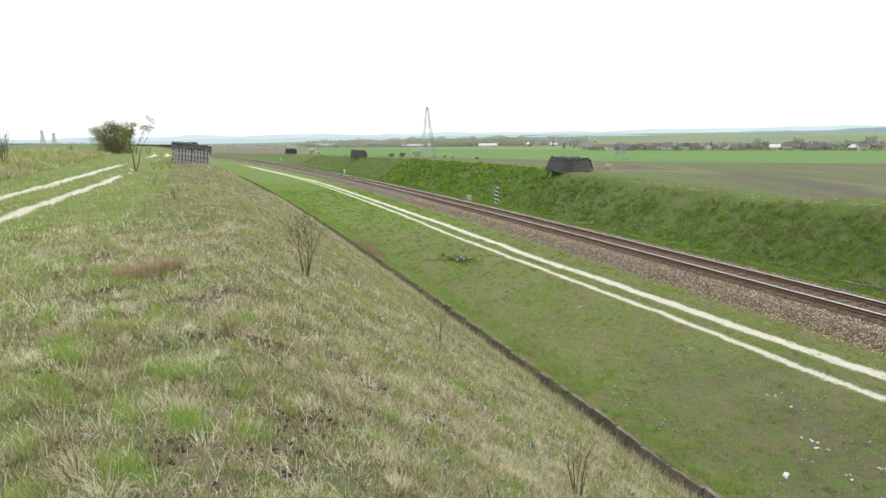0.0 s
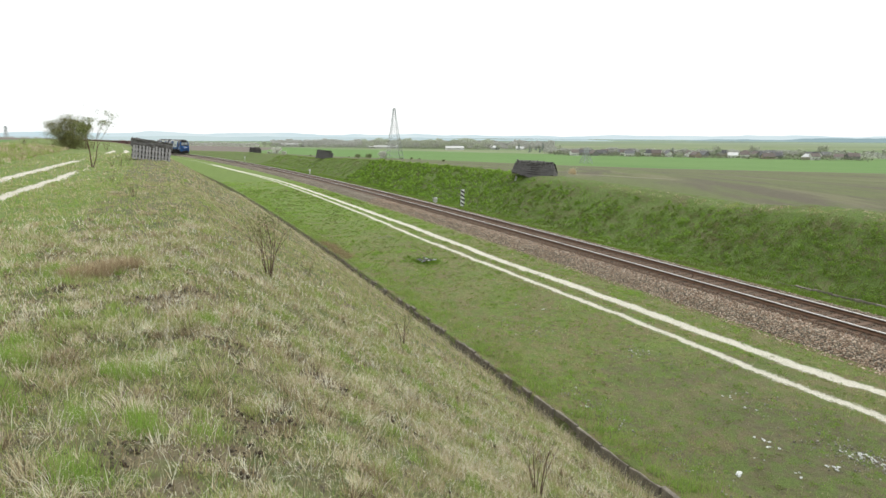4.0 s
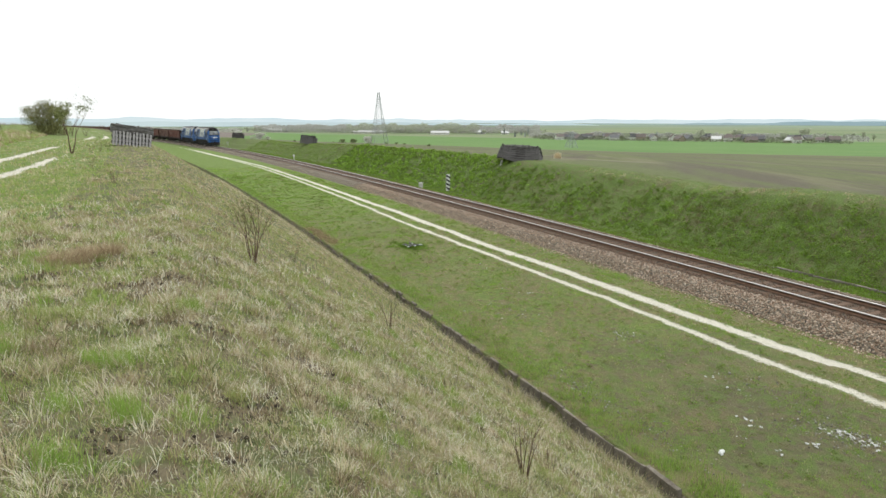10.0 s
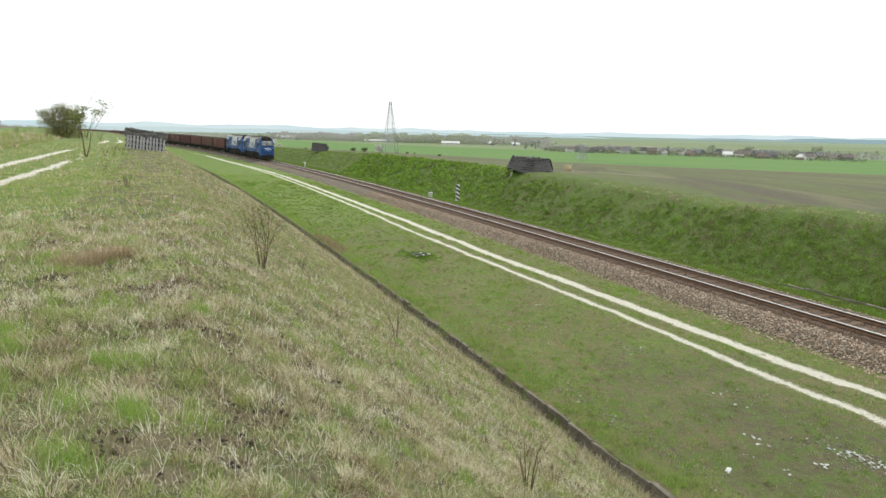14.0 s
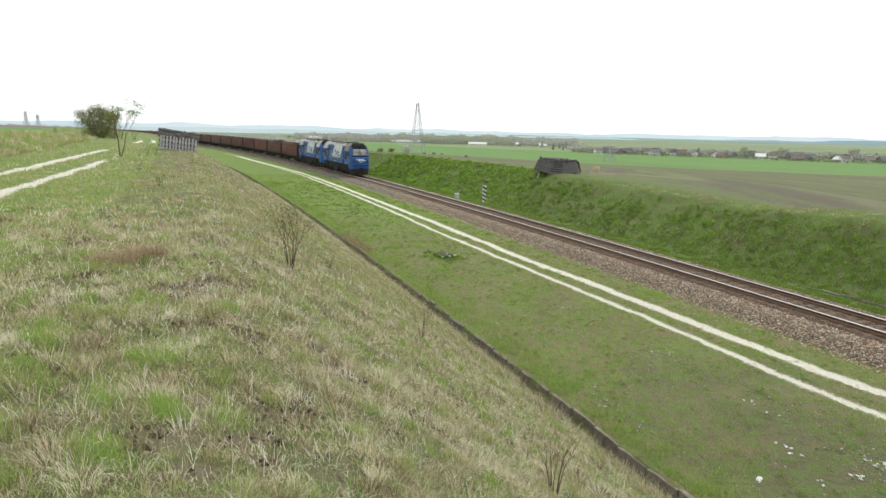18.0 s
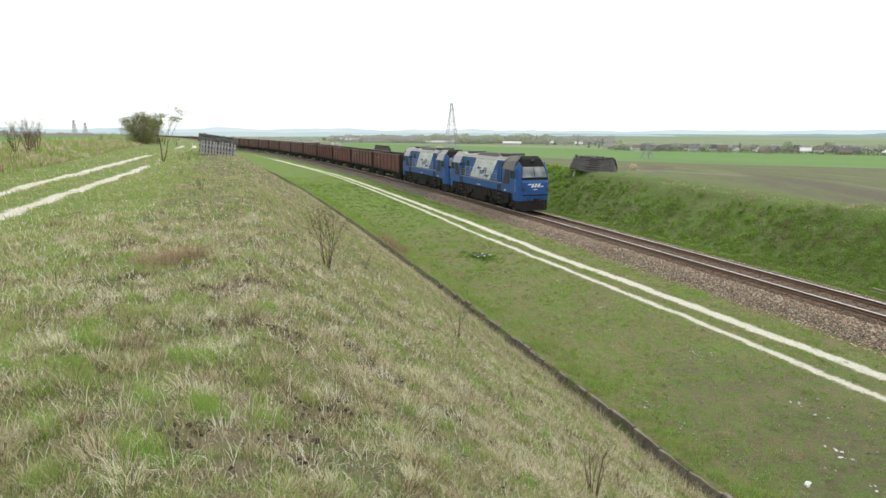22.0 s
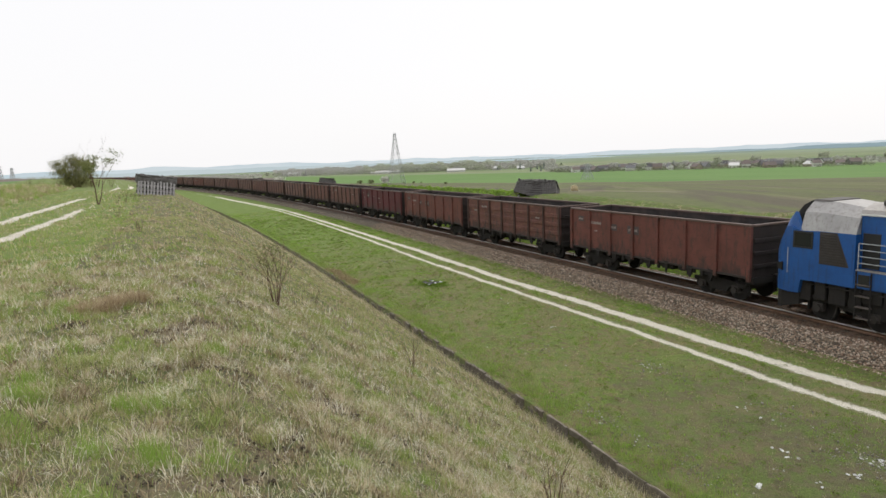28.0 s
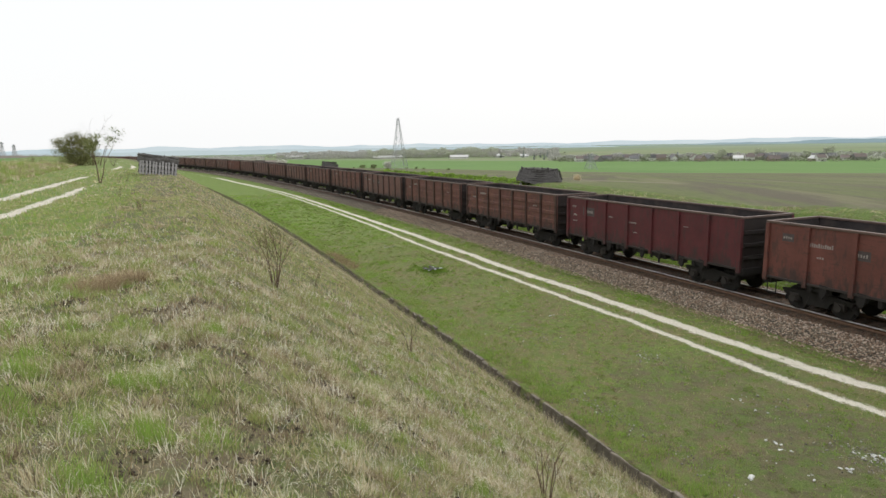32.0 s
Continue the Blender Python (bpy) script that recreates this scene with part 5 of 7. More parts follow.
def tussocks(name, s, o, per, rad, length, width, tone, jitter, lean, curl, seed, segs, label, material=None):
    """Tussocks whose blades spread outwards and droop; rad, length, tone, lean and curl by tussock."""
    rg2 = np.random.RandomState(seed)
    n = len(s)
    m = n * per
    th, q = rg2.rand(m) * 2 * np.pi, np.sqrt(rg2.rand(m))
    r = np.repeat(rad, per) * q
    s2, o2 = np.repeat(s, per) + r * np.cos(th), np.repeat(o, per) + r * np.sin(th)
    a = radians(23.1)
    az = np.arctan2(np.cos(a) * np.cos(th) + np.sin(a) * np.sin(th), -np.sin(a) * np.cos(th) + np.cos(a) * np.sin(th)) + rg2.normal(0, 0.75, m)
    t = np.repeat(tone, per)
    t = np.where(t > 0.53, np.clip(t + rg2.normal(0, jitter, m), 0.54, 1), np.clip(t + rg2.normal(0, jitter, m), 0, 0.5))
    ln = np.repeat(length, per) * (0.45 + 0.75 * rg2.rand(m)) * (1.1 - 0.35 * q)
    return blades(name, s2, o2, ln, width * (0.6 + 0.8 * rg2.rand(m)), np.repeat(lean, per) * (0.15 + 0.55 * q + 0.6 * rg2.rand(m)), t, seed, segs, label,
                  az=az, curl=np.repeat(curl, per) * (0.3 + 1.2 * rg2.rand(m)), material=material)


def sector(n, r0, r1, a0, a1, rg, power=1.0):
    """Random plan points in a ring sector about the viewpoint: azimuths clockwise from +y."""
    r = np.sqrt(r0 ** 2 + rg.rand(n) ** power * (r1 ** 2 - r0 ** 2))
    a = np.radians(a0 + rg.rand(n) * (a1 - a0))
    return np.sin(a) * r, np.cos(a) * r


def along_many(x, y):
    """s and o for many points near the viewpoint."""
    sel = (LINE_S > -70) & (LINE_S < 140)
    lx, ly, la, ls = LINE_X[sel], LINE_Y[sel], LINE_A[sel], LINE_S[sel]
    s = (x - 15.4) * -math.sin(radians(23.1)) + (y - 23.29) * math.cos(radians(23.1))
    for _ in range(3):
        px, py, a = np.interp(s, ls, lx), np.interp(s, ls, ly), np.interp(s, ls, la)
        s = s + (x - px) * -np.sin(a) + (y - py) * np.cos(a)
    px, py, a = np.interp(s, ls, lx), np.interp(s, ls, ly), np.interp(s, ls, la)
    return s, (x - px) * np.cos(a) + (y - py) * np.sin(a)


def meadow_tone(x, y, rg, green=0.0):
    """Patches of green among straw, and straw of several ages."""
    w = 0.3 * wave(x, y, 6, 2.2, 21) + 0.4 * wave(x, y, 7, 0.75, 22) + 0.3 * wave(x, y, 4, 7.0, 23) + green
    isgreen = (w + rg.normal(0, 0.7, len(x))) > 0.06
    old = 0.5 + 0.55 * wave(x, y, 6, 1.1, 31) + 0.35 * wave(x, y, 6, 0.45, 32)
    straw = np.clip(0.075 + 0.25 * old + rg.normal(0, 0.12, len(x)), 0.0, 0.5)
    fresh = np.clip(0.54 + 0.20 * rg.rand(len(x)) ** 1.3 + 0.12 * (w > 0.6) + rg.normal(0, 0.05, len(x)), 0.55, 1)
    return np.where(isgreen, fresh, straw), isgreen, w


rg = np.random.RandomState(77)
GREEN_BIAS = lambda x, y: np.interp(np.degrees(np.arctan2(x, y)), [-45, -30, -12, 5, 40], [0.24, 0.12, -0.02, 0.10, 0.16])
BARE = ((-8.46, -22.8, 0.3), (-8.99, -21.8, 0.25), (-10.9, -22.77, 0.22), (-11.07, -23.07, 0.2), (-11.57, -23.52, 0.16), (-11.38, -22.93, 0.2), (-9.35, -21.92, 0.25), (-11.88, -22.57, 0.2), (-12.17, -23.02, 0.22),
        (-11.56, -22.68, 0.16), (-12.07, -23.31, 0.18), (-11.55, -23.74, 0.14), (-8.95, -22.92, 0.25), (-7.1, -23.5, 0.35), (-6.7, -23.1, 0.3), (-3.0, -23.2, 0.5))


def bareness(x, y, s, o):
    """How bare the soil is: a broken pattern, and some worn spots above the slope."""
    b = wave(x, y, 5, 1.6, 41) + 0.65 * wave(x, y, 5, 0.5, 42)
    for bs, bo, r in BARE:
        b = b + 0.9 * np.exp(-((s - bs) ** 2 + (o - bo) ** 2) / (r * r))
    return b



def on_slope(x, y, s, o, share=0.8):
    """Which points carry grass: off the road, and seldom on the bare patches."""
    road = np.minimum(abs(o - np.interp(s, ROAD_S, ROAD_A0)), abs(o - np.interp(s, ROAD_S, ROAD_B0)))
    bare = bareness(x, y, s, o)
    return (o < -14.72) & (o > -46) & ((road > 0.30) | (s > 44) & (s < 63) | (s > 26) & (s < 63) & (abs(o - np.interp(s, ROAD_S, ROAD_A0)) > 0.3)) & ~((bare > 0.42) & (rg.rand(len(x)) < share))


# a tangled mat of flattened straw, then tufts by the thousand, each of one age and colour
for (n, r0, r1, ln, wd, seed) in ((76000, 1.9, 7.5, 0.10, 0.0042, 1), (80000, 7.0, 15.0, 0.115, 0.0075, 2), (60000, 14.0, 32.0, 0.14, 0.019, 3), (50000, 30.0, 75.0, 0.15, 0.045, 4)):
    x, y = sector(n, r0, r1, -52, 50, rg, 1.0 if r0 < 20 else 1.25)
    s, o = along_many(x, y)
    keep = on_slope(x, y, s, o, 0.85 if r0 < 10 else 0.35)
    x, y, s, o = x[keep], y[keep], s[keep], o[keep]
    tone, isg, w = meadow_tone(x, y, rg, GREEN_BIAS(x, y) - 0.2 + 0.25 * ((o < -24.5) & (s > 0)) + (0.14 if r0 > 10 else 0.0) - 0.35 * ((o > -22.5) & (s > 14)))
    if r0 > 10:
        tone = np.where(tone < 0.52, 0.07 + 0.5 * tone, tone)
    m = len(x)
    blades("straw_mat", s, o, ln * (0.4 + 1.2 * rg.rand(m) ** 1.5), wd * (0.5 + 0.9 * rg.rand(m)), 1.25 + 0.35 * rg.rand(m), tone, seed, 2 if r0 < 14 else 1, "matted flattened dry straw on the slope",
           curl=rg.normal(0.1, 0.6, m), lift=0.045 * rg.rand(m) ** 2)
for (n, per, r0, r1, ln, wd, rad, seed) in ((7600, 20, 1.9, 7.5, 0.088, 0.0042, 0.055, 11), (11000, 15, 7.0, 15.0, 0.11, 0.0085, 0.075, 12), (13000, 9, 14.0, 32.0, 0.085, 0.026, 0.13, 13), (10500, 6, 30.0, 78.0, 0.10, 0.06, 0.26, 14)):
    x, y = sector(n, r0, r1, -52, 50, rg, 1.0 if r0 < 20 else 1.25)
    s, o = along_many(x, y)
    keep = on_slope(x, y, s, o, 0.92 if r0 < 10 else 0.4)
    x, y, s, o = x[keep], y[keep], s[keep], o[keep]
    tone, isg, w = meadow_tone(x, y, rg, GREEN_BIAS(x, y) + 0.06 + 0.25 * ((o < -24.5) & (s > 0)) + (0.14 if r0 > 10 else 0.0) - 0.35 * ((o > -22.5) & (s > 14)))
    if r0 > 10:
        tone = np.where(tone < 0.52, 0.07 + 0.5 * tone, tone)
    m = len(x)
    size = 0.55 + 1.0 * rg.rand(m) ** 2
    tussocks("grass_tufts", s, o, per, rad * size * (0.8 + 0.6 * rg.rand(m)), ln * size, wd, tone, 0.10 if r0 < 14 else 0.05, np.where(isg, 0.95, 1.5), np.where(isg, 0.5, 1.2), seed, 2 if r0 < 14 else 1, "short tufts of straw and fresh green grass")

# long pale dead stalks, bent over
x, y = sector(6800, 2.2, 18, -50, 40, rg, 1.1)
s, o = along_many(x, y)
ok = o < -15.2
m = ok.sum()
blades("dead_stalks", s[ok], o[ok], 0.08 + 0.2 * rg.rand(m) ** 1.5, 0.0035 + 0.0006 * np.hypot(x, y)[ok], 0.5 + 1.2 * rg.rand(m), 0.40 + 0.09 * rg.rand(m), 48, 3, "long pale bent dead grass stalks", curl=1.6 * rg.rand(m))
x, y = sector(420, 2.2, 9, -50, 20, rg)
s, o = along_many(x, y)
ok = (o < -17) & (wave(x, y, 6, 1.3, 82) > -0.1)
s, o = s[ok], o[ok]
n = len(s)
tussocks("pale_straw_tangles", s, o, 34, 0.05 + 0.12 * rg.rand(n), 0.14 + 0.14 * rg.rand(n), 0.0042, np.full(n, 0.40), 0.07, np.full(n, 1.5), 1.2 + 1.4 * rg.rand(n), 58, 3, "pale wiry tangles of bent dead grass")
# rank grass that hangs over the concrete edging
n = 15000
es = -13 + 80 * rg.rand(n) ** 1.4
es = np.where(rg.rand(n) < 0.5, np.round(es / 1.3) * 1.3 + rg.normal(0, 0.3, n), es)
blades("edge_straw", es, -14.74 - abs(rg.normal(0, 0.32, n)), 0.14 + 0.24 * rg.rand(n), np.full(n, 0.011), 0.5 + 1.0 * rg.rand(n), np.where(rg.rand(n) < 0.8, 0.1 + 0.3 * rg.rand(n), 0.56 + 0.15 * rg.rand(n)), 49, 2, "dry grass hanging over the concrete edging", curl=0.9 * rg.rand(n))

# single green tufts and brown tussocks
def tufts(name, spots, per, length, width, lean, tones, spread_r, seed, label):
    rg2 = np.random.RandomState(seed)
    s = np.repeat([p[0] for p in spots], per) + rg2.normal(0, spread_r, len(spots) * per)
    o = np.repeat([p[1] for p in spots], per) + rg2.normal(0, spread_r, len(spots) * per)
    m = len(s)
    tone = np.clip(tones[0] + (tones[1] - tones[0]) * rg2.rand(m), 0, 1)
    return blades(name, s, o, length * (0.5 + 0.7 * rg2.rand(m)), np.full(m, width), lean * (0.4 + 0.9 * rg2.rand(m)), tone, seed, 3, label)


x, y = sector(900, 2.3, 15, -48, 14, rg)
s, o = along_many(x, y)
w = wave(x, y, 6, 2.6, 21) + GREEN_BIAS(x, y) + rg.normal(0, 0.3, 900)
ok = (w > 0.72) & (o < -17)
SPOTS = [(-10.0, -23.79), (-10.21, -24.55), (-11.11, -23.56), (-10.94, -23.95), (-11.28, -23.53), (-11.94, -23.78), (-11.85, -23.9), (-10.04, -23.61), (-9.62, -24.54), (-9.4, -24.7), (-10.6, -24.4), (-12.0, -24.3), (-11.3, -24.5), (-8.9, -24.7)]
tufts("green_grass_tufts", list(zip(s[ok], o[ok])) + [(a + 0.12 * i, b - 0.09 * i) for a, b in SPOTS for i in range(2)], 95, 0.18, 0.005, 0.6, (0.66, 0.95), 0.055, 51, "fresh bright green grass tufts")
n = 9
tussocks("brown_tussock", -5.55 + 0.13 * np.arange(n) + rg.normal(0, 0.05, n), -24.75 + 0.085 * np.arange(n) + rg.normal(0, 0.05, n), 330, np.full(n, 0.22), np.full(n, 0.34), 0.007, np.full(n, 0.11), 0.05, np.full(n, 1.15), np.full(n, 0.9), 52, 3, "matted red-brown grass tussock")
for n, r0, r1, per, ln, wd, rad, seed in ((430, 2.2, 8, 130, 0.21, 0.0052, 0.12, 53), (800, 7, 18, 75, 0.23, 0.010, 0.16, 54), (900, 16, 45, 40, 0.17, 0.026, 0.22, 55)):
    x, y = sector(n, r0, r1, -50, 42, rg)
    s, o = along_many(x, y)
    ok = (o < -15.2) & (o > -27.5) & (bareness(x, y, s, o) < 0.4)
    s, o = s[ok], o[ok]
    m = len(s)
    age, big = 0.05 + 0.26 * rg.rand(m) ** 1.2, 0.5 + 0.8 * rg.rand(m) ** 2
    age = np.where(rg.rand(m) < 0.22, 0.56 + 0.2 * rg.rand(m), age)
    tussocks("dry_grass_tussocks", s, o, per, rad * big, ln * big, wd, age, 0.11, np.full(m, 1.2), 0.5 + 0.9 * rg.rand(m), seed, 3 if r0 < 10 else 2, "dry straw-coloured and tawny grass tussocks")

# rank dry and green growth on the bank beyond the dirt road
n = 2300
s, o = 2 + 80 * rg.rand(n) ** 1.2, -33.4 - 11.5 * rg.rand(n) ** 1.3
x, y = place(s, o)
tone = np.where(wave(x, y, 6, 4.0, 81) + rg.normal(0, 0.35, n) > 0.05, 0.56 + 0.25 * rg.rand(n), 0.05 + 0.22 * rg.rand(n))
big = 0.5 + 0.9 * rg.rand(n) ** 2
tussocks("roadside_growth", s, o, 30, 0.38 * big, 0.5 * big, 0.04, tone, 0.07, np.full(n, 1.1), np.full(n, 0.7), 57, 1, "rank tawny and green grass on the bank beside the dirt road")

# dark plant litter on the bare patches
x, y = sector(150000, 1.9, 14, -50, 42, rg)
s, o = along_many(x, y)
bare = bareness(x, y, s, o)
ok = (bare > 0.25) & (o < -15)
m = ok.sum()
blades("plant_litter", s[ok], o[ok], 0.03 + 0.09 * rg.rand(m) ** 2, (0.004 + 0.0009 * np.hypot(x, y)[ok]) * (0.5 + rg.rand(m)), 0.95 + 0.6 * rg.rand(m), 0.01 + 0.2 * rg.rand(m) ** 2 + 0.34 * (rg.rand(m) < 0.24), 56, 1, "dark brown dead plant litter on bare soil")

# short turf on the cutting floor
n = 21000
PER = 14
s = np.repeat(-13 + 95 * rg.rand(n) ** 1.9, PER)
o = np.repeat(-14.5 + 11.1 * rg.rand(n), PER)
hue = np.repeat(rg.normal(0, 0.16, n), PER)
n = n * PER
sp = np.clip(0.04 + 0.0016 * (s + 15), 0.05, 0.16)
s, o = s + rg.normal(0, 1, n) * sp, np.clip(o + rg.normal(0, 1, n) * sp, -14.5, -3.4)
x, y = place(s, o)
ra, rb = np.interp(s, RUT_S, RUT_A0), np.interp(s, RUT_S, RUT_B0)
w = 0.6 * wave(x, y, 6, 3.4, 61) + 0.4 * wave(x, y, 6, 1.1, 62)
worn = np.exp(-((o + 10.2) / 2.4) ** 2)
keep = (abs(o - ra) > 0.3) & (abs(o - rb) > 0.3) & (rg.rand(n) < np.clip(0.58 + 1.3 * w - 0.35 * worn - 0.22 * np.exp(-((x - 8.6) / 4.5) ** 2 - ((y - 14.5) / 5.5) ** 2), 0.12, 1))
s, o, w = s[keep], o[keep], w[keep] + hue[keep]
m = len(s)
w = w + 0.5 * wave(*place(s, o), 6, 0.7, 66)
lush = np.exp(-((o + 13.9) / 0.9) ** 2) * (0.4 + wave(*place(s, o), 6, 3.0, 67)) + np.interp(s, [8, 40], [0, 0.3])
tone = np.where(rg.rand(m) < 0.64 + 0.9 * w + 0.5 * lush, np.clip(0.54 + 0.16 * rg.rand(m) + 0.4 * np.clip(w, -0.2, 0.6) + 0.2 * np.clip(lush, 0, 1), 0.54, 0.95), 0.05 + 0.2 * rg.rand(m))
d = np.hypot(*place(s, o))
blades("floor_turf", s, o, 0.065 * (0.6 + 0.9 * rg.rand(m)) * (1 + 0.6 * w), np.clip(d * 0.0008, 0.009, 0.06), 0.4 + 1.0 * rg.rand(m), tone, 63, 1, "short patchy green turf on the cutting floor")
n = 36000
edge_s, edge_o = -13 + 75 * rg.rand(n) ** 1.6, -14.45 + abs(rg.normal(0, 0.62, n))
keep = wave(*place(edge_s, edge_o), 6, 2.2, 68) + 0.5 * wave(*place(edge_s, edge_o), 6, 0.7, 69) + rg.normal(0, 0.2, n) > 0.0
edge_s, edge_o = edge_s[keep], edge_o[keep]
n = len(edge_s)
blades("edge_grass", edge_s, edge_o, 0.15 * (0.5 + rg.rand(n)), np.full(n, 0.013), 0.3 + 0.7 * rg.rand(n), 0.58 + 0.3 * rg.rand(n), 64, 2, "lush green grass along the concrete edging")

# leafy weeds on the far bank
M_WEEDS = blade_mat("weed_leaves", [(0.0, (0.16, 0.13, 0.07)), (0.5, (0.26, 0.23, 0.12)), (0.56, (0.17, 0.18, 0.06)), (0.75, (0.165, 0.28, 0.036)), (1.0, (0.32, 0.49, 0.075))], 0.7, 0.35)


def weeds(name, s, o, size, tone, per, seed, label):
    rg2 = np.random.RandomState(seed)
    s2, o2 = np.repeat(s, per) + rg2.normal(0, 0.10, len(s) * per), np.repeat(o, per) + rg2.normal(0, 0.10, len(s) * per)
    m = len(s2)
    return blades(name, s2, o2, np.repeat(size, per) * (0.6 + 0.7 * rg2.rand(m)), np.repeat(size, per) * 0.42, 0.25 + 0.9 * rg2.rand(m), np.clip(np.repeat(tone, per) + rg2.normal(0, 0.05, m), 0.545, 1), seed, 1, label, material=M_WEEDS)


n = 60000
s = -3 + 150 * rg.rand(n) ** 1.5
o = 2.0 + 10.8 * rg.rand(n)
x, y = place(s, o)
w = 0.6 * wave(x, y, 6, 3.0, 71) + 0.4 * wave(x, y, 6, 1.2, 72)
keep = rg.rand(n) < np.clip(0.75 + 0.7 * w, 0.08, 1) * np.where((o > 5.4) & (s < 60), 0.45, 1)
s, o, w = s[keep], o[keep], w[keep]
tall_top = np.where((o > 9.6) & (s < 40), 0.35, 1.0)
dull = (o > 9.6) & (s < 45) & (rg.rand(len(s)) < 0.85) | ((s < 34) & (rg.rand(len(s)) < 0.3))
tone = np.where(dull & (rg.rand(len(s)) < 0.75), 0.575 + 0.04 * rg.rand(len(s)), 0.60 + 0.30 * rg.rand(len(s)) + 0.10 * w)
tone = np.where((wave(*place(s, o), 6, 4.5, 75) + rg.normal(0, 0.2, len(s)) > 0.35), 0.545 + 0.06 * rg.rand(len(s)), tone)

def clumps(name, s, o, rad, tall, per, leaf, tone, seed, label):
    """Low domes of small leaves, each rooted at (s, o)."""
    rg2 = np.random.RandomState(seed)
    n = len(s)
    x, y = place(s, o)
    z = height(s, o)
    m = n * per
    az, el = rg2.rand(m) * 6.283, np.arcsin(rg2.rand(m) ** 0.8)
    q = np.repeat(rad, per) * (0.35 + 0.65 * rg2.rand(m) ** 0.4)
    c = np.stack([np.repeat(x, per) + np.cos(az) * np.cos(el) * q, np.repeat(y, per) + np.sin(az) * np.cos(el) * q, np.repeat(z, per) + np.sin(el) * np.repeat(tall, per) * (0.5 + 0.5 * rg2.rand(m))], -1)
    out = np.stack([np.cos(az) * np.cos(el), np.sin(az) * np.cos(el), np.sin(el)], -1) + rg2.normal(0, 0.4, (m, 3))
    u = np.cross(out, rg2.normal(0, 1, (m, 3)))
    u /= np.linalg.norm(u, axis=1)[:, None]
    v = np.cross(out, u)
    v /= np.linalg.norm(v, axis=1)[:, None]
    k = (np.repeat(leaf, per) * (0.6 + 0.8 * rg2.rand(m)))[:, None]
    co = np.stack([c - u * k, c + v * k * 0.5, c + u * k, c - v * k * 0.5], 1).reshape(-1, 3)
    t = np.clip(np.repeat(tone, per) + rg2.normal(0, 0.06, m), 0.0, 1)
    me = fast_mesh(name, co, np.arange(4 * m).reshape(m, 4), {"tone": np.repeat(t, 4)})
    me.materials.append(M_WEEDS)
    return tagged(new(name, me), label, "weeds", kind="stuff")


n = 4600
cs = -4 + 90 * rg.rand(n) ** 1.5
co_ = 5.3 + 6.4 * rg.rand(n)
cx, cy = place(cs, co_)
lush = 0.5 * wave(cx, cy, 6, 5.0, 171) + 0.5 * wave(cx, cy, 6, 1.6, 172) + np.interp(cs, [0, 12, 20, 30, 45, 60], [0.3, 0.3, -0.05, -0.1, 0.2, 0.3]) - 0.5 * np.clip(co_ - 10.2, 0, 1.5) * (cs < 35)
lush = lush - 1.1 * np.clip(co_ - 9.7, 0, 1.5) * np.interp(cs, [28, 45], [1, 0])
ok = lush + rg.normal(0, 0.15, n) > -0.12
cs, co_, lush = cs[ok], co_[ok], lush[ok]
n = len(cs)
ctone = -0.05 * (cs < 14) + 0.1 * (cs > 38) + np.where(rg.rand(n) < 0.2, 0.55 + 0.06 * rg.rand(n), 0.66 + 0.24 * rg.rand(n) + 0.1 * lush)
cr = 0.14 + 0.19 * rg.rand(n)
clumps("weed_clumps", cs, co_, cr, cr * (1.1 + 0.7 * rg.rand(n)), 50, 0.03 + 0.0006 * cs.clip(0), ctone, 173, "rounded clumps of fresh yellow-green weeds on the bank")
n = 5200
cs = -12 + 80 * rg.rand(n) ** 1.6
co_ = -14.3 + 10.6 * rg.rand(n)
cx, cy = place(cs, co_)
lush = wave(cx, cy, 6, 2.6, 61) + rg.normal(0, 0.2, n)
near_rut = np.minimum(abs(co_ - np.interp(cs, RUT_S, RUT_A0)), abs(co_ - np.interp(cs, RUT_S, RUT_B0)))
ok = (lush > -0.05) & (near_rut > 0.42)
cs, co_ = np.concatenate([cs[ok], 16.7 + rg.normal(0, 0.8, 90)]), np.concatenate([co_[ok], -10.4 + rg.normal(0, 0.45, 90)])
n = len(cs)
cr = 0.08 + 0.16 * rg.rand(n) ** 2
clumps("floor_weeds", cs, co_, cr, cr * 0.45, 26, 0.016 + 0.0006 * cs.clip(0), 0.56 + 0.34 * rg.rand(n), 174, "small green weed clumps on the cutting floor")
n = 70
clumps("floor_weeds", 16.7 + rg.normal(0, 0.6, n), -10.4 + rg.normal(0, 0.42, n), 0.14 + 0.14 * rg.rand(n), 0.08 + 0.12 * rg.rand(n), 40, np.full(n, 0.035), 0.73 + 0.08 * rg.rand(n), 175, "dense dark green weeds round a heap of rubble")
weeds("bank_weeds", s, o, (0.06 + 0.06 * rg.rand(len(s)) + 0.04 * w) * tall_top, tone, 7, 73, "lush green weeds and grass clumps on the bank")

n = 330
cs = -6 + 34 * rg.rand(n)
cro = CREST_O - 0.5 + rg.normal(0, 0.45, n)
tussocks("crest_straw", cs, cro, 16, np.full(n, 0.26), 0.08 + 0.12 * rg.rand(n), 0.022, np.where(rg.rand(n) < 0.6, 0.10 + 0.15 * rg.rand(n), 0.56 + 0.1 * rg.rand(n)), 0.06, np.full(n, 1.1), np.full(n, 0.8), 76, 1, "dry straw along the crest of the bank")

# ---- ballast stones ----
n = 30000
s = -14 + 64 * rg.rand(n) ** 1.4
o = np.where(rg.rand(n) < 0.72, -3.55 + 2.3 * rg.rand(n), -1.3 + 3.3 * rg.rand(n))
x, y = place(s, o)
z = height(s, o)
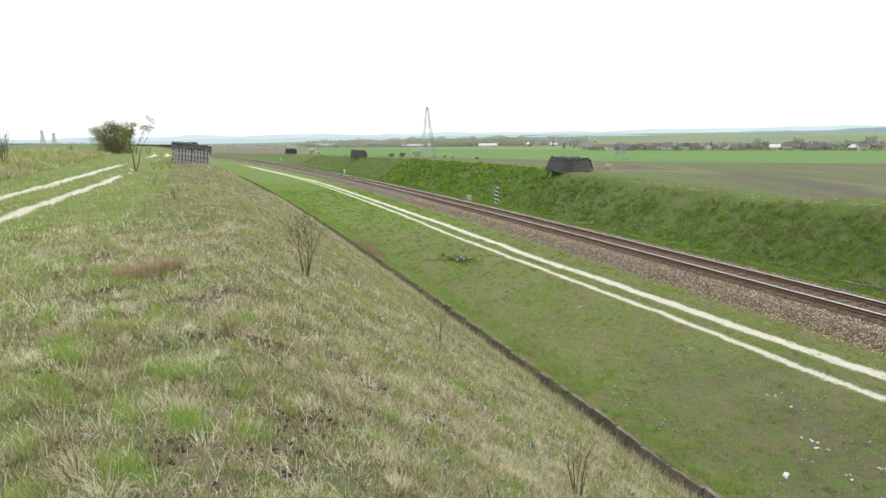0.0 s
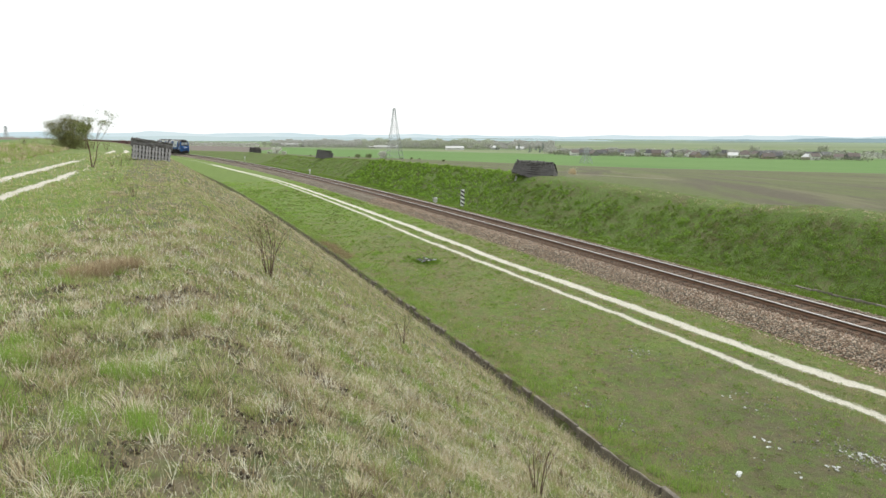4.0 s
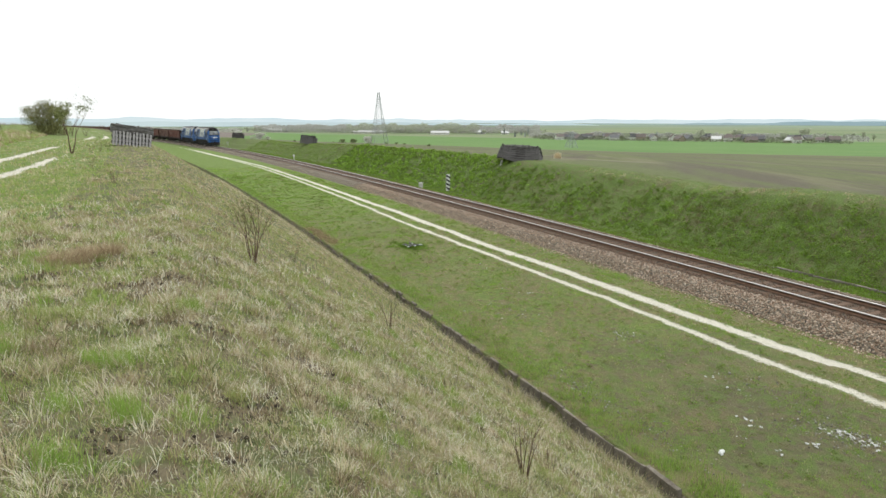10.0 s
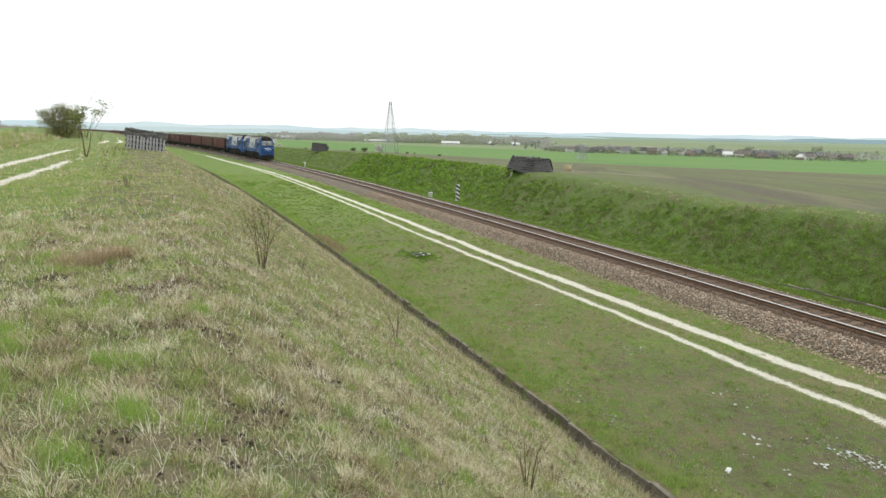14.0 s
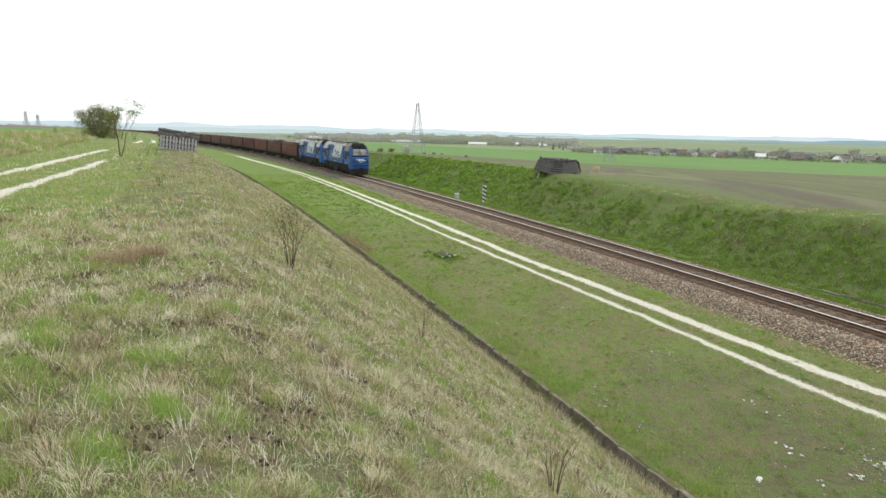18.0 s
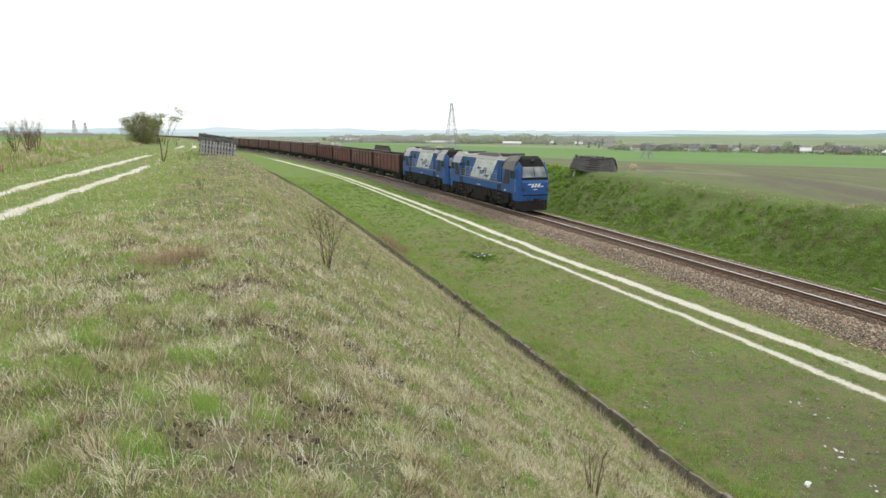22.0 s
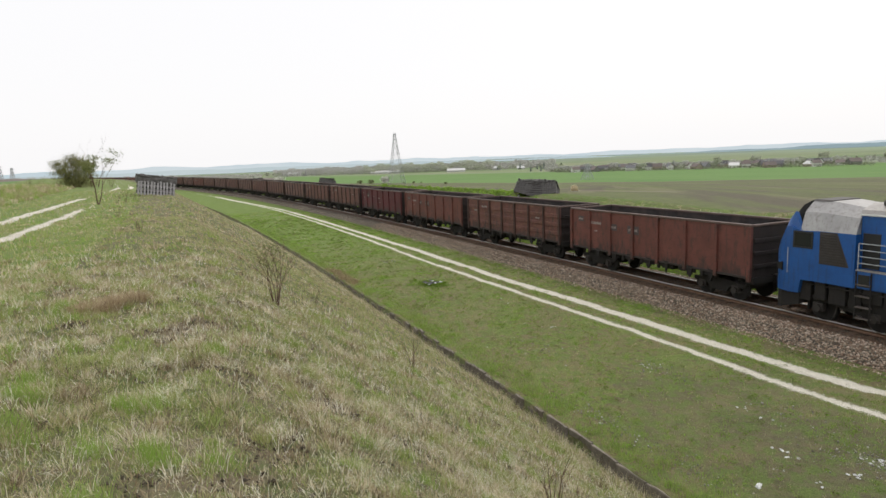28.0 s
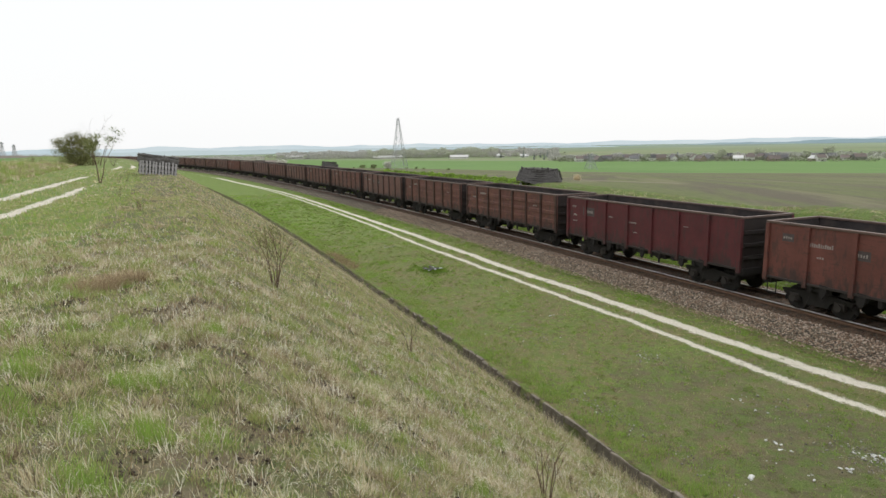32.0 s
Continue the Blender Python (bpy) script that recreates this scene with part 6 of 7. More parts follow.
octa = np.array([(1, 0, 0), (-1, 0, 0), (0, 1, 0), (0, -1, 0), (0, 0, 0.8), (0, 0, -0.8)])
tri = np.array([(0, 2, 4), (2, 1, 4), (1, 3, 4), (3, 0, 4), (2, 0, 5), (1, 2, 5), (3, 1, 5), (0, 3, 5)])
size = 0.022 + 0.026 * rg.rand(n)
jit = octa[None] * size[:, None, None] * (0.75 + 0.5 * rg.rand(n, 6, 1))
an = rg.rand(n) * 6.28
c, s_ = np.cos(an)[:, None], np.sin(an)[:, None]
co = np.stack([jit[..., 0] * c - jit[..., 1] * s_, jit[..., 0] * s_ + jit[..., 1] * c, jit[..., 2]], -1) + np.stack([x, y, z + 0.012], -1)[:, None]
stone_tone = np.where(abs(o) < 1.6, 0.18 * rg.rand(n), 0.1 + 0.9 * rg.rand(n))
me = fast_mesh("ballast_stones", co.reshape(-1, 3), (np.arange(n)[:, None, None] * 6 + tri[None]).reshape(-1, 3), {"tone": np.repeat(stone_tone, 6)})
M_STONE = blade_mat("ballast_stone", [(0.0, (0.10, 0.062, 0.042)), (0.3, (0.27, 0.185, 0.13)), (0.7, (0.46, 0.345, 0.26)), (1.0, (0.70, 0.60, 0.50))], 0.9)
me.materials.append(M_STONE)
tagged(new("ballast_stones", me), "loose brown and grey crushed stone ballast", "ballast", kind="stuff")

# clods of dark soil in the worn spots of the slope
x, y = sector(60000, 2.0, 13, -50, 42, rg)
cs, co_ = along_many(x, y)
ok = (bareness(x, y, cs, co_) > 0.42 + 0.25 * rg.rand(len(x))) & (co_ < -15)
x, y, cs, co_ = x[ok], y[ok], cs[ok], co_[ok]
n = len(x)
jit = octa[None] * ((0.005 + 0.018 * rg.rand(n) ** 2.5)[:, None, None]) * (0.6 + 0.8 * rg.rand(n, 6, 1))
me = fast_mesh("soil_clods", (jit + np.stack([x, y, height(cs, co_) + 0.006], -1)[:, None]).reshape(-1, 3), (np.arange(n)[:, None, None] * 6 + tri[None]).reshape(-1, 3), {"tone": np.repeat(rg.rand(n), 6)})
me.materials.append(blade_mat("dark_soil_clods", [(0.0, (0.045, 0.035, 0.026)), (0.7, (0.10, 0.08, 0.06)), (1.0, (0.20, 0.17, 0.135))], 0.95))
tagged(new("soil_clods", me), "dark crumbling clods of soil on the worn slope", "soil", kind="stuff")

# ---- shrubs and trees ----
M_BARK = plain("dark_bark", (0.085, 0.062, 0.045), 0.9, 0, 0.35, 9, 0.4)
M_TWIG = plain("reddish_brown_twigs", (0.12, 0.075, 0.05), 0.9, 0, 0.3, 9, 0.2)
# Bark of far trees, paled to carry the haze in its colour.
M_FARBARK = plain("hazed_grey_bark", (0.26, 0.25, 0.23), 0.9, 0, 0.2, 2, 0)
M_CONCPOST = plain("pale_concrete", (0.50, 0.49, 0.46), 0.9, 0, 0.2, 6, 0.3)


def leaf_mat(name, lo, hi):
    m = mat(name, 0.8)
    k = Net(m)
    g = k.n.new("ShaderNodeNewGeometry")
    k.color(k.ramp(g.outputs["Random Per Island"], [(0.1, lo), (0.9, hi)]))
    return m


M_LEAF_OLIVE = leaf_mat("olive_spring_leaves", (0.11, 0.11, 0.038), (0.27, 0.27, 0.09))
M_LEAF_FIELD = leaf_mat("dull_green_shrub_leaves", (0.13, 0.155, 0.06), (0.26, 0.29, 0.13))
M_LEAF_FRESH = leaf_mat("fresh_spring_leaves", (0.11, 0.13, 0.035), (0.27, 0.30, 0.10))
# Three leaf colours for far trees, lightened so the haze is in them.
M_LEAF_HAZY = leaf_mat("hazed_spring_leaves", (0.36, 0.385, 0.29), (0.50, 0.53, 0.40))
M_LEAF_BROWN = leaf_mat("hazed_bare_crowns", (0.38, 0.375, 0.36), (0.52, 0.505, 0.48))
M_LEAF_DARK = leaf_mat("hazed_conifer_needles", (0.24, 0.275, 0.265), (0.33, 0.37, 0.345))
M_LEAF_VILLAGE = leaf_mat("village_spring_leaves", (0.15, 0.165, 0.115), (0.29, 0.30, 0.20))
M_BLOSSOM = leaf_mat("white_blossom", (0.50, 0.50, 0.44), (0.80, 0.80, 0.74))


def grow(bm, base, direction, length, r, depth, rg2, tips, spread_a=0.6, kids=3, seg=5, bend=0.18):
    """A limb of two bent pieces that forks."""
    p = Vector(base)
    d = Vector(direction).normalized()
    for i in range(2):
        q = p + d * length / 2
        tube(bm, p, q, r * (1 - 0.25 * i), r * (0.75 - 0.2 * i), seg)
        p = q
        d = (d + Vector((rg2.uniform(-bend, bend), rg2.uniform(-bend, bend), rg2.uniform(-bend * 0.4, bend)))).normalized()
    tips.append((p.copy(), depth))
    if depth <= 0:
        return
    for i in range(kids):
        nd = (d + Vector((rg2.uniform(-1, 1), rg2.uniform(-1, 1), rg2.uniform(-0.25, 0.7))) * spread_a).normalized()
        grow(bm, p, nd, length * rg2.uniform(0.55, 0.85), r * 0.5, depth - 1, rg2, tips, spread_a, kids, max(3, seg - 1), bend)


def leaf_cloud(points, n, radius, size, seed, flat=0.8):
    rg2 = np.random.RandomState(seed)
    pts = np.array([tuple(p) for p in points])
    c = pts[rg2.randint(0, len(pts), n)] + rg2.normal(0, radius, (n, 3)) * np.array([1, 1, flat])
    u = rg2.normal(0, 1, (n, 3))
    u /= np.linalg.norm(u, axis=1)[:, None]
    v = np.cross(u, rg2.normal(0, 1, (n, 3)))
    v /= np.linalg.norm(v, axis=1)[:, None]
    k = size * (0.6 + 0.8 * rg2.rand(n, 1))
    co = np.stack([c - u * k, c + v * k * 0.55, c + u * k, c - v * k * 0.55], 1).reshape(-1, 3)
    return fast_mesh("leaves", co, np.arange(4 * n).reshape(n, 4))


def twiggy_shrub(s, o, h, stems, depth, seed, label, leaves=0, name="shrub", r=0.012, spread_a=0.45, kids=2, lean=0.35):
    x, y, z = ground_at(s, o)
    ob = tagged(new(name), label, "shrub")
    ob.matrix_basis = pose(x, y, z - 0.03)
    rg2 = random.Random(seed)
    tips = []
    for i in range(stems):
        bm = bmesh.new()
        a = i / stems * 6.28 + rg2.random()
        q = rg2.uniform(0.1, lean)
        grow(bm, (0.04 * math.cos(a), 0.04 * math.sin(a), 0), (math.cos(a) * q, math.sin(a) * q, 1), h * rg2.uniform(0.35, 0.5), r * rg2.uniform(0.7, 1.2), depth, rg2, tips, spread_a, kids)
        part("stem", bm, M_TWIG, ob)
    if leaves:
        me = leaf_cloud([t for t, d in tips if d <= 1], leaves, h * 0.05, h * 0.016, seed)
        me.materials.append(M_LEAF_FRESH)
        piece("leaves", me, ob, "sparse fresh young leaves")
    return ob


twiggy_shrub(-2.0, -21.57, 1.3, 7, 2, 3, "bare twiggy shrub with a few yellow-green buds on the slope", 420, r=0.013, lean=0.3, spread_a=0.55, kids=3)
twiggy_shrub(-2.0, -18.54, 0.85, 3, 2, 4, "thin bare brown sapling twigs on the slope", 30, r=0.014)
twiggy_shrub(-10.0, -19.71, 0.95, 6, 1, 5, "thin upright bare stems on the slope", 0, r=0.008, lean=0.16)
twiggy_shrub(-9.4, -18.9, 0.45, 4, 1, 15, "short dry weed stems on the slope", 0, r=0.005, lean=0.3)
twiggy_shrub(2.5, -19.9, 0.7, 8, 2, 16, "dry brown weed clump on the slope", 30, r=0.006, lean=0.5)
twiggy_shrub(31.0, -27.72, 3.0, 3, 3, 6, "young sparse tree with thin crooked branches beside the dirt road", 1100, r=0.05, lean=0.4)
for i, (s, o, h) in enumerate(((35.5, -36.5, 2.5), (34.2, -37.0, 2.0), (37.0, -36.4, 1.9), (39, -37.2, 1.4), (24.0, -36.4, 1.0))):
    twiggy_shrub(s, o, h, 11, 2, 20 + i, "bare brown roadside shrub", 160, r=0.022, lean=0.5, kids=3)
for i, (s, o, h) in enumerate(((32.5, -26.2, 1.1), (33.6, -25.7, 0.8), (30.5, -26.6, 0.7), (17.0, -25.8, 0.6), (8.5, -24.6, 0.45))):
    twiggy_shrub(s, o, h, 7, 2, 30 + i, "dry reddish weed stalks in the grass", 15, r=0.009, lean=0.5)


def big_bush(s, o, h, w, seed):
    x, y, z = ground_at(s, o)
    ob = tagged(new("willow_bush"), "large dense olive-green bush with bare tips beside the dirt road", "bush")
    ob.matrix_basis = pose(x, y, z - 0.1)
    rg2 = random.Random(seed)
    tips = []
    for i in range(16):
        bm = bmesh.new()
        a = i * 2.4
        q = rg2.uniform(0.15, 0.75)
        grow(bm, (0.5 * math.cos(a), 0.5 * math.sin(a), 0), (math.cos(a) * q * w / h, math.sin(a) * q * w / h, 1), h * rg2.uniform(0.34, 0.42), 0.055, 2, rg2, tips, 0.6, 3, 4)
        part("limb", bm, M_BARK, ob)
    low = [Vector((rg2.gauss(0, w * 0.26), rg2.gauss(0, w * 0.26), rg2.uniform(0.2, h * 0.55))) for _ in range(220)]
    me = leaf_cloud([t for t, d in tips] + low, 30000, h * 0.065, 0.052, seed)
    me.materials.append(M_LEAF_OLIVE)
    piece("crown", me, ob, "dense small olive-green leaves")
    for i in range(2):
        bm = bmesh.new()
        grow(bm, (1.9 + 1.0 * i, 0.2, 0), (0.05 + 0.25 * i, 0, 1), h * 0.62 - 0.8 * i, 0.06, 3, rg2, tips, 0.5, 2, 4)
        part("bare_limb", bm, M_TWIG, ob, "bare thin branches above the bush")
    return ob


big_bush(86.5, -33.3, 4.5, 4.8, 9)
for i, (s, o, h) in enumerate(((80, -28.9, 1.3), (76.0, -37.5, 1.0))):
    twiggy_shrub(s, o, h, 8, 2, 45 + i, "low olive-green shrub on the plateau", 500, r=0.02, lean=0.7)


def tree_proto(kind, seed):
    rg2 = random.Random(seed)
    names = {"round": ("deciduous_tree", "distant leafy deciduous tree in spring green paled by painted haze"), "bare": ("bare_tree", "distant bare brown-grey tree"), "fir": ("conifer", "distant dark narrow conifer"),
             "blossom": ("blossoming_tree", "white blossoming shrub at the field edge"), "field": ("field_shrub", "low olive shrub at the field edge"), "poplar": ("tall_tree", "distant tall slender tree, its leaf paled by painted haze")}
    ob = tagged(new(names[kind][0]), names[kind][1], "shrub" if kind in ("blossom", "field") else "tree")
    tips = []
    bm = bmesh.new()
    if kind == "fir":
        tube(bm, (0, 0, 0), (0, 0, 11), 0.2, 0.04, 6)
        pts = []
        for i in range(260):
            z = 1.0 + 10.0 * (i / 260)
            q = rg2.uniform(0.2, 1) * (11.6 - z) * 0.22
            a = rg2.random() * 6.28
            pts.append((q * math.cos(a), q * math.sin(a), z - q * 0.25))
        me = leaf_cloud(pts, 900, 0.16, 0.42, seed, 0.5)
        me.materials.append(M_LEAF_DARK)
    elif kind in ("blossom", "field"):
        for i in range(7):
            a = i * 0.9
            grow(bm, (0, 0, 0), (math.cos(a) * 0.7, math.sin(a) * 0.7, 1), 1.2, 0.05, 2, rg2, tips, 0.8, 3, 4)
        me = leaf_cloud([t for t, d in tips] + [Vector((rg2.gauss(0, 0.9), rg2.gauss(0, 0.9), rg2.uniform(0.1, 1.5))) for _ in range(50)], 2000, 0.32, 0.12, seed, 0.9)
        me.materials.append(M_BLOSSOM if kind == "blossom" else M_LEAF_FIELD)
    else:
        slim = kind == "poplar"
        tube(bm, (0, 0, 0), (0, 0, 4.5), 0.16, 0.1, 6)
        for i in range(6 if not slim else 9):
            a = i * 1.9
            zz = 0.5 + i * (0.6 if not slim else 0.8)
            grow(bm, (0, 0, zz), (math.cos(a) * (0.8 if not slim else 0.25), math.sin(a) * (0.8 if not slim else 0.25), 0.9), 2.5 - 0.1 * i, 0.05, 2, rg2, tips, 0.6 if not slim else 0.3, 3, 4)
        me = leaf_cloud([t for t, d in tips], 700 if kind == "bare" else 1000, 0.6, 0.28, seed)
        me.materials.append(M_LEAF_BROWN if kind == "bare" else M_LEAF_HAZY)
    part("trunk", bm, M_BARK if kind in ("blossom", "field") else M_FARBARK, ob)
    piece("crown", me, ob)
    return ob


TREES = {k: [tree_proto(k, 100 + i * 7 + j) for j in range(2)] for i, k in enumerate(("round", "bare", "fir", "blossom", "field", "poplar"))}
_used = set()


def plant(kind, az, d, size, rnd=random.Random(8)):
    proto = TREES[kind][rnd.randrange(2)]
    x, y, z = land(az, d)
    m = pose(x, y, z - 0.1, 0, 0, rnd.uniform(0, 360)) @ Matrix.Diagonal((size * rnd.uniform(0.9, 1.2), size * rnd.uniform(0.9, 1.2), size, 1))
    if proto.name not in _used:
        _used.add(proto.name)
        proto.matrix_basis = m
        return proto
    return copy_thing(proto, m)


rt = random.Random(12)
# field edge: blossoming and low shrubs by the lattice tower
for kind, az, d, size in (("blossom", -14.57, 181, 0.75), ("blossom", -13.9, 184, 0.5), ("blossom", -15.2, 183, 0.4), ("blossom", -5.1, 205, 0.85), ("field", -6.4, 200, 0.5), ("field", -7.4, 198, 0.42), ("field", -8.2, 200, 0.3), ("field", -10.2, 178, 0.42), ("field", -11.6, 170, 0.36), ("field", -2.5, 205, 0.5), ("field", -1.8, 207, 0.35), ("field", 0.45, 190, 0.55), ("field", -3.4, 203, 0.4)):
    plant(kind, az, d, size)
# village trees
for az in (11.33, 12.27, 15.54, 15.81, 18.08, 21.6, 24.05, 26.9, 30.22, 31.69):
    plant(rt.choice(("round", "bare", "round")), az, rt.uniform(840, 940), rt.uniform(0.9, 1.5))
for az in (32.41, 33.12, 33.82, 34.37, 34.92, 35.59, 36.25):
    plant("poplar", az, rt.uniform(860, 930), rt.uniform(0.75, 1.15))
for az in (20.56, 26.95, 8.3, 9.2):
    plant("fir", az, rt.uniform(880, 1000), rt.uniform(0.8, 1.1))
for i in range(80):
    plant(rt.choice(("round", "bare", "bare")), 9.5 + 24 * i / 80 + rt.uniform(-0.3, 0.3), rt.uniform(830, 990), rt.uniform(0.35, 0.85))
# tree belts across the valley
for i in range(130):
    az = -16 + 27 * i / 130 + rt.uniform(-0.25, 0.25)
    thick = 1.25 if -5 < az < 3 else 0.85
    plant(rt.choice(("round", "bare", "bare", "round", "bare")), az, rt.uniform(1120, 1350), rt.uniform(0.7, 1.0) * thick)
for i in range(14):
    plant(rt.choice(("bare", "bare", "bare", "fir")), 3 + 7.5 * i / 14 + rt.uniform(-0.2, 0.2), rt.uniform(1020, 1150), rt.uniform(0.8, 1.3))
for i in range(26):
    plant("bare", -42 + 25 * i / 26 + rt.uniform(-0.4, 0.4), rt.uniform(900, 1400), rt.uniform(0.5, 0.9))
for lst in TREES.values():
    for p in lst:
        if p.name not in _used:
            for c in list(p.children_recursive) + [p]:
                bpy.data.objects.remove(c)

# ---- the village ----
M_WALLS = [plain("pale_render_wall", (0.68, 0.67, 0.64), 0.9, 0, 0.12, 0.5, 0), plain("tan_render_wall", (0.34, 0.28, 0.23), 0.9, 0, 0.15, 0.5, 0), plain("grey_render_wall", (0.22, 0.215, 0.21), 0.9, 0, 0.15, 0.5, 0)]
M_ROOFS = [plain("grey_sheet_roof", (0.17, 0.17, 0.18), 0.8, 0, 0.15, 0.5, 0), plain("brown_tile_roof", (0.17, 0.14, 0.13), 0.85, 0, 0.2, 0.5, 0), plain("pale_sheet_roof", (0.60, 0.60, 0.60), 0.6, 0, 0.1, 0.5, 0), plain("dark_sheet_roof", (0.085, 0.085, 0.09), 0.8, 0, 0.15, 0.5, 0)]
M_WINDOW = plain("dark_window", (0.06, 0.065, 0.07), 0.3, 0, 0.1, 1, 0)


def house(az, d, w, dep, wall_h, roof_h, turn, wi, ri, name="house"):
    x, y, z = land(az, d)
    ob = tagged(new(name), ("distant village house with pitched roof" if name == "house" else "long low distant farm building"), "building", "buildings of the village")
    ob.matrix_basis = pose(x, y, z - 0.3, 0, 0, turn)
    bm = bmesh.new()
    box(bm, -w / 2, w / 2, -dep / 2, dep / 2, 0, wall_h)
    for e in (-1, 1):
        v = [bm.verts.new(c) for c in ((e * w / 2, -dep / 2, wall_h), (e * w / 2, dep / 2, wall_h), (e * w / 2, 0, wall_h + roof_h))]
        bm.faces.new(v)
    part("wall", bm, M_WALLS[wi], ob)
    for sd in (-1, 1):
        ww = w / 2 + 0.4
        pts = [(-ww, sd * (dep / 2 + 0.5), wall_h - 0.25), (ww, sd * (dep / 2 + 0.5), wall_h - 0.25), (ww, 0, wall_h + roof_h + 0.08), (-ww, 0, wall_h + roof_h + 0.08)]
        part("roof", plate(pts, 0.15), M_ROOFS[ri], ob)
    part("chimney", boxes((w * 0.2, w * 0.2 + 0.6, -0.3, 0.3, wall_h + roof_h * 0.6, wall_h + roof_h + 0.8)), M_WALLS[1], ob)
    n = max(2, int(w / 3))
    for i in range(n):
        xx = -w / 2 + (i + 0.5) * w / n
        for sd in (-1, 1):
            part("window", boxes((xx - 0.5, xx + 0.5, sd * dep / 2 - 0.04, sd * dep / 2 + 0.04, 1.1, 2.4)), M_WINDOW, ob)
    return ob


rh = random.Random(31)
for i, az in enumerate((12.27, 13.96, 16.55, 17.0, 18.44, 19.24, 20.3, 21.86, 22.41, 23.08, 26.18, 27.92, 28.55, 30.81, 31.18, 33.68)):
    house(az, 815 + rh.uniform(-25, 45), rh.uniform(9, 13), rh.uniform(7, 9), rh.uniform(3.0, 4.6), rh.uniform(3.0, 4.2), rh.choice((10, -15, 80, 100, -5)), rh.choice((0, 0, 1, 2)), rh.choice((0, 1, 1, 2, 3)))
for i in range(26):
    house(rh.uniform(10.5, 32), 870 + rh.uniform(0, 90), rh.uniform(8, 12), rh.uniform(7, 8), rh.uniform(3.0, 4.6), rh.uniform(3.0, 4.2), rh.choice((10, -15, 80, 100, -5)), rh.choice((0, 1, 2)), rh.choice((0, 0, 1, 3)))
for az, d, w, ri, wi, h in ((13.0, 830, 30, 3, 2, 4), (14.6, 850, 14, 3, 2, 4), (25.3, 830, 11, 2, 0, 3.5), (28.1, 825, 22, 3, 2, 4), (32.8, 850, 9, 1, 0, 3), (1.46, 1110, 32, 2, 0, 3.5), (-5.4, 1190, 40, 2, 0, 3), (-4.2, 1200, 20, 2, 0, 3), (-13.3, 1250, 36, 2, 0, 4.5), (-12.6, 1260, 20, 0, 2, 5), (5.2, 1150, 16, 2, 0, 4), (7.4, 1150, 14, 2, 0, 3), (-25.5, 1200, 24, 2, 0, 4)):
    house(az, d, w, 11, h, 3.2, -az + rh.uniform(-6, 6), wi, ri, "farm_building")

# ---- lattice towers ----
# Lighter copy of the steel for far pylons, distance haze in its colour.
M_FARGALV = plain("hazed_galvanised_steel", (0.46, 0.49, 0.49), 0.7, 0.1, 0.15, 2, 0)
M_GALV = plain("galvanised_steel", (0.36, 0.38, 0.38), 0.6, 0.3, 0.15, 2, 0)


def lattice_tower(az, d, h, base, levels, arms, label, r=0.06, turn=20):
    x, y, z = land(az, d)
    ob = tagged(new("lattice_tower"), label, "pylon")
    ob.matrix_basis = pose(x, y, z - 0.2, 0, 0, turn)
    half = lambda q: base / 2 * (1 - q) ** 1.15 + 0.28
    for sx in (-1, 1):
        for sy in (-1, 1):
            rings = []
            for i in range(levels + 1):
                c, q = half(i / levels), r * 1.5
                rings.append([(sx * c - q, sy * c - q, i / levels * h), (sx * c + q, sy * c - q, i / levels * h), (sx * c + q, sy * c + q, i / levels * h), (sx * c - q, sy * c + q, i / levels * h)])
            part("leg", loft(rings), M_GALV, ob)
    for i in range(levels):
        a, b = i / levels, (i + 1) / levels
        for k in range(4):
            c0, c1 = [((-1, -1), (1, -1), (1, 1), (-1, 1))[j % 4] for j in (k, k + 1)]
            for (p0, q0), (p1, q1) in (((c0, a), (c1, b)), ((c1, a), (c0, b)), ((c0, b), (c1, b))):
                bm = bmesh.new()
                tube(bm, (p0[0] * half(q0), p0[1] * half(q0), q0 * h), (p1[0] * half(q1), p1[1] * half(q1), q1 * h), r, seg=3)
                part("brace", bm, M_GALV, ob)
    for zz, w in arms:
        bm = bmesh.new()
        for sd in (-1, 1):
            tube(bm, (0, 0, zz + 0.5), (sd * w, 0, zz), r, seg=3)
            tube(bm, (0, 0, zz - 0.2), (sd * w, 0, zz), r, seg=3)
            tube(bm, (sd * w, 0, zz), (sd * w, 0, zz - 1.0), r * 0.6, seg=3)
        part("cross_arm", bm, M_GALV, ob)
    return ob


lattice_tower(-4.05, 203, 16.3, 4.2, 12, (), "tall grey lattice tower at the edge of the green field", 0.034)
lattice_tower(13.32, 247, 6.2, 3.2, 4, ((5.6, 1.6),), "small lattice mast beside the ploughed field", 0.05)
for az in (-35.2, -34.45):
    far_pylon = lattice_tower(az, 420, 8.6, 1.8, 5, ((7.6, 2.4),), "faint distant lattice pylon", 0.06, -20)
    for c in far_pylon.children:
        c.data.materials[0] = M_FARGALV

# ---- trackside things ----
M_WPAINT = plain("white_sign_paint", (0.72, 0.72, 0.70), 0.6, 0, 0.1, 5, 0.1)
M_BPAINT = plain("black_sign_paint", (0.025, 0.025, 0.027), 0.6, 0, 0.1, 5, 0.1)


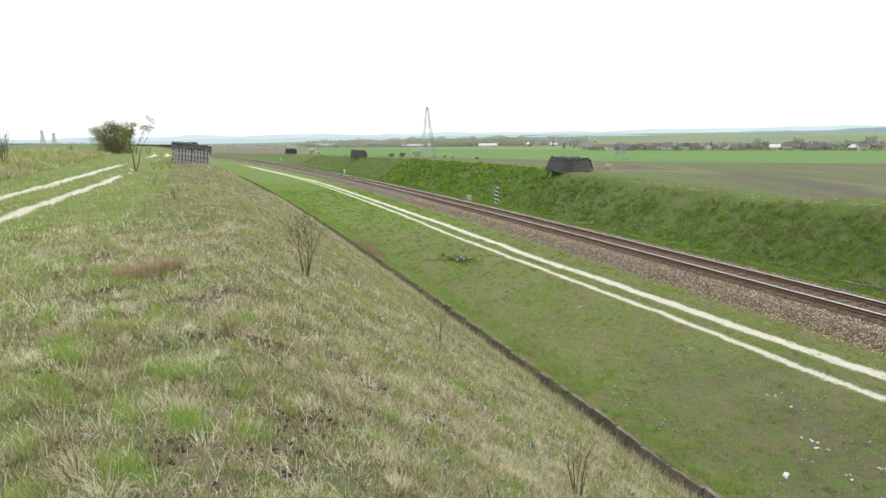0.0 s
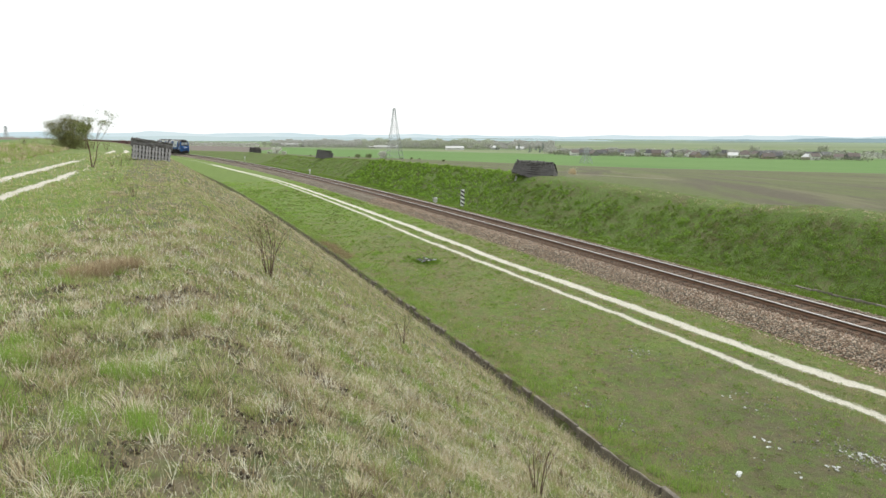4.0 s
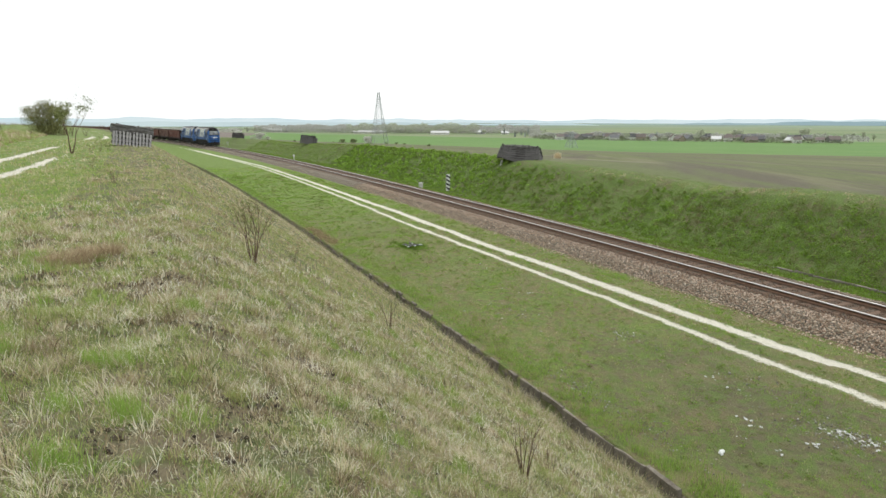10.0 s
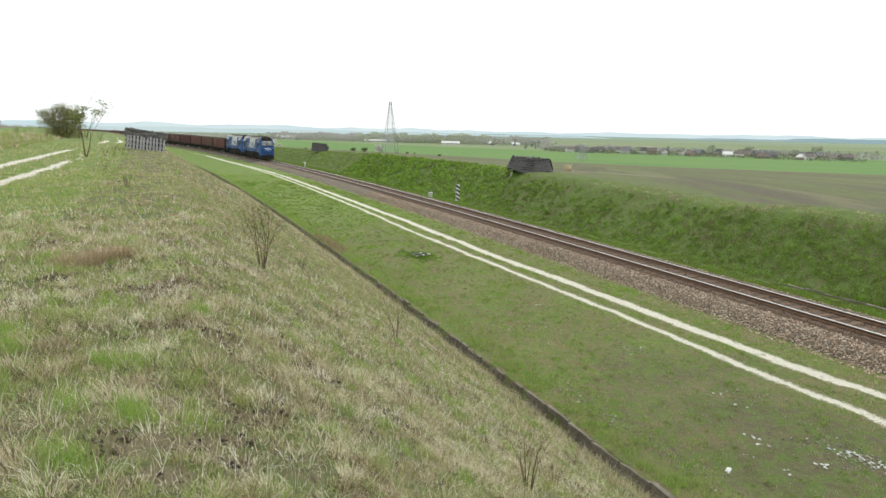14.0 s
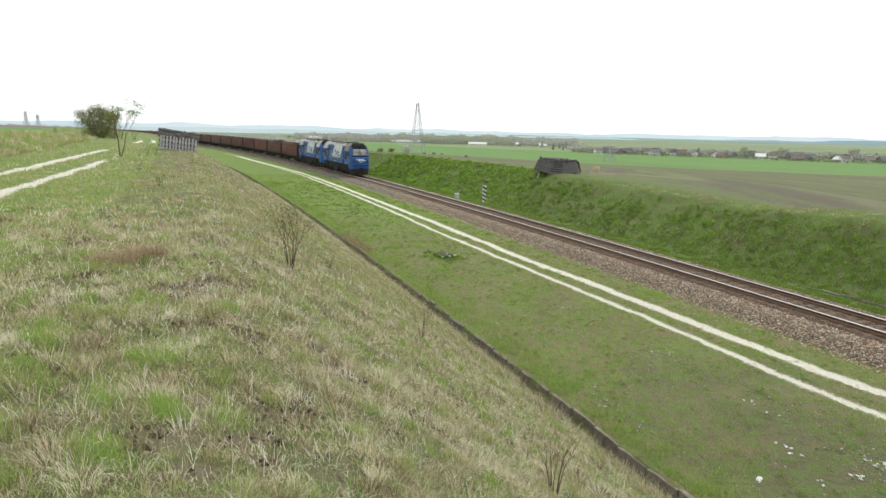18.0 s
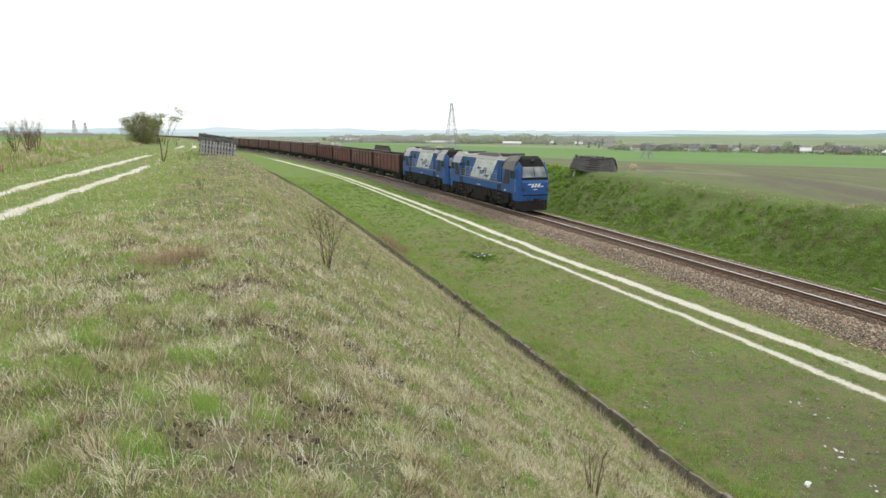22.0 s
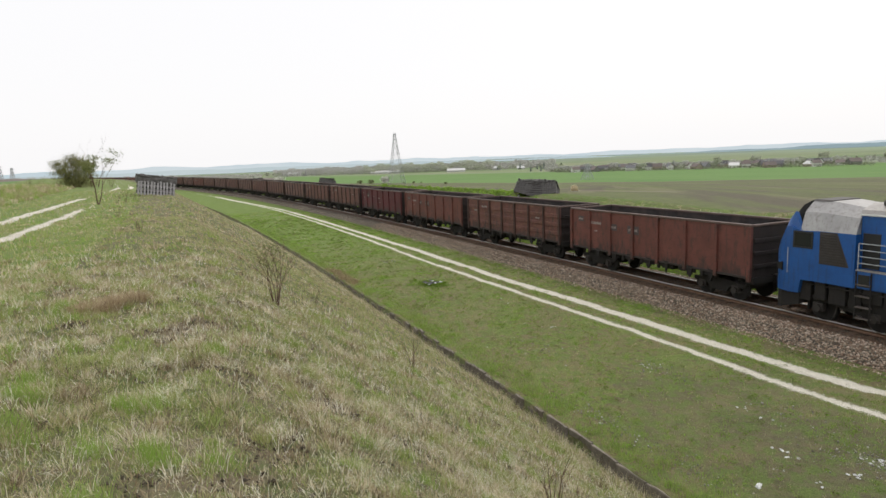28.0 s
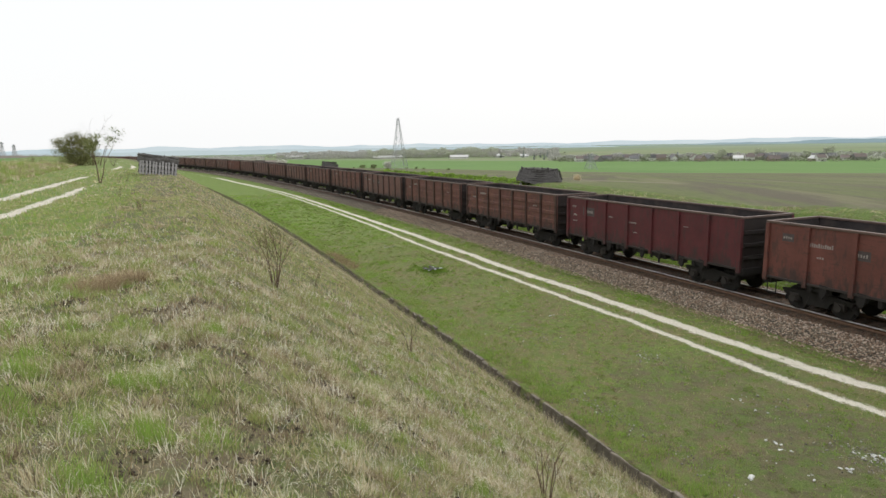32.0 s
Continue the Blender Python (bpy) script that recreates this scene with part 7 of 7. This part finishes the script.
def striped_post(s, o, h, w):
    x, y, z = ground_at(s, o)
    ob = tagged(new("striped_marker_board"), "upright board with slanted black and white stripes by the track", "track sign")
    a = math.degrees(float(np.interp(s, LINE_S, LINE_A)))
    ob.matrix_basis = pose(x, y, z - 0.05, 0, 0, a)
    part("board", boxes((-w / 2, w / 2, -0.03, 0.03, 0.05, h), bevel=0.008), M_WPAINT, ob, "white board")
    part("post", tubes(((0, 0.06, -0.2), (0, 0.06, h * 0.9), 0.035)), M_UNDER, ob)
    n = 4
    for i in range(n):
        z0 = 0.12 + i * (h - 0.2) / n
        part("stripe", plate([(-w / 2, -0.034, z0 + 0.24), (w / 2, -0.034, z0), (w / 2, -0.034, z0 + 0.2), (-w / 2, -0.034, z0 + 0.44)], 0.006), M_BPAINT, ob, "black slanted stripe")
    return ob


striped_post(43.0, 5.0, 1.85, 0.44)
x, y, z = ground_at(44.5, 2.55)
kmp = tagged(new("marker_stone"), "low white concrete marker beside the rail", "marker stone")
kmp.matrix_basis = pose(x, y, z, 0, 0, 25)
part("stone", boxes((-0.2, 0.2, -0.12, 0.12, -0.1, 0.5), bevel=0.03), M_CONCPOST, kmp)
part("cap", boxes((-0.22, 0.22, -0.14, 0.14, 0.49, 0.56), bevel=0.02), M_WPAINT, kmp)
for s, o, turn in ((165.0, 6.5, 10), (96.0, 2.6, 0)):
    x, y, z = ground_at(s, o)
    b = tagged(new("white_marker_post"), "short white trackside marker post", "marker post")
    b.matrix_basis = pose(x, y, z, 0, 0, turn)
    part("post", boxes((-0.07, 0.07, -0.07, 0.07, -0.1, 0.95), bevel=0.015), M_WPAINT, b)
    part("plate", boxes((-0.2, 0.2, -0.09, -0.07, 0.62, 0.95)), M_WPAINT, b)
x, y, z = ground_at(40.6, 9.9)
bd = tagged(new("white_board"), "white board leaning in the grass below the stack", "board")
bd.matrix_basis = pose(x, y, z + 0.02, -12, 22, 20)
part("panel", boxes((-0.11, 0.11, -0.015, 0.015, 0, 0.62), bevel=0.005), M_WPAINT, bd)

# straw heap at the corner of the field
x, y = math.sin(radians(12.2)) * 84, math.cos(radians(12.2)) * 84
hs, ho = along(x, y)
tufts("straw_heap", [(hs + 0.25 * i, ho + 0.1 * i) for i in range(5)], 160, 0.8, 0.03, 0.45, (0.14, 0.30), 0.16, 91, "tan upright dry straw at the field corner")

# litter and rubble on the cutting floor
M_LITTER = plain("white_crumpled_plastic", (0.62, 0.63, 0.62), 0.5, 0, 0.1, 12, 0.3)
M_RUBBLE = plain("grey_rubble", (0.13, 0.125, 0.12), 0.9, 0, 0.4, 8, 0.4)
M_CHALK = blade_mat("pale_rubble", [(0.0, (0.14, 0.13, 0.11)), (0.75, (0.34, 0.32, 0.29)), (1.0, (0.62, 0.60, 0.56))], 0.9)


def litter(s, o, size, seed):
    rg2 = random.Random(seed)
    x, y, z = ground_at(s, o)
    bm = bmesh.new()
    bmesh.ops.create_icosphere(bm, subdivisions=2, radius=size)
    for v in bm.verts:
        v.co = Vector((v.co.x * 1.2, v.co.y * 0.7, v.co.z * 0.35)) * rg2.uniform(0.35, 1.3)
    ob = part("litter", bm, M_LITTER, None, "", pose(x, y, z + size * 0.3, 0, 0, rg2.uniform(0, 360)))
    tagged(ob, "crumpled piece of white plastic litter in the grass", "litter", "litter on the cutting floor")
    return ob


litter(-6.85, -12.68, 0.10, 1)
rl = random.Random(4)
for (s, o, n, sp) in ((-7.4, -9.35, 26, 0.2), (-8.0, -9.2, 18, 0.2), (-7.5, -10.45, 4, 0.16), (-6.1, -11.0, 8, 0.16), (-6.55, -11.78, 3, 0.08), (-7.25, -11.5, 3, 0.1), (0.33, -9.3, 5, 0.22), (-3.8, -9.5, 5, 0.25), (-4.5, -9.46, 2, 0.15), (4.66, -13.06, 2, 0.08), (5.9, -9.7, 4, 0.15), (6.9, -10.0, 2, 0.2), (26.0, -9.78, 8, 0.3), (17.5, -10.2, 3, 0.4), (11, -9.0, 2, 1.0), (22, -12.6, 2, 0.5), (-3.5, -13.7, 4, 0.4), (33, -9.5, 2, 1.0), (45, -10.5, 2, 1.0)):
    for i in range(n):
        litter(s + rl.gauss(0, sp), o + rl.gauss(0, sp), rl.uniform(0.015, 0.05), rl.random())


def rubble(spots, seed, name, label):
    rg2 = np.random.RandomState(seed)
    P = []
    for s, o, n, ss, so_ in spots:
        P.append(np.stack([s + rg2.normal(0, ss, n), o + rg2.normal(0, so_, n)], -1))
    P = np.concatenate(P)
    m = len(P)
    x, y = place(P[:, 0], P[:, 1])
    z = height(P[:, 0], P[:, 1])
    k = 0.010 + 0.026 * rg2.rand(m) ** 3
    co = octa[None] * k[:, None, None] * (0.6 + 0.8 * rg2.rand(m, 6, 1)) + np.stack([x, y, z + 0.012], -1)[:, None]
    me = fast_mesh(name, co.reshape(-1, 3), (np.arange(m)[:, None, None] * 6 + tri[None]).reshape(-1, 3), {"tone": np.repeat(rg2.rand(m), 6)})
    me.materials.append(M_CHALK)
    tagged(new(name, me), label, "rubble", kind="stuff")


rubble([(-7.5, -9.3, 260, 0.4, 0.35), (-3.0, -13.5, 220, 0.9, 0.22), (-6, -13.4, 120, 1.2, 0.2), (26.0, -9.8, 160, 0.35, 0.35), (16.5, -10.4, 100, 0.3, 0.2), (-11.2, -9.6, 400, 0.5, 0.4), (3.0, -11.6, 120, 1.2, 0.5), (0.0, -9.5, 160, 0.6, 0.4), (-7, -9.8, 220, 0.6, 0.4), (-4.6, -8.9, 120, 0.7, 0.4), (-3.0, -23.4, 60, 0.5, 0.35)], 5, "chalky_rubble", "pale chalky stones scattered in the turf")

for i in range(26):
    ob = litter(16.5 + rl.gauss(0, 0.28), -10.4 + rl.gauss(0, 0.2), rl.uniform(0.06, 0.13), rl.random())
    ob.data.materials[0] = M_RUBBLE if i % 4 else M_LITTER
    ob.location.z += 0.14
    ob.name = "rubble_stone"
    ob["label"], ob["category"], ob["group"] = "broken grey rubble stone in a heap among weeds", "stone", "heap of rubble stones"
tufts("edge_debris", [(24.5 - 0.35 * i, -14.35 + 0.05 * (i % 5)) for i in range(16)], 130, 0.32, 0.014, 1.1, (0.02, 0.16), 0.2, 95, "dead brown stalks heaped along the concrete edging")
# ---- hills at the horizon: glowing sheets with haze painted in ----
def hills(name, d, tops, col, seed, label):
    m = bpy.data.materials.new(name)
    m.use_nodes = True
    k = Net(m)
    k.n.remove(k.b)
    # The sheets glow, with haze already mixed into their colour.
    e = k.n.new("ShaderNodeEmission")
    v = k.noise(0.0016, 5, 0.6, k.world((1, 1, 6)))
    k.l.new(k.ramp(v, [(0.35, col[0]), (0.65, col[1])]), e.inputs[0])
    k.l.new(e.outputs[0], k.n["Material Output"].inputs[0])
    az = np.linspace(-75, 75, 361)
    top = np.interp(az, tops[0], tops[1]) + wave(az, az * 0.3, 6, 9.0, seed) * d * 0.0007 + wave(az, az * 0.7, 6, 2.2, seed + 1) * d * 0.00025
    x, y = np.sin(np.radians(az)) * d, np.cos(np.radians(az)) * d
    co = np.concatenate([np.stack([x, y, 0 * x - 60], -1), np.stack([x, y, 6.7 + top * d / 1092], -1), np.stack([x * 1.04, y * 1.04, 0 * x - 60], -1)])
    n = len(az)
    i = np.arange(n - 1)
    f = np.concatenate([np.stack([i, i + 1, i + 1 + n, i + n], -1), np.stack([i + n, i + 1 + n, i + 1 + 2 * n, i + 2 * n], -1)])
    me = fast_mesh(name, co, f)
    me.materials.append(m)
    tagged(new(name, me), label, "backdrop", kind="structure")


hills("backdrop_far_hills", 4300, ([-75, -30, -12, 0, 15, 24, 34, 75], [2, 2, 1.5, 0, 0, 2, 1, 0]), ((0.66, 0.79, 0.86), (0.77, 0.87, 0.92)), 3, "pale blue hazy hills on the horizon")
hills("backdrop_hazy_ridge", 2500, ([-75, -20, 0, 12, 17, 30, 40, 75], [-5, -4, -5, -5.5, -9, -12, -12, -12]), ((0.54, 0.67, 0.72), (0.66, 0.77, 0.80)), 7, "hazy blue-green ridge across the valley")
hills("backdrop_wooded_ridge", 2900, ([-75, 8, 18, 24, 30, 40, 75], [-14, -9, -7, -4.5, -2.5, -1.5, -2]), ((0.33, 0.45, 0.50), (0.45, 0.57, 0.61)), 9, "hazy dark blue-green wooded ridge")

# ---- belts of distant wood ----
def wood(name, a0, a1, d0, d1, h, n, material, seed, label):
    rg2 = np.random.RandomState(seed)
    az = a0 + (a1 - a0) * rg2.rand(n)
    top = h * np.clip(0.68 + 0.34 * wave(az, az * 0.3, 7, 2.4, seed) + 0.16 * wave(az, az, 7, 0.8, seed + 1), 0.15, 1.2)
    d = d0 + (d1 - d0) * rg2.rand(n)
    base = np.interp(az, np.linspace(a0, a1, 30), [land(q, (d0 + d1) / 2)[2] for q in np.linspace(a0, a1, 30)])
    z = base + top * rg2.rand(n) ** 0.7
    c = np.stack([np.sin(np.radians(az)) * d, np.cos(np.radians(az)) * d, z], -1)
    u = rg2.normal(0, 1, (n, 3))
    u /= np.linalg.norm(u, axis=1)[:, None]
    v = np.cross(u, rg2.normal(0, 1, (n, 3)))
    v /= np.linalg.norm(v, axis=1)[:, None]
    k = 0.35 + 0.5 * rg2.rand(n, 1)
    co = np.stack([c - u * k, c + v * k, c + u * k, c - v * k], 1).reshape(-1, 3)
    me = fast_mesh(name, co, np.arange(4 * n).reshape(n, 4))
    me.materials.append(material)
    tagged(new(name, me), label, "woodland", kind="stuff")


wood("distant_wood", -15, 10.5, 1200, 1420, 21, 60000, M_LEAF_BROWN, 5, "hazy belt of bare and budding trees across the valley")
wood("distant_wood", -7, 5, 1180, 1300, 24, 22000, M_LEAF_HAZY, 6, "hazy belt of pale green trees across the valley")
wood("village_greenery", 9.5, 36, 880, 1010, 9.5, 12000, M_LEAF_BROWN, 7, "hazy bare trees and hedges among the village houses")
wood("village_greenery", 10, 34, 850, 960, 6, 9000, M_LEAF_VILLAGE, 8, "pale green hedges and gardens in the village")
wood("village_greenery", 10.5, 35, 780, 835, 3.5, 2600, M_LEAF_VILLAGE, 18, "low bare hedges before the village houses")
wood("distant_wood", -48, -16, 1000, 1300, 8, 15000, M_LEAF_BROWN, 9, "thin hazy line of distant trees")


# ---- what moves ----
def lead(t):
    """How far the train, slowing a little, is ahead of its later even pace."""
    return float(np.interp(t, [0, 6, 9, 13], [7.0, 5.5, 3.0, 0.0]))


def motions():
    for ob, s in vehicles:
        walk(ob, [(t, on_line(s - SPEED * t - lead(t))) for t in range(33)])
    # the wheels of the vehicles that pass close by roll along
    for ob, s in vehicles[:8]:
        for w in ob.children_recursive:
            if w.name.startswith("wheelset"):
                x, y, r = w.matrix_basis.translation
                step = 80 / math.degrees(SPEED / r)
                n = int(32 / step)
                walk(w, [(i * 32 / (n + 1), pose(x, y, r, 0, math.degrees(SPEED * i * 32 / (n + 1) / r) % 360, 0)) for i in range(n + 2)])


motions()
